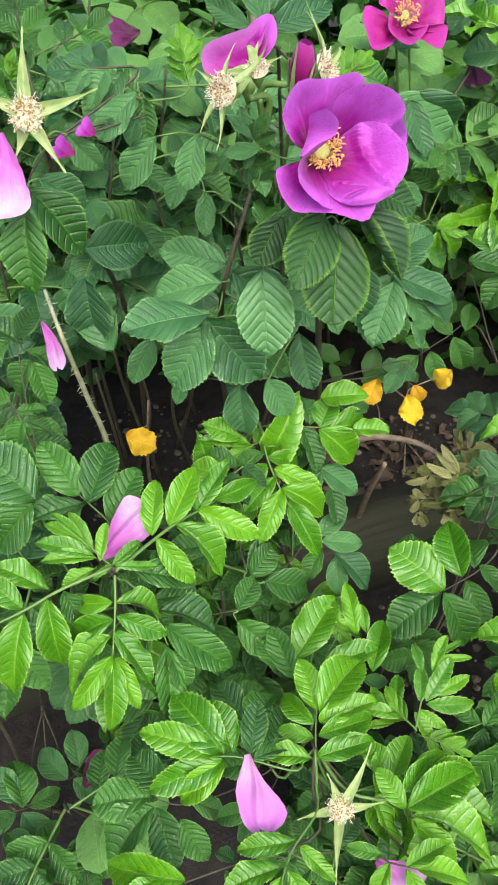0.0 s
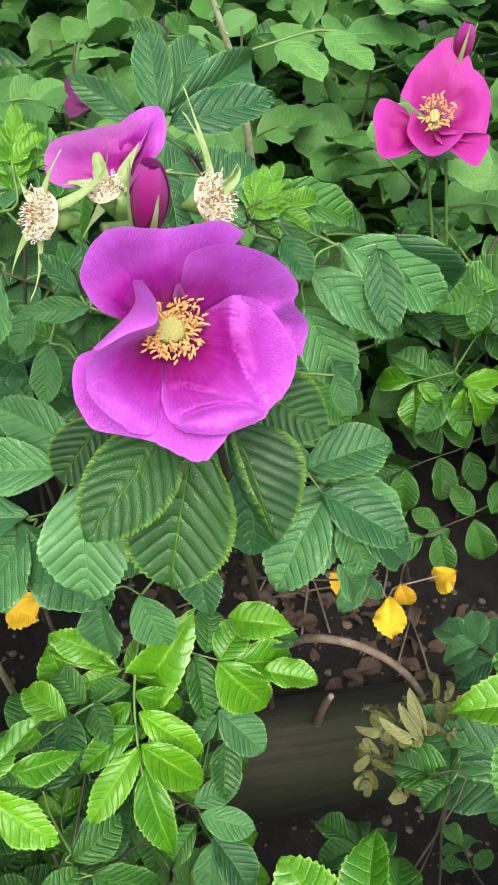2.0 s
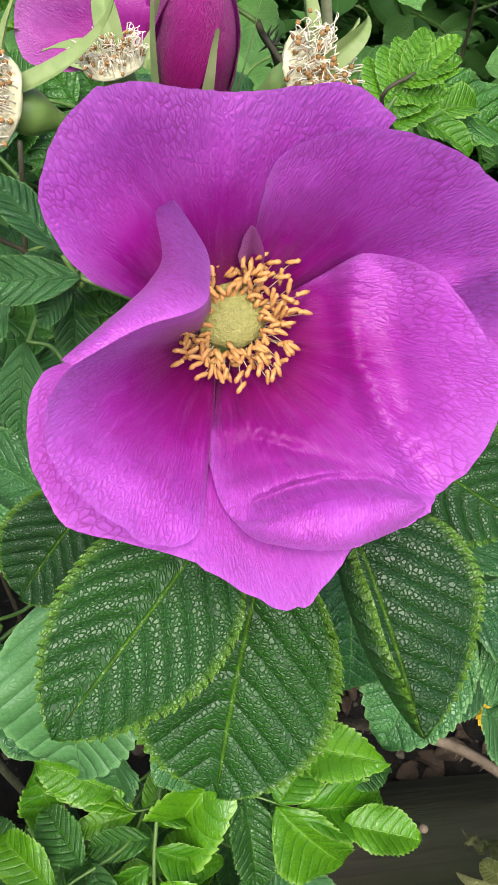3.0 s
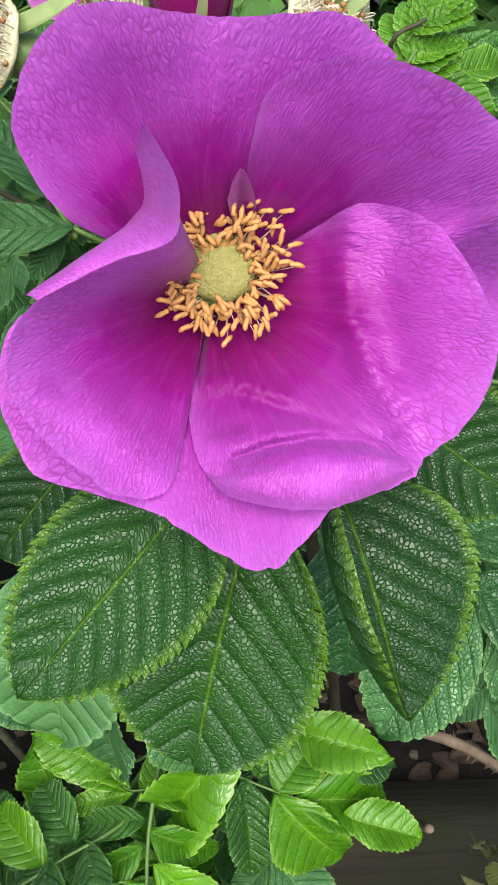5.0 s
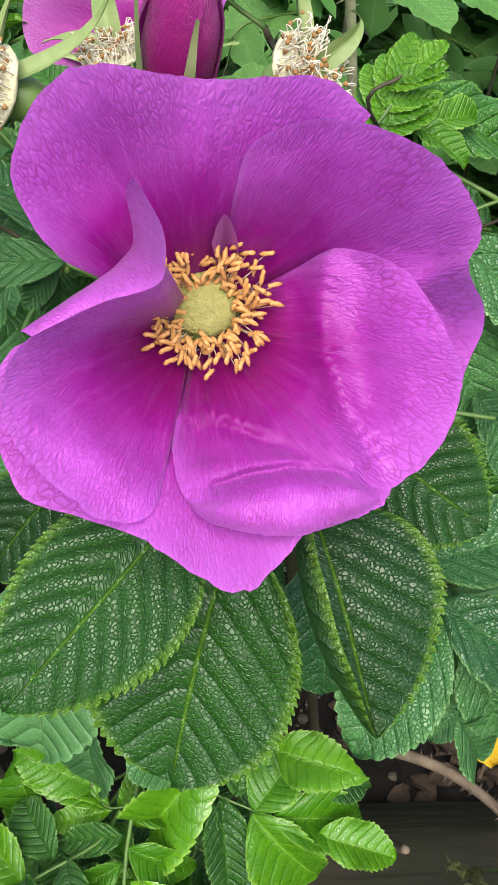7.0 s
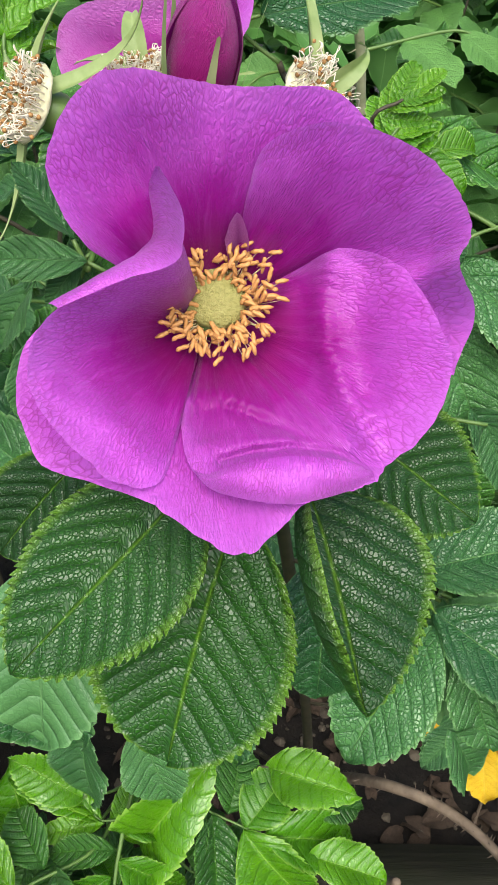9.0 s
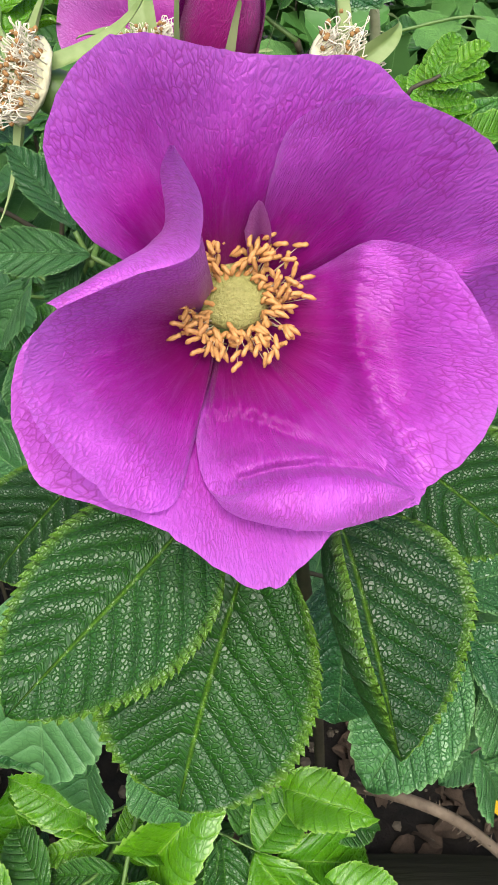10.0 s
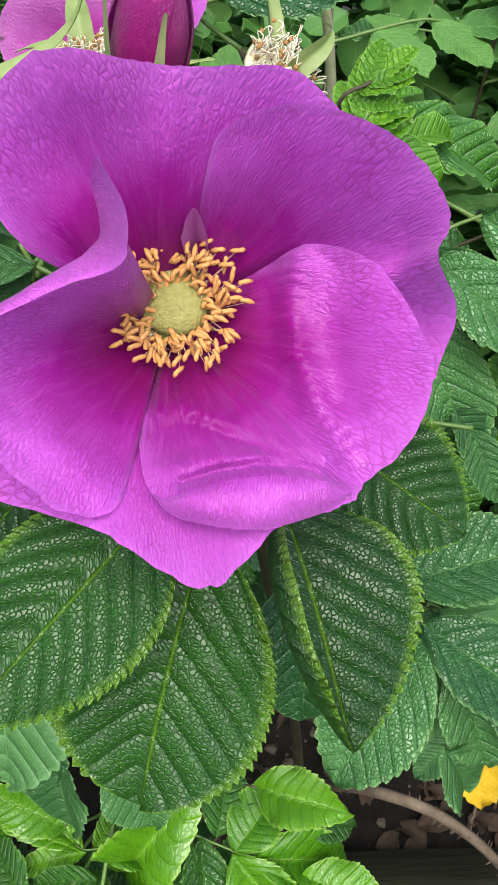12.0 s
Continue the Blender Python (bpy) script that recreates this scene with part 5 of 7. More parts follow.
spray(backright, [(0.394, 0.928, 0.638), (0.409, 0.913, 0.639)], [((0.394, 0.928, 0.638), (0.375, 0.932, 0.639), (-0.13, -0.90, 0.42), "old", 1.14),
    ((0.408, 0.913, 0.640), (0.420, 0.920, 0.657), (-0.16, -0.87, 0.47), "old", 1.14),
    ((0.399, 0.922, 0.636), (0.390, 0.915, 0.605), (-0.15, -0.95, 0.27), "old", 1.00),
    ((0.412, 0.911, 0.636), (0.421, 0.906, 0.605), (-0.01, -0.99, 0.16), "old", 1.00),
    ((0.435, 0.908, 0.655), (0.405, 0.931, 0.683), (0.07, -0.73, 0.68), "old", 1.14),
    ((0.443, 0.901, 0.639), (0.416, 0.914, 0.664), (0.05, -0.86, 0.52), "old", 1.14)])
spray(farright, [(0.366, 0.598, 0.620), (0.349, 0.605, 0.620), (0.334, 0.612, 0.623)], [((0.335, 0.612, 0.624), (0.280, 0.628, 0.622), (-0.22, -0.69, 0.69), "new", 1.06),
    ((0.349, 0.610, 0.633), (0.307, 0.636, 0.648), (-0.15, -0.68, 0.72), "new", 0.89),
    ((0.347, 0.606, 0.621), (0.310, 0.609, 0.597), (-0.37, -0.78, 0.50), "new", 1.06),
    ((0.354, 0.601, 0.614), (0.336, 0.593, 0.591), (-0.57, -0.55, 0.62), "new", 1.06)])
spray(farright, [(0.370, 0.563, 0.554), (0.356, 0.569, 0.552), (0.347, 0.571, 0.550)], [((0.349, 0.571, 0.551), (0.313, 0.605, 0.570), (-0.02, -0.50, 0.87), "new", 1.32),
    ((0.346, 0.572, 0.550), (0.295, 0.573, 0.517), (-0.53, -0.27, 0.81), "new", 1.28),
    ((0.352, 0.569, 0.549), (0.343, 0.558, 0.517), (-0.45, -0.80, 0.39), "new", 1.06),
    ((0.354, 0.570, 0.553), (0.364, 0.591, 0.579), (-0.21, -0.71, 0.67), "new", 1.06)])
spray(farright, [(0.414, 0.615, 0.467), (0.373, 0.619, 0.462), (0.322, 0.614, 0.463)], [((0.367, 0.620, 0.465), (0.347, 0.641, 0.484), (0.04, -0.66, 0.75), "new", 1.06),
    ((0.367, 0.617, 0.460), (0.363, 0.599, 0.427), (-0.55, -0.70, 0.45), "new", 1.06),
    ((0.333, 0.615, 0.463), (0.304, 0.640, 0.475), (-0.11, -0.53, 0.84), "new", 1.06),
    ((0.333, 0.614, 0.462), (0.315, 0.605, 0.427), (-0.17, -0.93, 0.34), "mid", 0.89),
    ((0.323, 0.614, 0.463), (0.276, 0.625, 0.453), (-0.29, -0.41, 0.86), "new", 0.96),
    ((0.389, 0.619, 0.465), (0.389, 0.635, 0.486), (-0.24, -0.76, 0.60), "new", 1.06)])
spray(rightlow, [(0.323, 0.341, 0.353), (0.291, 0.353, 0.355), (0.260, 0.357, 0.361)], [((0.260, 0.357, 0.361), (0.246, 0.392, 0.378), (-0.32, -0.52, 0.79), "new", 1.60),
    ((0.268, 0.357, 0.359), (0.268, 0.397, 0.373), (-0.49, -0.30, 0.82), "mid", 0.71),
    ((0.280, 0.356, 0.358), (0.287, 0.397, 0.385), (-0.20, -0.51, 0.84), "mid", 0.89),
    ((0.292, 0.353, 0.356), (0.306, 0.383, 0.378), (-0.29, -0.47, 0.83), "mid", 0.89),
    ((0.258, 0.357, 0.360), (0.206, 0.377, 0.351), (-0.16, 0.02, 0.99), "new", 0.89),
    ((0.258, 0.355, 0.358), (0.220, 0.335, 0.327), (-0.21, -0.69, 0.70), "new", 0.96),
    ((0.271, 0.355, 0.357), (0.248, 0.324, 0.335), (-0.32, -0.39, 0.86), "mid", 0.75),
    ((0.280, 0.354, 0.356), (0.276, 0.333, 0.341), (-0.10, -0.54, 0.84), "mid", 0.89),
    ((0.307, 0.348, 0.355), (0.331, 0.362, 0.370), (-0.48, -0.13, 0.87), "mid", 0.89)])
spray(rightlow, [(0.319, 0.320, 0.345), (0.299, 0.312, 0.344), (0.275, 0.299, 0.341)], [((0.287, 0.310, 0.344), (0.261, 0.330, 0.347), (0.07, -0.09, 0.99), "new", 0.89),
    ((0.281, 0.301, 0.341), (0.248, 0.321, 0.337), (-0.14, 0.01, 0.99), "new", 0.89),
    ((0.300, 0.313, 0.345), (0.289, 0.339, 0.346), (-0.49, -0.27, 0.83), "new", 0.96),
    ((0.272, 0.299, 0.340), (0.235, 0.292, 0.316), (-0.49, -0.29, 0.82), "new", 0.89),
    ((0.283, 0.301, 0.341), (0.264, 0.274, 0.314), (-0.48, -0.44, 0.76), "mid", 0.71),
    ((0.292, 0.304, 0.342), (0.282, 0.271, 0.313), (-0.16, -0.63, 0.76), "mid", 0.64),
    ((0.301, 0.307, 0.343), (0.294, 0.265, 0.309), (-0.54, -0.47, 0.69), "mid", 0.64),
    ((0.309, 0.293, 0.337), (0.287, 0.249, 0.300), (-0.27, -0.53, 0.80), "mid", 0.64),
    ((0.304, 0.312, 0.344), (0.317, 0.301, 0.346), (-0.30, -0.20, 0.93), "new", 0.85)])
spray(rightlow, [(0.280, 0.317, 0.288), (0.249, 0.314, 0.283), (0.239, 0.317, 0.288)], [((0.238, 0.317, 0.288), (0.200, 0.287, 0.269), (0.05, -0.58, 0.82), "mid", 0.89),
    ((0.242, 0.315, 0.286), (0.220, 0.260, 0.257), (0.04, -0.48, 0.88), "mid", 0.64),
    ((0.245, 0.311, 0.281), (0.269, 0.275, 0.263), (-0.02, -0.45, 0.89), "mid", 0.98),
    ((0.249, 0.312, 0.282), (0.247, 0.274, 0.241), (-0.20, -0.72, 0.67), "mid", 0.71),
    ((0.240, 0.318, 0.289), (0.218, 0.339, 0.272), (-0.61, -0.00, 0.80), "mid", 0.89),
    ((0.244, 0.317, 0.287), (0.196, 0.346, 0.270), (-0.35, -0.05, 0.94), "mid", 0.80)])
spray(rightlow, [(0.287, 0.275, 0.291), (0.269, 0.239, 0.293), (0.256, 0.220, 0.293)], [((0.272, 0.242, 0.293), (0.276, 0.253, 0.296), (-0.29, -0.15, 0.94), "new", 1.06),
    ((0.272, 0.235, 0.293), (0.304, 0.237, 0.302), (-0.23, -0.41, 0.88), "new", 0.89),
    ((0.267, 0.233, 0.293), (0.241, 0.255, 0.286), (-0.46, -0.27, 0.85), "mid", 0.80),
    ((0.262, 0.228, 0.293), (0.293, 0.211, 0.295), (-0.24, -0.35, 0.91), "new", 0.89),
    ((0.260, 0.226, 0.293), (0.231, 0.223, 0.281), (-0.33, -0.33, 0.88), "new", 0.89)])
spray(low, [(0.153, 0.212, 0.310), (0.148, 0.245, 0.318), (0.143, 0.261, 0.319)], [((0.145, 0.249, 0.318), (0.194, 0.271, 0.335), (-0.15, -0.38, 0.91), "new", 0.89),
    ((0.148, 0.245, 0.318), (0.203, 0.233, 0.321), (-0.02, 0.14, 0.99), "new", 0.89),
    ((0.143, 0.260, 0.319), (0.167, 0.277, 0.332), (-0.06, -0.54, 0.84), "new", 1.06),
    ((0.147, 0.242, 0.317), (0.176, 0.218, 0.311), (-0.01, -0.23, 0.97), "new", 0.96),
    ((0.144, 0.249, 0.318), (0.126, 0.272, 0.329), (-0.10, -0.51, 0.85), "new", 1.06)])
pale = shoot("pale bristly old cane rising through the bush", [(0.400, 1.300, 0.100), (0.335, 1.015, 0.458), (0.327, 0.944, 0.525), (0.338, 0.943, 0.561), (0.374, 0.960, 0.656), (0.403, 0.977, 0.740)], radius=0.0052, bristle=260, pale=True)
spray(rightlow, [(0.344, 0.580, 0.286), (0.325, 0.595, 0.293)], [((0.322, 0.597, 0.295), (0.226, 0.622, 0.295), (-0.14, -0.53, 0.84), "old", 0.69),
    ((0.323, 0.594, 0.292), (0.250, 0.584, 0.263), (-0.15, -0.75, 0.65), "old", 0.69),
    ((0.328, 0.594, 0.294), (0.304, 0.567, 0.255), (-0.12, -0.78, 0.62), "old", 0.71),
    ((0.334, 0.593, 0.295), (0.348, 0.557, 0.272), (0.19, -0.48, 0.86), "mid", 0.89),
    ((0.331, 0.598, 0.299), (0.307, 0.626, 0.318), (-0.10, -0.61, 0.79), "old", 0.71)])
spray(rightlow, [(0.415, 0.574, 0.314), (0.384, 0.591, 0.315)], [((0.389, 0.589, 0.316), (0.356, 0.607, 0.325), (0.01, -0.42, 0.91), "old", 0.71),
    ((0.389, 0.587, 0.314), (0.366, 0.572, 0.285), (-0.37, -0.66, 0.65), "old", 0.71),
    ((0.399, 0.583, 0.315), (0.406, 0.559, 0.280), (0.18, -0.79, 0.58), "mid", 0.89),
    ((0.400, 0.585, 0.317), (0.410, 0.601, 0.345), (-0.57, -0.59, 0.57), "mid", 0.89)])
spray(young, [(0.090, 0.507, 0.308), (0.116, 0.495, 0.297)], [((0.095, 0.507, 0.308), (0.122, 0.523, 0.325), (-0.20, -0.54, 0.82), "old", 0.79),
    ((0.100, 0.503, 0.305), (0.138, 0.502, 0.304), (0.01, -0.51, 0.86), "old", 0.79),
    ((0.111, 0.495, 0.298), (0.147, 0.473, 0.285), (0.20, -0.21, 0.96), "old", 0.79),
    ((0.113, 0.493, 0.296), (0.115, 0.465, 0.273), (-0.17, -0.62, 0.76), "old", 0.79),
    ((0.100, 0.499, 0.301), (0.084, 0.477, 0.280), (-0.33, -0.52, 0.79), "mid", 0.98)])
spray(young, [(-0.154, 0.526, 0.507), (-0.145, 0.527, 0.484)], [((-0.151, 0.527, 0.501), (-0.179, 0.532, 0.524), (0.57, -0.31, 0.76), "mid", 1.07),
    ((-0.148, 0.528, 0.495), (-0.126, 0.528, 0.484), (0.40, -0.38, 0.83), "mid", 0.98),
    ((-0.147, 0.527, 0.487), (-0.163, 0.510, 0.463), (-0.21, -0.72, 0.66), "mid", 1.07),
    ((-0.145, 0.527, 0.484), (-0.131, 0.509, 0.458), (0.41, -0.64, 0.65), "mid", 1.07),
    ((-0.158, 0.525, 0.507), (-0.182, 0.517, 0.491), (-0.25, -0.66, 0.71), "mid", 1.07),
    ((-0.154, 0.526, 0.507), (-0.140, 0.540, 0.527), (0.04, -0.86, 0.51), "mid", 1.07)])
spray(young, [(-0.163, 0.498, 0.472), (-0.150, 0.489, 0.454)], [((-0.159, 0.497, 0.467), (-0.178, 0.494, 0.480), (0.41, -0.77, 0.49), "mid", 1.07),
    ((-0.154, 0.492, 0.460), (-0.132, 0.497, 0.462), (-0.02, -0.32, 0.95), "mid", 0.89),
    ((-0.150, 0.489, 0.454), (-0.126, 0.494, 0.441), (0.48, -0.14, 0.87), "mid", 0.89),
    ((-0.150, 0.489, 0.454), (-0.158, 0.470, 0.437), (-0.16, -0.62, 0.77), "mid", 1.07)])
spray(rightlow, [(0.261, 0.271, 0.242), (0.238, 0.249, 0.237), (0.224, 0.227, 0.235)], [((0.243, 0.253, 0.237), (0.222, 0.275, 0.238), (0.08, 0.04, 1.00), "mid", 0.89),
    ((0.242, 0.251, 0.238), (0.268, 0.266, 0.242), (0.05, -0.36, 0.93), "mid", 0.89),
    ((0.237, 0.245, 0.236), (0.208, 0.248, 0.233), (-0.08, 0.11, 0.99), "new", 0.89),
    ((0.236, 0.243, 0.236), (0.262, 0.236, 0.236), (-0.03, -0.11, 0.99), "new", 0.89),
    ((0.227, 0.232, 0.235), (0.203, 0.223, 0.228), (-0.30, 0.10, 0.95), "mid", 0.80),
    ((0.227, 0.230, 0.235), (0.247, 0.213, 0.226), (0.17, -0.30, 0.94), "new", 0.89),
    ((0.255, 0.267, 0.241), (0.252, 0.290, 0.249), (-0.44, -0.35, 0.83), "mid", 0.89)])
spray(rightlow, [(0.234, 0.316, 0.256), (0.259, 0.308, 0.259)], [((0.243, 0.313, 0.256), (0.229, 0.335, 0.258), (-0.32, -0.26, 0.91), "mid", 0.89),
    ((0.242, 0.312, 0.256), (0.230, 0.290, 0.243), (-0.50, -0.21, 0.84), "mid", 0.89),
    ((0.255, 0.309, 0.258), (0.268, 0.328, 0.266), (-0.01, -0.36, 0.93), "mid", 0.89),
    ((0.257, 0.308, 0.258), (0.256, 0.284, 0.242), (-0.44, -0.50, 0.75), "mid", 0.89),
    ((0.261, 0.307, 0.260), (0.287, 0.299, 0.263), (-0.29, -0.54, 0.79), "mid", 0.80)])
backstalk = shoot("stout pale green shoot with leaves about to unfold", [(0.020, 1.150, 0.100), (0.030, 1.000, 0.420), (0.024, 0.875, 0.656), (0.017, 0.844, 0.704), (0.007, 0.828, 0.739)], radius=0.0028, bristle=60, pale=True)
spray(backstalk, [(0.008, 0.830, 0.732), (0.006, 0.829, 0.742)], [((0.006, 0.829, 0.741), (-0.000, 0.832, 0.773), (0.25, -0.96, 0.13), "furled", 1.92),
    ((0.005, 0.829, 0.741), (-0.012, 0.831, 0.764), (0.54, -0.70, 0.47), "furled", 1.92),
    ((0.007, 0.829, 0.741), (0.020, 0.834, 0.766), (-0.23, -0.92, 0.30), "furled", 1.92),
    ((0.006, 0.829, 0.741), (0.009, 0.839, 0.774), (0.30, -0.92, 0.26), "furled", 1.73),
    ((0.005, 0.829, 0.740), (-0.006, 0.833, 0.770), (0.50, -0.82, 0.28), "furled", 1.73),
    ((0.007, 0.829, 0.737), (0.022, 0.833, 0.752), (-0.16, -0.91, 0.39), "furled", 1.54)])
spray(backstalk, [(0.019, 0.853, 0.693), (-0.002, 0.846, 0.704), (-0.025, 0.835, 0.707)], [((-0.011, 0.842, 0.706), (-0.023, 0.838, 0.722), (0.68, -0.66, 0.34), "mid", 1.07),
    ((-0.015, 0.840, 0.706), (-0.031, 0.838, 0.685), (-0.20, -0.95, 0.25), "mid", 1.25),
    ((0.002, 0.847, 0.703), (0.009, 0.840, 0.681), (0.15, -0.93, 0.33), "mid", 1.07),
    ((-0.025, 0.835, 0.707), (-0.055, 0.836, 0.709), (0.03, -0.85, 0.53), "mid", 1.07)])
spray(low, [(0.108, 0.264, 0.219), (0.082, 0.261, 0.215), (0.051, 0.253, 0.211)], [((0.090, 0.261, 0.216), (0.073, 0.286, 0.217), (-0.04, -0.04, 1.00), "mid", 0.98),
    ((0.090, 0.260, 0.216), (0.099, 0.237, 0.205), (-0.25, -0.48, 0.84), "mid", 0.98),
    ((0.069, 0.257, 0.213), (0.047, 0.277, 0.214), (0.11, 0.06, 0.99), "mid", 0.98),
    ((0.069, 0.255, 0.213), (0.073, 0.233, 0.203), (0.13, -0.37, 0.92), "mid", 0.98),
    ((0.054, 0.253, 0.211), (0.026, 0.242, 0.206), (0.03, -0.54, 0.84), "mid", 0.98),
    ((0.103, 0.264, 0.219), (0.125, 0.281, 0.231), (0.01, -0.61, 0.79), "mid", 0.89)])
spray(low, [(0.055, 0.305, 0.223), (0.037, 0.290, 0.216)], [((0.051, 0.301, 0.221), (0.032, 0.311, 0.229), (0.20, -0.32, 0.92), "mid", 0.98),
    ((0.051, 0.299, 0.220), (0.065, 0.281, 0.207), (0.42, -0.31, 0.85), "mid", 0.98),
    ((0.040, 0.292, 0.217), (0.011, 0.284, 0.217), (0.14, -0.41, 0.90), "mid", 0.98),
    ((0.040, 0.290, 0.216), (0.033, 0.269, 0.201), (0.17, -0.60, 0.78), "mid", 0.98)])
# ---- the open flower ----
FLOWER = Matrix(((0.929, -0.271, 0.252, 0.075), (0.358, 0.490, -0.795, 0.519), (0.091, 0.828, 0.553, 0.660), (0, 0, 0, 1)))


def near_line(x, y, line):
    """How far (x, y) lies from a bent line, and how far along it the nearest point is, in millimetres."""
    best, run = (1e9, 0.0), 0.0
    for (ax, ay), (bx, by) in zip(line, line[1:]):
        dx, dy = bx - ax, by - ay
        long = math.hypot(dx, dy)
        f = max(0.0, min(1.0, ((x - ax) * dx + (y - ay) * dy) / long ** 2))
        best = min(best, (math.hypot(x - ax - f * dx, y - ay - f * dy), run + f * long))
        run += long
    return best


def lip_sheet(bm, a, b, seed, bulge=(0.0005, 0.0012, 0.0022), low=0.78):
    """The part of a petal that is turned over at its rim, from its free edge a to the rim b."""
    a, b = (spline([Vector(p) / 1000 for p in side], 41) for side in (a, b))
    grid = []
    for j in range(15):
        f = j / 14
        row = []
        for k in range(41):
            p = a[k].lerp(b[k], f)
            hold = math.sin(math.pi * (0.04 + 0.92 * k / 40))
            p += Vector(bulge) * math.sin(math.pi * f) ** 0.8 * hold + Vector((0, 0, 0.0009 * noise.noise(Vector((k * 0.25, f * 2, seed)))))
            row.append(p)
        grid.append(row)
    sheet(bm, grid, low)


def petal(owner, m, rim, material=PETAL, bow=0.3, hub=(0, 0, -0.006), ring=0.004, ripple=0.0016, seed=0, rows=30, cols=44, lip=0.0, folds=(), label="", reach=0.55, flap=None, bulge=(0.0005, 0.0012, 0.0022)):
    """A petal that rises from the hub to a smooth rim through a few points, in millimetres; bow: how hollow it is;
    folds: bent lines with the height and width of the ridge or furrow along them, and the height of the crinkles across it."""
    edge = spline([Vector(p) / 1000 for p in rim], cols + 1)
    hub = Vector(hub)
    grid = []
    for i in range(rows + 1):
        v = i / rows
        row = []
        for j, e in enumerate(edge):
            u = j / cols
            flat = Vector((e.x - hub.x, e.y - hub.y, 0)).normalized()
            b = hub + flat * ring
            c = b.lerp(e, reach)
            c.z = b.z + (e.z - b.z) * bow
            p = b * (1 - v) ** 2 + c * 2 * v * (1 - v) + e * v * v
            q = Vector((u * 5 + seed * 3.1, v * 2.2, seed * 1.7))
            w = noise.noise(q) * ripple * 2.2 + noise.noise(Vector((u * 14, v * 3.0, seed))) * ripple * 0.8
            hold = math.sin(math.pi * min(1, v * 1.15)) ** 0.7 if v < 0.87 else max(0, (1 - v) / 0.13) * 0.0
            p = p + Vector((0, 0, w * hold))
            p.z += lip * max(0, v - 0.82) ** 2 * 30
            for line, height, width, crinkle in folds:
                d, along = near_line(p.x * 1000, p.y * 1000, line)
                bell = math.exp(-(d / width) ** 2)
                p.z += (height * bell + crinkle * math.exp(-(d / width / 1.3) ** 2) * math.sin(along * 2.6 + noise.noise((along * 0.3, d * 0.3, seed)) * 2)) / 1000 * min(1, (1 - v) * 9)
            p += flat * (0.0009 * math.sin(u * 37 + seed) * noise.noise(Vector((u * 8, seed, 4))) + 0.0005 * noise.noise(Vector((u * 40, seed, 9)))) * v ** 6
            row.append(p)
        grid.append(row)
    bm = bmesh.new()
    sheet(bm, grid)
    if flap:
        lip_sheet(bm, *flap, seed, bulge)
    return part("petal", mesh_of("petal", bm, material), owner, m, label)


def stamen_mesh(curl, length, top, seed):
    r = random.Random(seed)
    bm = bmesh.new()
    line = spline([(0, 0, 0), (curl * 0.25 * length, 0, length * 0.5), (curl * 0.8 * length, r.uniform(-0.1, 0.1) * length, length)], 6)
    tube(bm, line, (0.00014, 0.0001), 4, False)
    filament = mesh_of("filament", bm, FILAMENT)
    bm = bmesh.new()
    q = line[-1]
    d = Vector((r.uniform(-0.6, 1), r.uniform(-1, 1), r.uniform(-0.15, 0.45))).normalized() * top
    tube(bm, spline([q - d * 0.5, q + Vector((r.uniform(-0.3, 0.3) * top, r.uniform(-0.3, 0.3) * top, top * 0.2)), q + d * 0.5], 7), [0.0002, 0.00050, 0.00058, 0.00044, 0.00058, 0.00050, 0.0002], 7)
    return filament, mesh_of("anther", bm, ANTHER)


PETAL_A = [(-17.9, 8.1, 9), (-24.0, 10.0, 20), (-29.0, 20.3, 30), (-24.9, 29.5, 36), (-18.9, 35.1, 38), (-12.6, 37.0, 38), (-3.4, 36.5, 36), (5.0, 35.8, 34), (16.3, 37.0, 31), (26.0, 37.9, 27), (34.9, 34.2, 19)]
PETAL_B = [(9.4, 24.1, 14), (12.3, 26.9, 27), (18.1, 27.8, 34), (24.2, 27.9, 37), (31.4, 26.5, 38), (40.4, 22.8, 37), (47.2, 17.8, 34), (51.1, 12.6, 31), (51.6, 8.5, 29), (50.1, 4.2, 27), (56.3, -2.6, 16), (54.3, -15.6, 8)]
PETAL_F = [(-28.6, -3.7, 8), (-35.0, -6.2, 13), (-37.7, -12.9, 17), (-37.8, -21.9, 19), (-34.9, -30.3, 20), (-30.0, -35.7, 22), (-15.3, -39.7, 26), (-8.7, -42.7, 28), (-3.3, -45.8, 30), (1.0, -48.6, 31), (5.5, -50.9, 32), (9.5, -51.2, 32), (12.6, -49.2, 31), (16.2, -46.0, 29), (21.0, -41.9, 26), (29.5, -37.6, 18)]
PETAL_C = [(21, 4, 0), (26, 11, 6), (32, 11, 12), (41, 5, 20), (48, -9, 25), (49, -17, 26), (45, -27, 26), (36, -35, 23), (29, -34, 15), (20, -29, 8)]
PETAL_E = [(38, -34, 21), (34, -38, 25), (27, -40, 28), (18, -42, 30), (9, -41, 29), (2, -39, 26), (-3, -34, 20), (-5, -26, 11), (-5, -20, 4)]
PETAL_G = [(-2, 4, 44), (-4, 1, 42), (-14, -1, 37), (-25, -6, 38), (-30, -13, 38), (-30, -21, 37), (-26, -28, 35), (-20, -34, 33), (-15, -38, 31), (-8, -38, 24), (-6, -29, 14), (-6, -18, 4)]
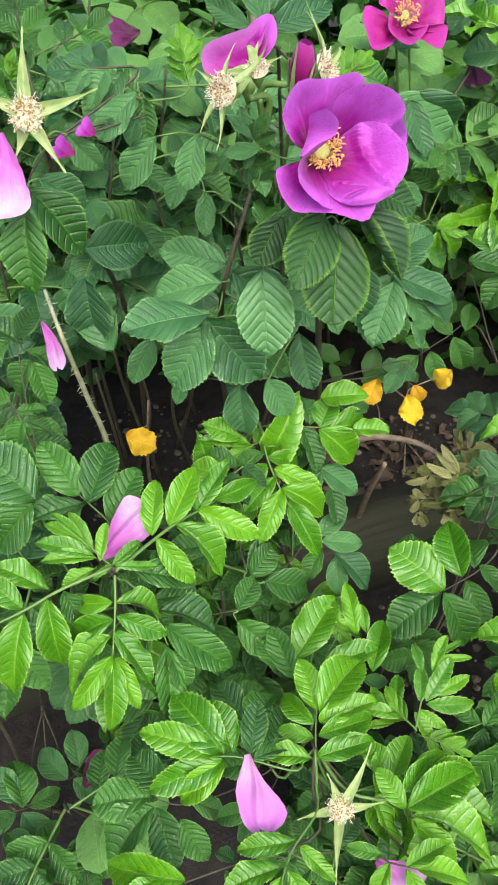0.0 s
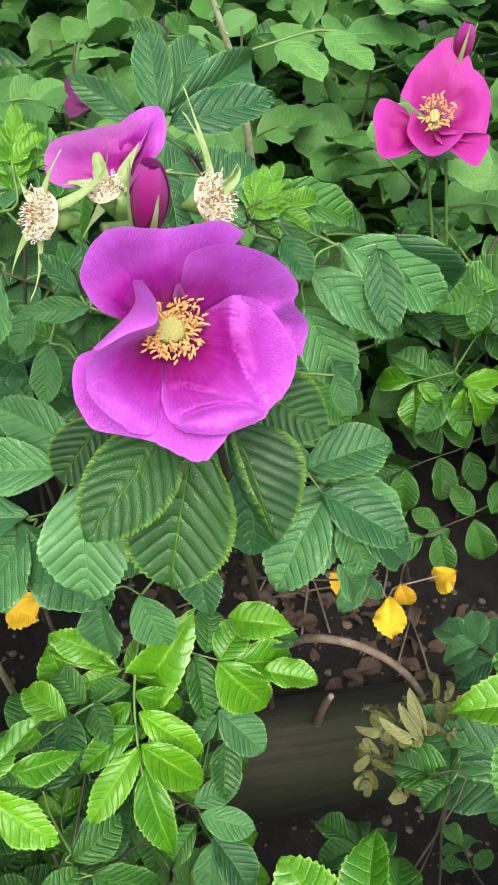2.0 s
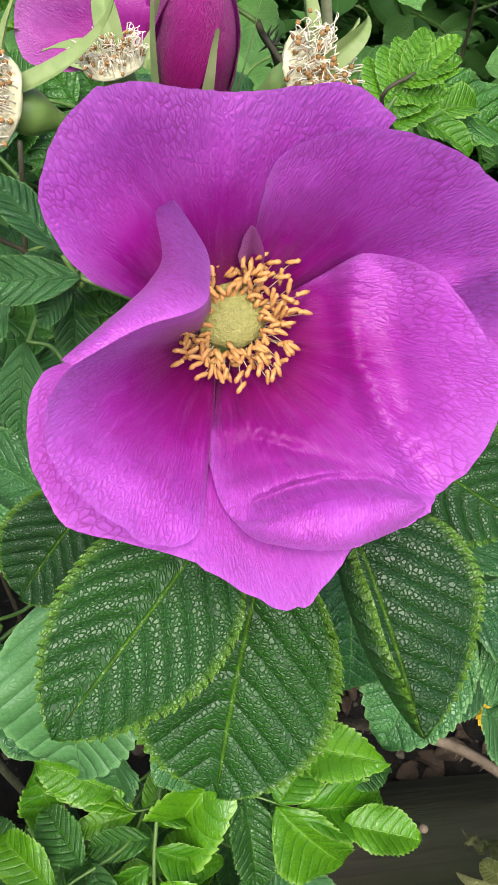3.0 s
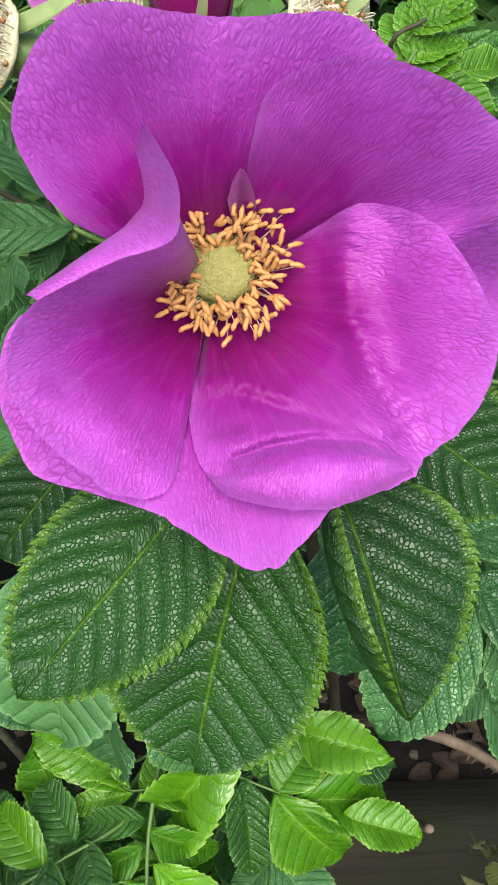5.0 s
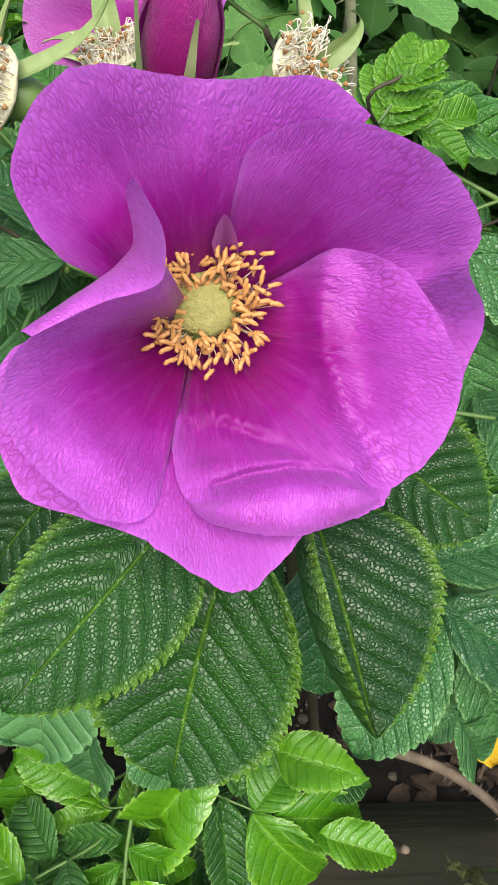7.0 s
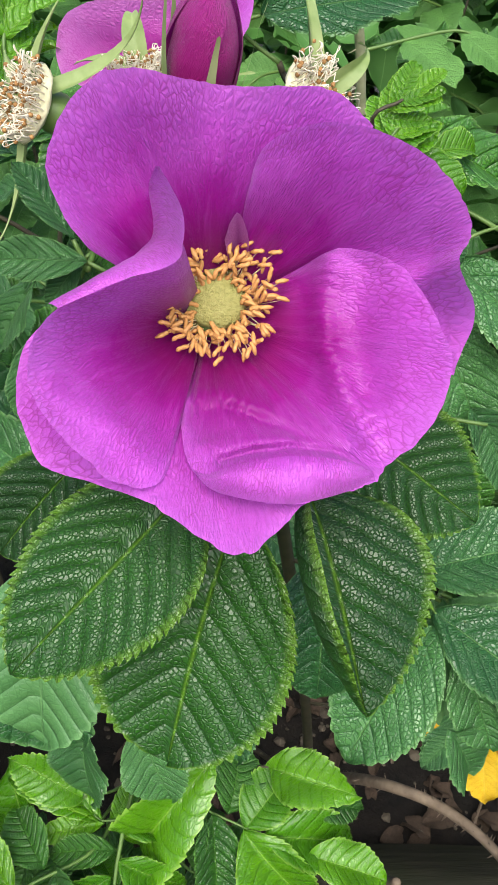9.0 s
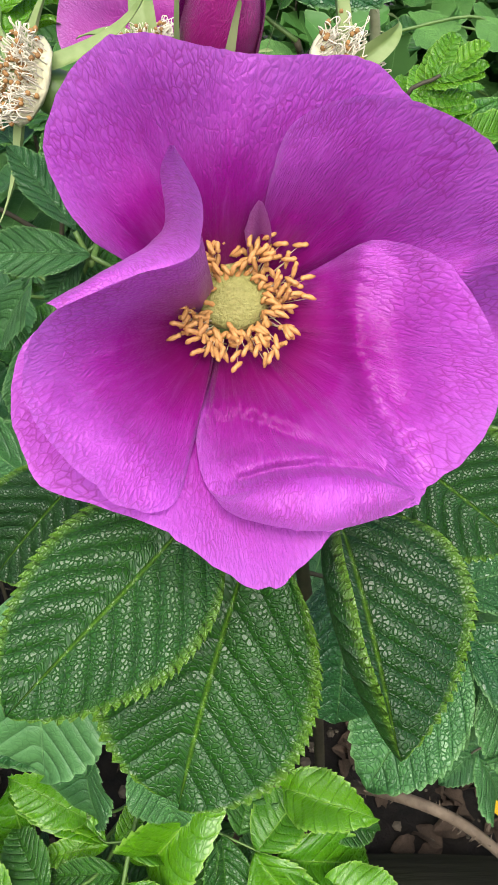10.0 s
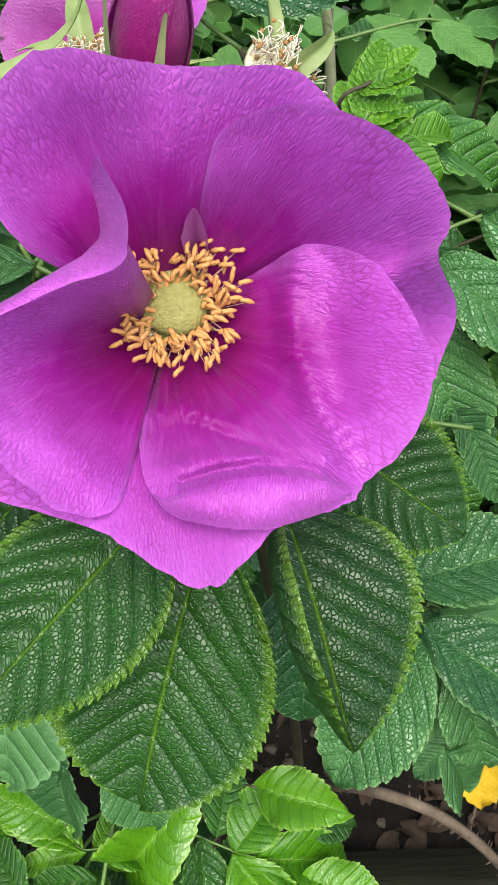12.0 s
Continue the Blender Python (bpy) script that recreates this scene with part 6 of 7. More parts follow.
LIP = ([(0.6, -36.6, 25), (4.1, -35.4, 29), (9.7, -33.8, 31), (18.0, -32.7, 31), (26.8, -33.6, 30), (33.8, -35.8, 25)], [(-2.1, -35.4, 22), (1.7, -39.1, 26), (7.5, -40.8, 29), (17.3, -41.9, 30), (26.9, -40.1, 28), (34.0, -37.5, 25)])
FLAP = ([(-27, -5, 37), (-19, 2, 29), (-13, 8, 21), (-10, 13, 19), (-10, 19, 27), (-7, 17, 44)], [(-25, -6, 38), (-14, -1, 37), (-4, 1, 42), (-2, 4, 45), (-2, 9, 48), (-6, 17, 45)])
rose = thing("rose_flower", FLOWER, "wide open magenta rose with crinkled petals and golden stamens", "flower", "roses on the bush")
petal(rose, FLOWER, PETAL_A, seed=1, bow=0.5, rows=40, cols=70, ripple=0.0020, folds=(([(0, 9), (2, 22), (6, 37)], 1.6, 3.0, 0.0),))
petal(rose, FLOWER, PETAL_B, seed=2, bow=0.30, rows=44, cols=80, folds=(([(13, 15), (18, 21), (28, 24)], 1.5, 3.0, 0.35), ([(18, 6), (34, 10), (46, 6), (52, -4)], -5.0, 6.0, 0.0)))
petal(rose, FLOWER, PETAL_F, seed=3, bow=0.4, cols=60)
petal(rose, FLOWER, PETAL_C, seed=4, bow=0.34, ripple=0.0012, rows=70, cols=110, folds=(([(27, 10), (25.5, 1), (26.3, -10), (30, -21), (35, -31)], 2.4, 2.6, 0.35), ([(35, 9), (34, -6), (35, -19)], -2.6, 4.0, 0.0)))
petal(rose, FLOWER, PETAL_E, seed=6, bow=0.45, ripple=0.0010, rows=80, cols=80, flap=LIP, bulge=(0.0, 0.0, 0.0030), folds=(([(-4, -21), (3.6, -19), (10.7, -23)], 2.0, 3.0, 0.25), ([(6, -23), (12, -25.5), (20, -28.5), (28, -31.5), (35, -34)], -1.8, 1.5, 0.0), ([(0, -31), (10, -29.5), (18, -30)], 1.0, 1.8, 0.3), ([(3.5, -34.0), (9.7, -32.2), (18.0, -31.1), (26.8, -32.2), (33, -34.6)], -3.0, 0.9, 0.0)))
petal(rose, FLOWER, [(5, 10, 3), (4.5, 14, 10), (7, 18, 14.5), (9.5, 14, 10), (9, 10, 3)], PETAL_WITHER, seed=8, hub=(0.008, 0.0075, -0.004), ring=0.001, rows=12, cols=14, ripple=0.0006, label="small pale inner petal")
petal(rose, FLOWER, PETAL_G, seed=5, bow=0.45, rows=50, cols=80, flap=FLAP, folds=(([(-28, -20), (-20, -24), (-14, -29), (-10, -35)], 1.8, 3.5, 0.3),))


def stamens(owner, m, count, spread, seed, lift=-0.0035, scale=1.0):
    r = random.Random(seed)
    for k in range(count):
        a = k * 2.39996
        ring = (0.0050 + 0.0035 * r.random() ** 1.4) * spread
        f, h = STAMENS[r.randrange(8)]
        w = m @ Matrix.Translation((ring * math.cos(a), ring * math.sin(a), lift)) @ pose(0, 0, 0, r.uniform(-16, 16), r.uniform(-14, 10), math.degrees(a) + r.uniform(-20, 20)) @ Matrix.Scale(scale, 4)
        s = part("stamen", f, owner, w)
        part("anther", h, s, w, "golden-orange anther")


def pistil(owner, m, radius=0.0064):
    bm = bmesh.new()
    bmesh.ops.create_uvsphere(bm, u_segments=24, v_segments=14, radius=1)
    for v in bm.verts:
        v.co = Vector((v.co.x * radius, v.co.y * radius, v.co.z * radius * 0.42)) * (1 + 0.10 * noise.noise(v.co * 6) + 0.06 * noise.noise(v.co * 17))
    part("pistil", mesh_of("pistil", bm, STIGMA), owner, m, "pale yellow-green dome of stigmas")


def hip_of(owner, m, size=1.0, material=None):
    bm = bmesh.new()
    tube(bm, spline([(0, 0, -0.002 * size), (0, 0, -0.010 * size), (0, 0, -0.020 * size)], 8), [q * size for q in (0.004, 0.0055, 0.0062, 0.0064, 0.0056, 0.004, 0.0028, 0.0020)], 12)
    part("hip", mesh_of("hip", bm, material or HIP), owner, m)


def stem_of(owner, m, joint, size=1.0):
    """The flower's stalk, from its hip down to a joint on a cane."""
    a = m @ Vector((0, 0, -0.019 * size))
    b = m @ Vector((0, 0, -0.034 * size))
    bm = bmesh.new()
    line = spline([a, b, Vector(joint)], 14)
    inv = m.inverted()
    line = [inv @ q for q in line]
    tube(bm, line, (0.0015 * size, 0.0017 * size), 8)
    prickles(bm, line, 0.0014, 24, 0.003, 5)
    part("stem", mesh_of("stem", bm, STALK), owner, m)


def sepal(owner, m, way, length, width, rise=0.4, twist=0.0):
    """A tapering sepal with a long tail, from the flower's base outwards."""
    d = Vector((math.cos(way), math.sin(way), 0))
    s = Vector((-d.y, d.x, 0))
    grid = []
    for i in range(17):
        v = i / 16
        w = width * (0.75 + 0.25 * math.sin(v * 5)) * (1 - v) ** 1.3 + width * 0.10 * (1 - v * 0.6)
        if v > 0.86:
            w += width * 0.12 * math.sin((v - 0.86) / 0.14 * math.pi)
        c = d * (0.003 + length * v * (1 - 0.10 * v)) + Vector((0, 0, rise * length * (v - 0.9 * v * v)))
        c += s * twist * length * v * v
        grid.append([c + s * w * (j / 4 - 1) * 0.5 * 2 / 2 + Vector((0, 0, abs(j / 4 - 1) * w * 0.35)) for j in range(9)])
    bm = bmesh.new()
    sheet(bm, grid)
    part("sepal", mesh_of("sepal", bm, SEPAL), owner, m)


def facing(at, axis, spin=0):
    """A pose at a place with +z along an axis."""
    return Matrix.Translation(at) @ Vector(axis).to_track_quat("Z", "Y").to_matrix().to_4x4() @ pose(0, 0, 0, 0, 0, spin)


pistil(rose, FLOWER @ Matrix.Translation((0.0022, 0.0030, -0.0010)), 0.0074)
STAMENS = [stamen_mesh(0.15 + 0.09 * k, 0.0046 + 0.0007 * k, 0.0029 + 0.0003 * (k % 3), k) for k in range(8)]
stamens(rose, FLOWER @ Matrix.Translation((0.0026, 0.0014, 0)), 190, 1.10, 3)
hip_of(rose, FLOWER)
stem_of(rose, FLOWER, (0.085, 0.585, 0.55))

# ---- the second open flower, deeper in the bush ----
OTHER = Matrix(((0.971, -0.183, 0.155, 0.170), (0.235, 0.581, -0.779, 0.835), (0.053, 0.793, 0.607, 0.672), (0, 0, 0, 1)))
OTHER = OTHER @ Matrix.Diagonal((0.84, 1.0, 0.9, 1))
other = thing("rose_flower", OTHER, "half-open deep pink rose with golden stamens", "flower", "roses on the bush")
petal(other, OTHER, [(-30, 16, 2), (-22, 30, 8), (-8, 42, 10), (10, 54, 8), (26, 42, 6), (32, 22, 2)], PETAL_PINK, seed=11, rows=18, cols=26)
petal(other, OTHER, [(14, 40, 2), (32, 30, 9), (41, 14, 12), (40, -4, 12), (34, -18, 8), (14, -14, 3)], PETAL_PINK, seed=12, rows=18, cols=26)
petal(other, OTHER, [(-25, 8, 1), (-44, 14, 4), (-53, 2, 8), (-52, -12, 10), (-48, -29, 12), (-28, -27, 10), (-14, -18, 6)], PETAL_PINK, seed=13, rows=18, cols=26, hub=(-0.012, -0.004, -0.006))
petal(other, OTHER, [(4, -12, 6), (36, -13, 12), (40, -20, 13), (29, -36, 14), (12, -27, 12), (-2, -16, 8)], PETAL_PINK, seed=14, rows=18, cols=26)
petal(other, OTHER, [(-20, 6, 4), (-26, -12, 10), (-18, -25, 15), (-6, -30, 16), (8, -24, 16), (20, -12, 10), (14, -4, 5)], PETAL_PINK, seed=15, rows=18, cols=26)
pistil(other, OTHER @ Matrix.Translation((-0.002, 0.002, 0.004)), 0.0045)
stamens(other, OTHER @ Matrix.Translation((-0.002, 0.002, 0.004)), 70, 1.0, 5, scale=1.2)
hip_of(other, OTHER)
stem_of(other, OTHER, (0.20, 0.93, 0.50))


# ---- buds, spent flowers and loose petals ----
def rose_bud(at, axis, length, joint, label, spin=0, material=BUD, sepals=5, group="rose buds"):
    m = facing(at, axis, spin)
    ob = thing("rose_bud", m, label, "flower bud", group)
    for k in range(6):
        grid = []
        for i in range(25):
            v = i / 24
            rad = length * 0.27 * (max(0.02, math.sin(math.pi * min(0.99, (0.16 + (0.72 + 0.022 * k) * v) ** 1.12))) ** 0.7) * (1 - 0.06 * k)
            row = []
            for j in range(17):
                a = k * 1.75 + (j / 16 - 0.5) * 3.6 + v * 1.2
                rr = rad * (1 + 0.05 * (j / 16)) + 0.0005 * noise.noise(Vector((j * 0.3, v * 4, k)))
                row.append((rr * math.cos(a), rr * math.sin(a), length * (v * (1 - 0.012 * k) - 0.05 * abs(j / 8 - 1) ** 2 * v)))
            grid.append(row)
        bm = bmesh.new()
        sheet(bm, grid)
        part("petal", mesh_of("bud_petal", bm, material), ob, m)
    for k in range(sepals):
        bm = bmesh.new()
        grid = []
        a = k * math.tau / 5 + 0.4
        d, s = Vector((math.cos(a), math.sin(a), 0)), Vector((-math.sin(a), math.cos(a), 0))
        for i in range(15):
            v = i / 14
            rad = length * (0.27 * math.sin(math.pi * min(0.62, 0.2 + 0.5 * v)) ** 0.8 + 0.025 + 0.10 * v * v)
            w = length * (0.06 * (1 - v) ** 1.1 + 0.014)
            grid.append([d * rad + s * w * (j / 3 - 1) + Vector((0, 0, length * (v * (0.75 + 0.35 * ((k * 2) % 5) / 4) - 0.04) - abs(j / 3 - 1) * 0.0005)) for j in range(7)])
        sheet(bm, grid)
        part("sepal", mesh_of("sepal", bm, SEPAL), ob, m)
    hip_of(ob, m, 0.8)
    stem_of(ob, m, joint, 0.8)
    return ob


def spent_rose(at, axis, joint, label, size=1.0, sepals=(), spin=0, seed=1, group="spent roses", broad=0.0064):
    """A rose that has dropped its petals: a disc of dry stamens between long sepals."""
    m = facing(at, axis, spin)
    r = random.Random(seed)
    ob = thing("spent_rose", m, label, "spent flower", group)
    hip_of(ob, m, size * 0.55)
    bm = bmesh.new()
    bmesh.ops.create_uvsphere(bm, u_segments=20, v_segments=10, radius=1)
    for v in bm.verts:
        v.co = Vector((v.co.x * 0.0066, v.co.y * 0.0066, v.co.z * 0.0015)) * size * (1 + 0.08 * noise.noise(v.co * 5))
    part("disc", mesh_of("disc", bm, DISC_DRY), ob, m)
    thread, tips = bmesh.new(), bmesh.new()
    for k in range(150):
        a, rad = k * 2.39996, 0.0012 + 0.0062 * math.sqrt(k / 150)
        o = Vector((math.cos(a), math.sin(a), 0))
        h = r.uniform(0.0018, 0.0042)
        b = o * rad * 0.85
        e = o * (rad + r.uniform(-0.001, 0.0014)) + Vector((r.gauss(0, 0.0008), r.gauss(0, 0.0008), h))
        top = e + o * r.uniform(-0.0030, 0.0004) + Vector((r.gauss(0, 0.0006), r.gauss(0, 0.0006), r.uniform(-0.0018, 0.0002)))
        tube(thread, [q * size for q in spline([b, b.lerp(e, 0.6) + Vector((0, 0, 0.0014)), e, top], 9)], (0.00012 * size, 0.00009 * size), 4, False)
        if k % 3 == 0:
            continue
        d = Vector((r.gauss(0, 1), r.gauss(0, 1), r.gauss(0, 1))).normalized() * 0.0004
        tube(tips, [(top - d) * size, top * size, (top + d) * size], [0.0002 * size, 0.00046 * size, 0.0002 * size], 6)
    tagged(part("dry_filament", mesh_of("filaments", thread, DRY_FILAMENT), ob, m, "curled cream filaments"), kind="stuff")
    tagged(part("dry_anther", mesh_of("anthers", tips, DRY_ANTHER), ob, m, "dark brown dried anthers"), kind="stuff")
    turn = m.to_3x3().inverted()
    for way, long in sepals:
        d = turn @ Vector(way).normalized()
        flat = max(0.35, math.hypot(d.x, d.y))
        sepal(ob, m, math.atan2(d.y, d.x), 0.021 * size * long * flat, broad * size, d.z / flat * 1.6, r.uniform(-0.12, 0.12))
    stem_of(ob, m, joint, size)
    return ob


def hanging_petal(b, p, n, width, label, material=PETAL_FADED, cup=0.35, lop=0.0):
    """A loose petal from its narrow end b to its rim p."""
    y = (Vector(p) - Vector(b))
    x = y.cross(Vector(n)).normalized()
    z = x.cross(y).normalized()
    return loose_petal((Vector(b) + Vector(p)) / 2, z, 0, y.length, label, material, cup, Matrix((x, y.normalized(), z)).transposed().to_4x4(), width, lop)


def loose_petal(at, axis, spin, size, label, material=PETAL_FADED, cup=0.35, turn=None, width=1.0, lop=0.0):
    """A petal that hangs from or lies on the leaves."""
    m = facing(at, axis, spin) if turn is None else Matrix.Translation(at) @ turn
    grid, q = [], size * 91.0 + at[0] * 40
    for i in range(33):
        v = i / 32
        w = width * (0.10 + 0.62 * math.sin(math.pi * 0.5 * min(1, v * 1.25)) ** 1.2) * (1 if v < 0.8 else math.sqrt(max(0.0, 1 - ((v - 0.8) / 0.2) ** 2 * 0.80)))
        row = []
        for j in range(25):
            u = j / 12 - 1
            wide = w * (1 + 0.16 * noise.noise((v * 3, math.copysign(1, u), q)) + 0.05 * noise.noise((v * 14, u, q)))
            wide *= 1 + lop * math.copysign(1, u) * math.cos(math.pi * v) * min(1, abs(u) * 4)
            notch = -0.07 * math.exp(-((u - 0.15) / 0.3) ** 2) * v ** 6 + 0.04 * noise.noise((u * 3, 2, q)) * v ** 4
            z = cup * (u * u * w * 0.6 + 0.5 * (v - 0.5) ** 2) + 0.10 * noise.noise((u * 1.3, v * 1.8, q)) + 0.03 * noise.noise((u * 5, v * 5, q))
            z += 0.10 * math.exp(-((u + 0.45 - 0.5 * v) / 0.22) ** 2) * math.sin(math.pi * v)
            bend = 0.10 * math.sin(v * 2.4 + q) * v
            row.append(((u * wide * 0.74 + bend) * size, (v - 0.5 + notch) * size, z * size))
        grid.append(row)
    bm = bmesh.new()
    sheet(bm, grid)
    return thing("rose_petal", m, label, "petal", "loose petals", mesh=mesh_of("loose_petal", bm, material))


rose_bud((0.0605, 0.540, 0.694), (0.16, -0.16, 1.0), 0.030, (0.05, 0.58, 0.60), "deep magenta rosebud with green sepals, just opening", 20)
rose_bud((0.178, 0.865, 0.704), (0.1, -0.1, 1.0), 0.026, (0.20, 0.90, 0.55), "small dark red rosebud behind an open rose", 60)
rose_bud((0.316, 0.321, 0.339), (0.1, -0.55, -0.8), 0.022, (0.331, 0.345, 0.347), "small drooping red bud with pale sepals", 10)
spent_rose((0.012, 0.548, 0.690), (-0.58, -0.74, 0.38), (0.03, 0.575, 0.62), "spent rose with cream stamens and long pale sepals", 1.55, (((-0.6, -0.2, -0.8), 1.2), ((0.0, -0.3, -1), 1.2), ((0.8, 0.3, 0.45), 1.7), ((0.1, 0.2, 1), 0.9), ((-0.7, 0.5, 0.4), 0.9)), seed=2, broad=0.0042)
spent_rose((0.079, 0.572, 0.698), (0.85, -0.35, 0.45), (0.05, 0.58, 0.61), "spent rose with bristly dried stamens behind the bloom", 1.55, (((-0.3, 0.3, 1), 1.5), ((0.7, 0.4, 0.6), 0.9), ((0.1, 0.5, -0.6), 0.7), ((-0.2, 0.1, 1), 1.2), ((0.2, 0.8, 0.2), 0.8)), seed=3, broad=0.0042)
spent_rose((0.101, 0.252, 0.310), (-0.05, -0.62, 0.78), (0.084, 0.30, 0.27), "spent rose with pale star of sepals among the leaves", 1.3, (((0.5, 0.5, 0.75), 1.9), ((1, 0.1, -0.05), 1.15), ((-0.05, -0.6, -0.8), 2.0), ((-0.95, -0.1, -0.3), 1.15), ((-0.25, 0.5, 0.7), 0.9)), seed=4)
spent_rose((-0.103, 0.484, 0.694), (0.15, -0.9, 0.45), (-0.115, 0.56, 0.63), "spent rose with golden-brown stamens and pointed sepals", 1.5, (((1, 0.2, 0.2), 1.5), ((0.5, -0.2, -0.8), 1.3), ((0.0, 0.3, 1), 1.6), ((-0.9, 0, 0.4), 1.1), ((-0.3, 0, -0.9), 1.0)), seed=5)
spent_rose((0.0335, 0.5640, 0.6980), (-0.10, -0.35, 0.95), (0.045, 0.585, 0.62), "spent rose with brown dried stamens in a green cup", 1.15, (((-0.9, -0.1, 0.2), 0.8), ((-0.3, 0.3, 0.9), 1.2)), seed=6)
spent_rose((0.274, 1.100, 0.719), (-0.2, -0.5, 0.8), (0.298, 1.172, 0.683), "spent rose with yellowing sepals deep in the hedge", 1.6, (((-0.9, -0.1, 0.2), 1.1), ((0.9, 0.1, 0.3), 1.2), ((0.2, 0.3, 0.9), 1.1)), seed=7)

loose_petal((-0.121, 0.457, 0.667), (0.1, -0.85, 0.5), 168, 0.050, "faded pink petal hanging below a spent rose")
hanging_petal((0.037, 0.280, 0.327), (0.0505, 0.235, 0.308), (0.002, -0.260, 0.941), 0.55, "soft pink fallen petal caught on the leaves", PETAL_FALLEN, 0.3, 0.42)
loose_petal((0.135, 0.214, 0.300), (-0.1, -0.8, 0.6), 235, 0.030, "soft pink fallen petal caught on the leaves")
hanging_petal((-0.073, 0.378, 0.415), (-0.040, 0.423, 0.421), (0.099, -0.401, 0.835), 0.55, "pale lilac fallen petal lying on young leaves")
loose_petal((-0.090, 0.510, 0.663), (0.0, -0.7, 0.7), 70, 0.015, "small purple petal showing between the leaves", PETAL)
loose_petal((-0.077, 0.527, 0.670), (0.0, -0.7, 0.7), 60, 0.013, "small purple petal showing between the leaves", PETAL)
hanging_petal((-0.132, 0.526, 0.522), (-0.115, 0.505, 0.493), (0.155, -0.481, 0.723), 0.32, "withered pale purple petal on a bristly stem", PETAL_FADED, 0.9)
loose_petal((-0.103, 0.864, 0.648), (0.0, -0.8, 0.6), 100, 0.030, "purple petal deep inside the bush, shade painted in its colour", PETAL_SHADED)
loose_petal((0.282, 0.992, 0.578), (0.0, -0.8, 0.6), 200, 0.030, "purple petal deep inside the bush, shade painted in its colour", PETAL_SHADED)

hanging_petal((-0.113, 0.340, 0.146), (-0.093, 0.368, 0.156), (0.109, -0.266, 0.927), 0.8, "purple petal lying low under the leaves, shade painted in its colour", PETAL_SHADED)

# the withered flower, its last petals folded over
WITHER = Matrix(((0.973, -0.180, 0.145, 0.020), (0.225, 0.590, -0.775, 0.603), (0.054, 0.787, 0.614, 0.700), (0, 0, 0, 1)))
wither = thing("withered_rose", WITHER, "withering magenta rose with folded petals and brown stamens", "flower", "roses on the bush")
petal(wither, WITHER, [(-20, -16, 2), (-27, -13, 4), (-28, -4, 8), (-23, 3, 11), (-5, 8, 12), (12, 13, 9), (22, 17, 6), (16, 2, 4)], PETAL_WITHER, seed=21, rows=18, cols=30, hub=(0.004, -0.012, -0.004))
petal(wither, WITHER, [(4, 10, 7), (14, 17, 9), (24, 20, 8), (28, 15, 6), (27, 3, 4), (20, -5, 2)], PETAL, seed=22, rows=18, cols=26, hub=(0.006, -0.012, -0.004))
for k in range(4):
    sepal(wither, WITHER @ Matrix.Translation((0.004, -0.016, -0.002)), (0.35, 1.1, 3.0, 4.1)[k], 0.028, 0.007, 0.4)
hip_of(wither, WITHER @ Matrix.Translation((0.004, -0.014, -0.004)) @ pose(0, 0, 0, -50, 0, 0))
stem_of(wither, WITHER @ Matrix.Translation((0.004, -0.014, -0.004)) @ pose(0, 0, 0, -50, 0, 0), (0.045, 0.60, 0.61))

# yellowed leaves low in the bush
old_stem = shoot("old bare shoot with a few yellowed leaves", [(0.24, 0.86, 0.10), (0.235, 0.83, 0.20), (0.22, 0.80, 0.28)], 0.0022, 40)
single(old_stem, (0.214, 0.738, 0.314), (0.224, 0.726, 0.301), (-0.15, -0.63, 0.77), "yellow", 1.10)
single(old_stem, (0.206, 0.727, 0.305), (0.213, 0.697, 0.293), (-0.15, -0.62, 0.78), "yellow", 1.10)
single(old_stem, (0.260, 0.758, 0.323), (0.242, 0.751, 0.306), (-0.18, -0.64, 0.75), "yellow", 1.10)
single(old_stem, (0.175, 0.755, 0.309), (0.161, 0.732, 0.291), (-0.11, -0.64, 0.77), "yellow", 1.10)
left_stem = shoot("thin dead shoot holding one yellow leaf", [(-0.09, 0.72, 0.10), (-0.088, 0.67, 0.24), (-0.075, 0.64, 0.36)], 0.0018, 10, dry=True)
single(left_stem, (-0.098, 0.624, 0.324), (-0.068, 0.614, 0.321), (0.12, -0.60, 0.81), "yellow", 1.30)

# the dead bristly cane arching over the soil, with a bunch of dry leaves
dead = shoot("dead bristly cane with withered khaki leaves", [(0.10, 0.80, 0.10), (0.145, 0.715, 0.245), (0.20, 0.697, 0.268), (0.245, 0.67, 0.262), (0.262, 0.62, 0.235)], 0.0032, 130, dry=True)
DRY = [leaflet_mesh("leaflet_dry", DRY_LEAF, 0.80, 24, 12, fold=0.7, droop=-1.0 + 1.3 * k, wave=0.16, blunt=1.0, seed=60 + k, teeth=0.04, curl=(0.9, 0.0, 1.3)[k]) for k in range(3)]
KINDS["dry"] = DRY
for k in range(26):
    b = Vector((0.250 + rng.uniform(-0.034, 0.036), 0.615 + rng.uniform(-0.02, 0.03), 0.280 + rng.uniform(-0.045, 0.03)))
    d = Vector((rng.uniform(-1, 1), rng.uniform(-0.8, 0.3), rng.uniform(-0.8, 0.6))).normalized()
    leaf(dead, b, b + d * rng.uniform(0.022, 0.040), Vector((rng.uniform(-1.0, 1.0), -0.6, rng.uniform(-0.2, 0.9))), 2, "dry", 0.5, 1.0, 0.15)
stub = shoot("cut grey cane stub with a pale end", [(0.165, 0.72, 0.10), (0.168, 0.67, 0.21), (0.172, 0.624, 0.295)], 0.0034, 0, dry=True)


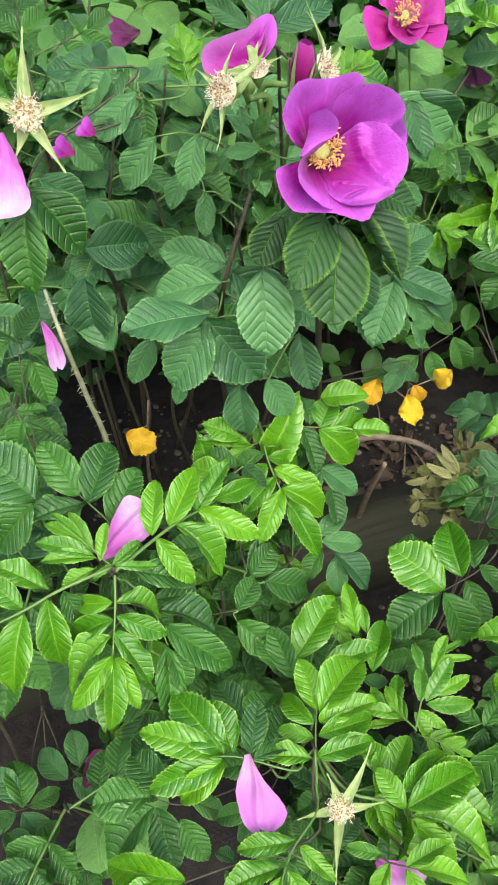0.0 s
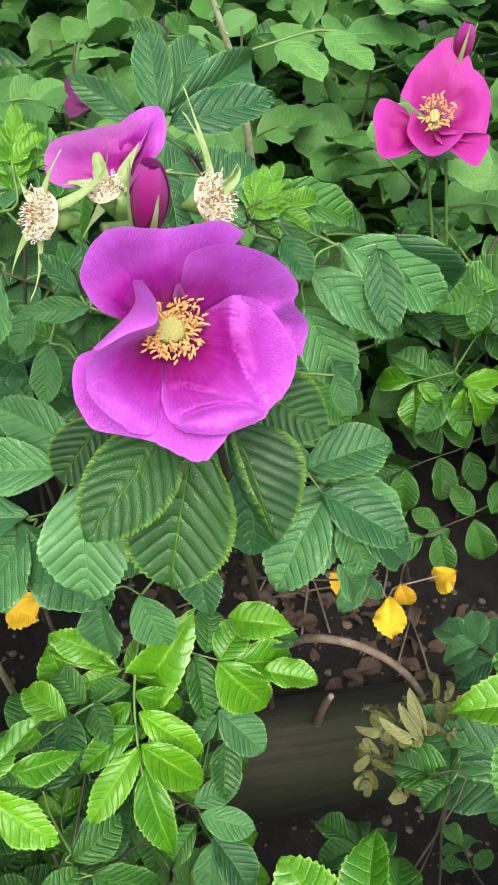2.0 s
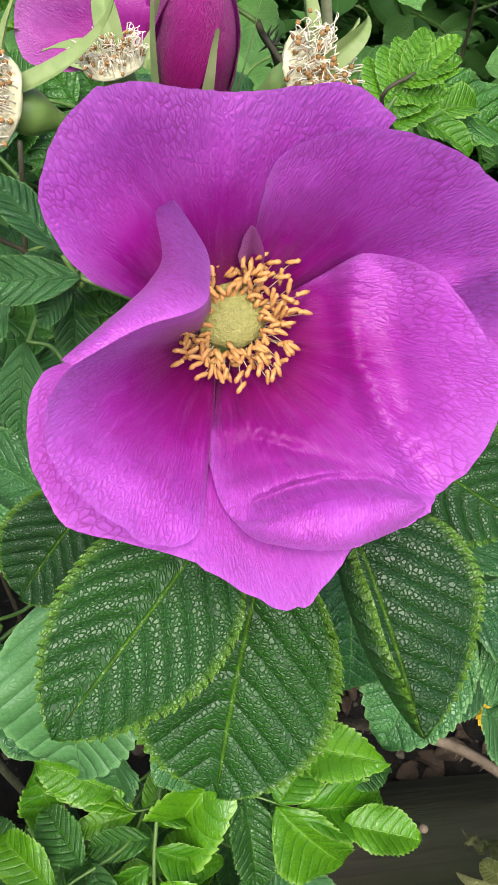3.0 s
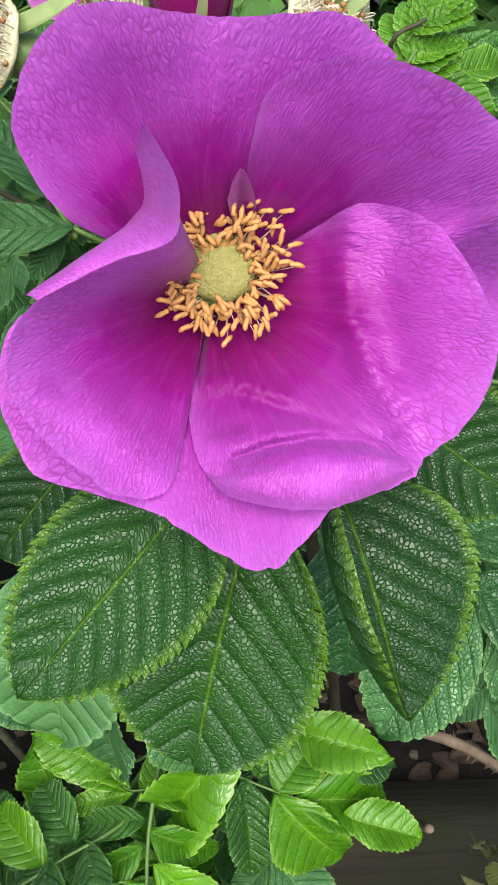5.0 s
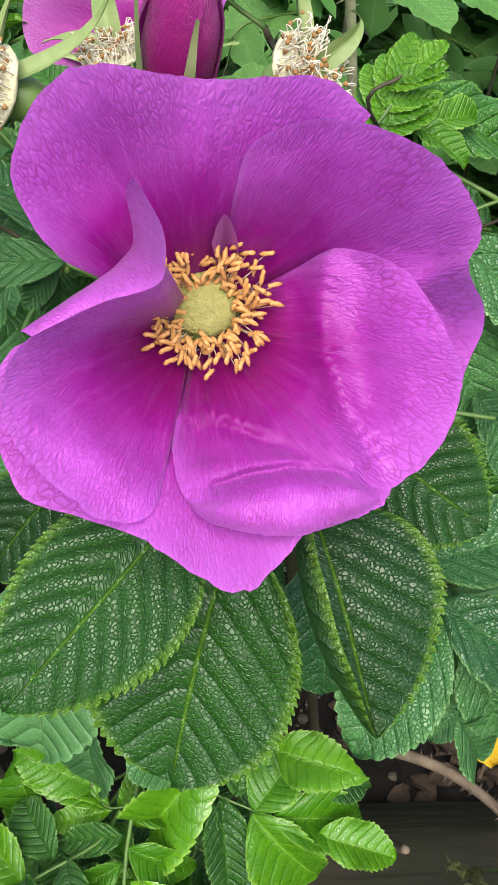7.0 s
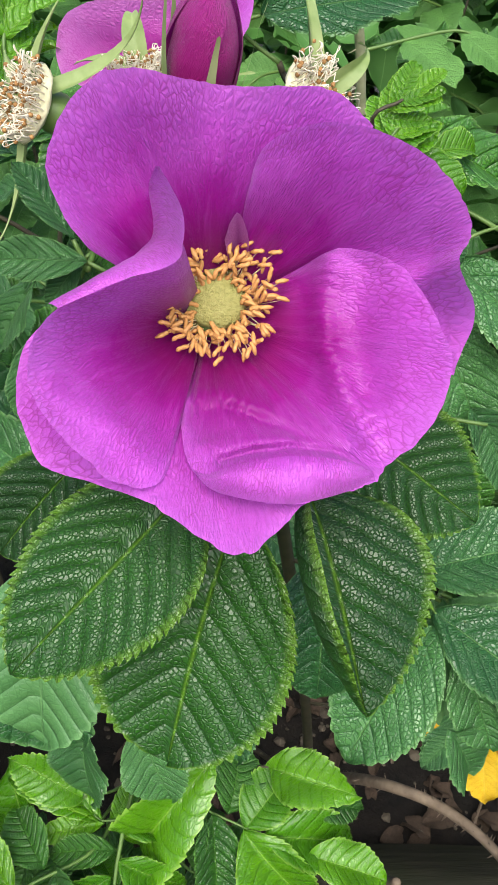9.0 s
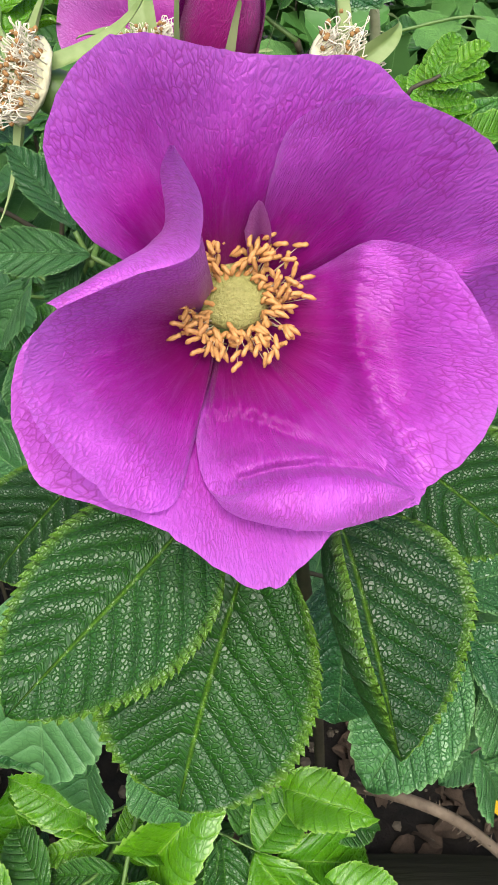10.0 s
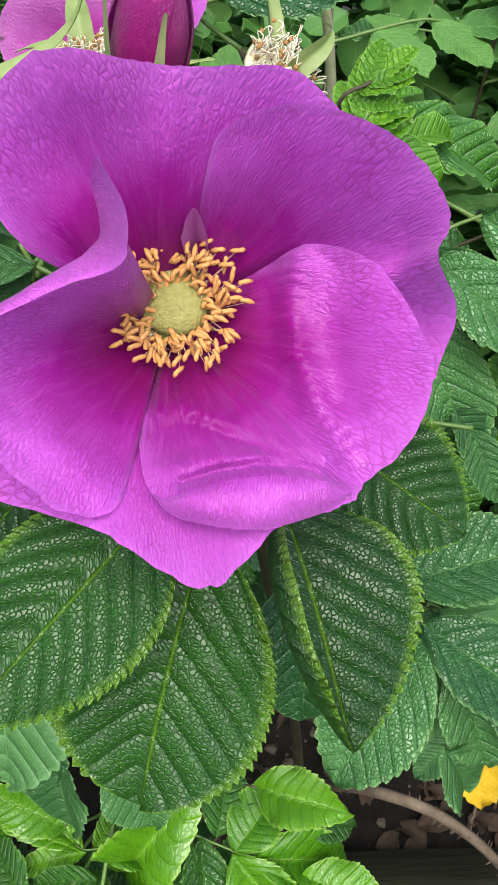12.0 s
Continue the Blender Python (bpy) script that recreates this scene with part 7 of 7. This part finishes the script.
# ---- the body of the bush: inner and farther shoots ----
CLEAR = (((0.10, 0.52, -1), (0.38, 0.86, 0.42)), ((-0.17, 0.60, -1), (-0.01, 0.80, 0.40)), ((-0.32, 0.28, -1), (-0.125, 0.50, 0.26)))


def is_clear(p):
    return not any(lo[0] < p.x < hi[0] and lo[1] < p.y < hi[1] and lo[2] < p.z < hi[2] for lo, hi in CLEAR)


def filler(label, base, top, kinds, leaves, length, pairs=3, size=0.4, lowest=0.25, width=1.1):
    """A leafy shoot of the bush's body, its leaves set round the cane in a spiral."""
    base, top = Vector(base), Vector(top)
    base.z = ground_height(base.x, base.y)
    bend = base.lerp(top, 0.5) + Vector((rng.uniform(-0.04, 0.04), rng.uniform(-0.03, 0.05), 0))
    ob = shoot(label, [base, bend, top], 0.0018, 24)
    turn = rng.random() * 6
    for k in range(leaves):
        f = lowest + (1 - lowest) * (k + 0.5) / leaves
        q = STEMS[ob][int(f * (len(STEMS[ob]) - 1))]
        turn += 2.4
        up = rng.uniform(0.0, 0.65)
        d = Vector((math.cos(turn), math.sin(turn), up)).normalized()
        b = q + d * 0.012
        p = b + d * length * rng.uniform(0.8, 1.2) - Vector((0, 0, length * rng.uniform(0, 0.3)))
        if not is_clear(b) or not is_clear(p):
            continue
        n = Vector((0, -0.35, 1)) + d * 0.3 + Vector((rng.uniform(-0.4, 0.4), rng.uniform(-0.4, 0.2), 0))
        leaf(ob, b, p, n, pairs, kinds[rng.randrange(len(kinds))], size, width)
    return ob


for k in range(30):
    x, y = -0.5 + 1.45 * ((k * 0.618) % 1), 0.93 + 0.6 * (k / 30) + rng.uniform(-0.03, 0.03)
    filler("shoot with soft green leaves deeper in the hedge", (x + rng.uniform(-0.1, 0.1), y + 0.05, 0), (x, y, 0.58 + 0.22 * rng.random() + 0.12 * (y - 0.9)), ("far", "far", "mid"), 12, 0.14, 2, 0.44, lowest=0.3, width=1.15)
for k in range(7):
    x, y = 0.22 + 0.5 * ((k * 0.618) % 1), 0.80 + 0.14 * rng.random()
    filler("shoot with soft green leaves above the bare soil", (x + 0.14, y + 0.28, 0), (x, y, 0.46 + 0.2 * rng.random()), ("far", "new", "mid"), 8, 0.11, lowest=0.74)
for k in range(6):
    x, y = -0.42 + 0.42 * ((k * 0.618) % 1), 0.78 + 0.16 * rng.random()
    filler("tall shoot with soft green leaves", (x, y + 0.1, 0), (x, y, 0.62 + 0.16 * rng.random()), ("far", "old", "mid"), 9, 0.12, lowest=0.5)
for k in range(13):
    x, y = -0.30 + 0.36 * ((k * 0.618) % 1), 0.66 + 0.22 * rng.random()
    filler("inner shoot with dark shaded leaves", (x, y + 0.06, 0), (x, y, 0.40 + 0.22 * rng.random()), ("old", "old", "mid"), 8, 0.11, 2, 0.46, lowest=0.45)
for k in range(9):
    x, y = -0.33 + 0.20 * ((k * 0.618) % 1), 0.30 + 0.45 * k / 9
    filler("side shoot with mid-green toothed leaves", (x, y + 0.06, 0), (x, y, 0.28 + 0.18 * rng.random()), ("mid", "mid", "old"), 7, 0.11, 3, 0.42)
for k in range(18):
    x, y = -0.16 + 0.62 * ((k * 0.618) % 1), 0.24 + 0.30 * rng.random()
    filler("low shoot with shaded mid-green leaves", (x, y + 0.08, 0), (x, y, 0.16 + 0.08 * rng.random()), ("mid", "mid", "far"), 7, 0.10, 3, 0.42)
for k in range(12):
    x, y = -0.14 + 0.24 * ((k * 0.618) % 1), 0.46 + 0.12 * rng.random()
    filler("low shoot with dark toothed leaves", (x, y + 0.02, 0), (x, y, 0.20 + 0.09 * rng.random()), ("mid", "new", "mid"), 6, 0.09, 2, 0.46, lowest=0.5)
for k in range(8):
    x, y = 0.42 + 0.30 * ((k * 0.618) % 1), 0.35 + 0.6 * k / 8
    filler("side shoot with mid-green toothed leaves", (x + 0.05, y + 0.06, 0), (x, y, 0.35 + 0.2 * rng.random()), ("mid", "far"), 8, 0.11, 3, 0.42)

# ---- bright leaves low behind the open flower ----
single(fork, (0.021, 0.545, 0.394), (-0.008, 0.535, 0.417), (0.10, -0.60, 0.80), "new", 1.20, k=0)
single(fork, (-0.002, 0.540, 0.346), (-0.011, 0.530, 0.396), (0.05, -0.72, 0.70), "new", 1.10, k=1)
single(fork, (0.096, 0.585, 0.409), (0.130, 0.575, 0.426), (0.05, -0.55, 0.83), "new", 1.30, k=2)
single(fork, (0.048, 0.550, 0.366), (0.069, 0.540, 0.420), (0.20, -0.70, 0.70), "new", 1.10, k=3)

# ---- the far hedge, too deep to tell its leaves apart ----
bm = bmesh.new()
far = random.Random(21)
for k in range(12000):
    c = Vector((far.uniform(-1.6, 2.2), 1.30 + 0.9 * far.random() ** 1.4, 0))
    c.y += 0.25 * noise.noise(Vector((c.x * 1.3, 0, 7))) * (c.y - 1.4)
    c.z = far.uniform(0.0, 0.85 + 0.25 * (c.y - 1.4) + 0.1 * noise.noise(c * 3))
    turn = Matrix.Translation(c) @ pose(0, 0, 0, far.uniform(-30, 60), far.uniform(-35, 35), far.uniform(0, 360))
    size = far.uniform(0.05, 0.085)
    sheet(bm, [[turn @ Vector((u * w * size, v * size, abs(u) * 0.12 * size - 0.3 * v * v * size)) for u in (-1, 0, 1)] for v, w in ((0, 0.02), (0.25, 0.26), (0.6, 0.33), (0.85, 0.2), (1, 0.02))])
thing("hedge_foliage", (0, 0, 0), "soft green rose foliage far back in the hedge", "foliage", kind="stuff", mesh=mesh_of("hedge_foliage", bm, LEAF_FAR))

bm = bmesh.new()
for k in range(5200):
    c = Vector((far.uniform(-1.0, 1.7), far.uniform(1.0, 1.6), far.uniform(0.10, 0.42) if k < 3000 else far.uniform(0.30, 0.66)))
    if k >= 3000:
        c.y += 0.10
    turn = Matrix.Translation(c) @ pose(0, 0, 0, far.uniform(-30, 60), far.uniform(-35, 35), far.uniform(0, 360))
    size = far.uniform(0.035, 0.055)
    sheet(bm, [[turn @ Vector((u * w * size, v * size, abs(u) * 0.12 * size - 0.3 * v * v * size)) for u in (-1, 0, 1)] for v, w in ((0, 0.02), (0.25, 0.26), (0.6, 0.33), (0.85, 0.2), (1, 0.02))])
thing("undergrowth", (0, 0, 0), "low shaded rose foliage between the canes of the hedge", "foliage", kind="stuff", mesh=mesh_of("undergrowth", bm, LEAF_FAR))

# ---- crumbs of soil and small stones ----
CRUMB = plain("crumb", (0.025, 0.018, 0.013), (0.17, 0.14, 0.10), 0.9, 9.0, 0.6, 0.001)
bm = bmesh.new()
crumbs = random.Random(33)
for k in range(700):
    x, y = crumbs.uniform(-0.22, 0.46), crumbs.uniform(0.50, 0.95)
    size = 0.0016 + 0.0055 * crumbs.random() ** 3
    made = bmesh.ops.create_icosphere(bm, subdivisions=1, radius=size)["verts"]
    for v in made:
        v.co = Vector((v.co.x, v.co.y, v.co.z * 0.6)) * (1 + 0.35 * noise.noise(v.co * 300 + Vector((k, 0, 0)))) + Vector((x, y, ground_height(x, y) + size * 0.25))
thing("soil_crumbs", (0, 0, 0), "loose crumbs of dry soil and small pale stones", "gravel", kind="stuff", mesh=mesh_of("soil_crumbs", bm, CRUMB, False))

# ---- litter on the soil ----
FALLEN = [leaflet_mesh("fallen_leaf", LITTER, 0.6, 16, 6, fold=0.5 + 0.2 * k, droop=0.5, wave=0.10, seed=40 + k) for k in range(3)]
for k in range(210):
    x, y = rng.uniform(-0.05, 0.45), rng.uniform(0.66, 0.92)
    if (y - 0.62) * 0.91 - x * 0.41 < 0.06:
        continue
    s = rng.uniform(0.016, 0.032)
    thing("fallen_leaf", Matrix.Translation((x, y, ground_height(x, y) + 0.004)) @ pose(0, 0, 0, rng.uniform(-25, 25), rng.uniform(-30, 30), rng.uniform(0, 360)) @ Matrix.Scale(s, 4),
          "dry curled brown leaf lying on the soil", "fallen leaf", "fallen leaves", mesh=FALLEN[k % 3])
for k in range(13):
    x, y, a = rng.uniform(0.0, 0.45), rng.uniform(0.70, 0.95), rng.random() * 3.1
    d = Vector((math.cos(a), math.sin(a), rng.uniform(-0.1, 0.15))) * rng.uniform(0.03, 0.09)
    bm = bmesh.new()
    tube(bm, spline([-d, Vector((0.006 * rng.random(), 0.004, 0.003)), d], 9), (0.0016, 0.0008), 6)
    thing("twig", (x, y, ground_height(x, y) + 0.006), "thin dead brown twig lying on the soil", "twig", "twigs on the ground", mesh=mesh_of("twig", bm, CANE_DRY))
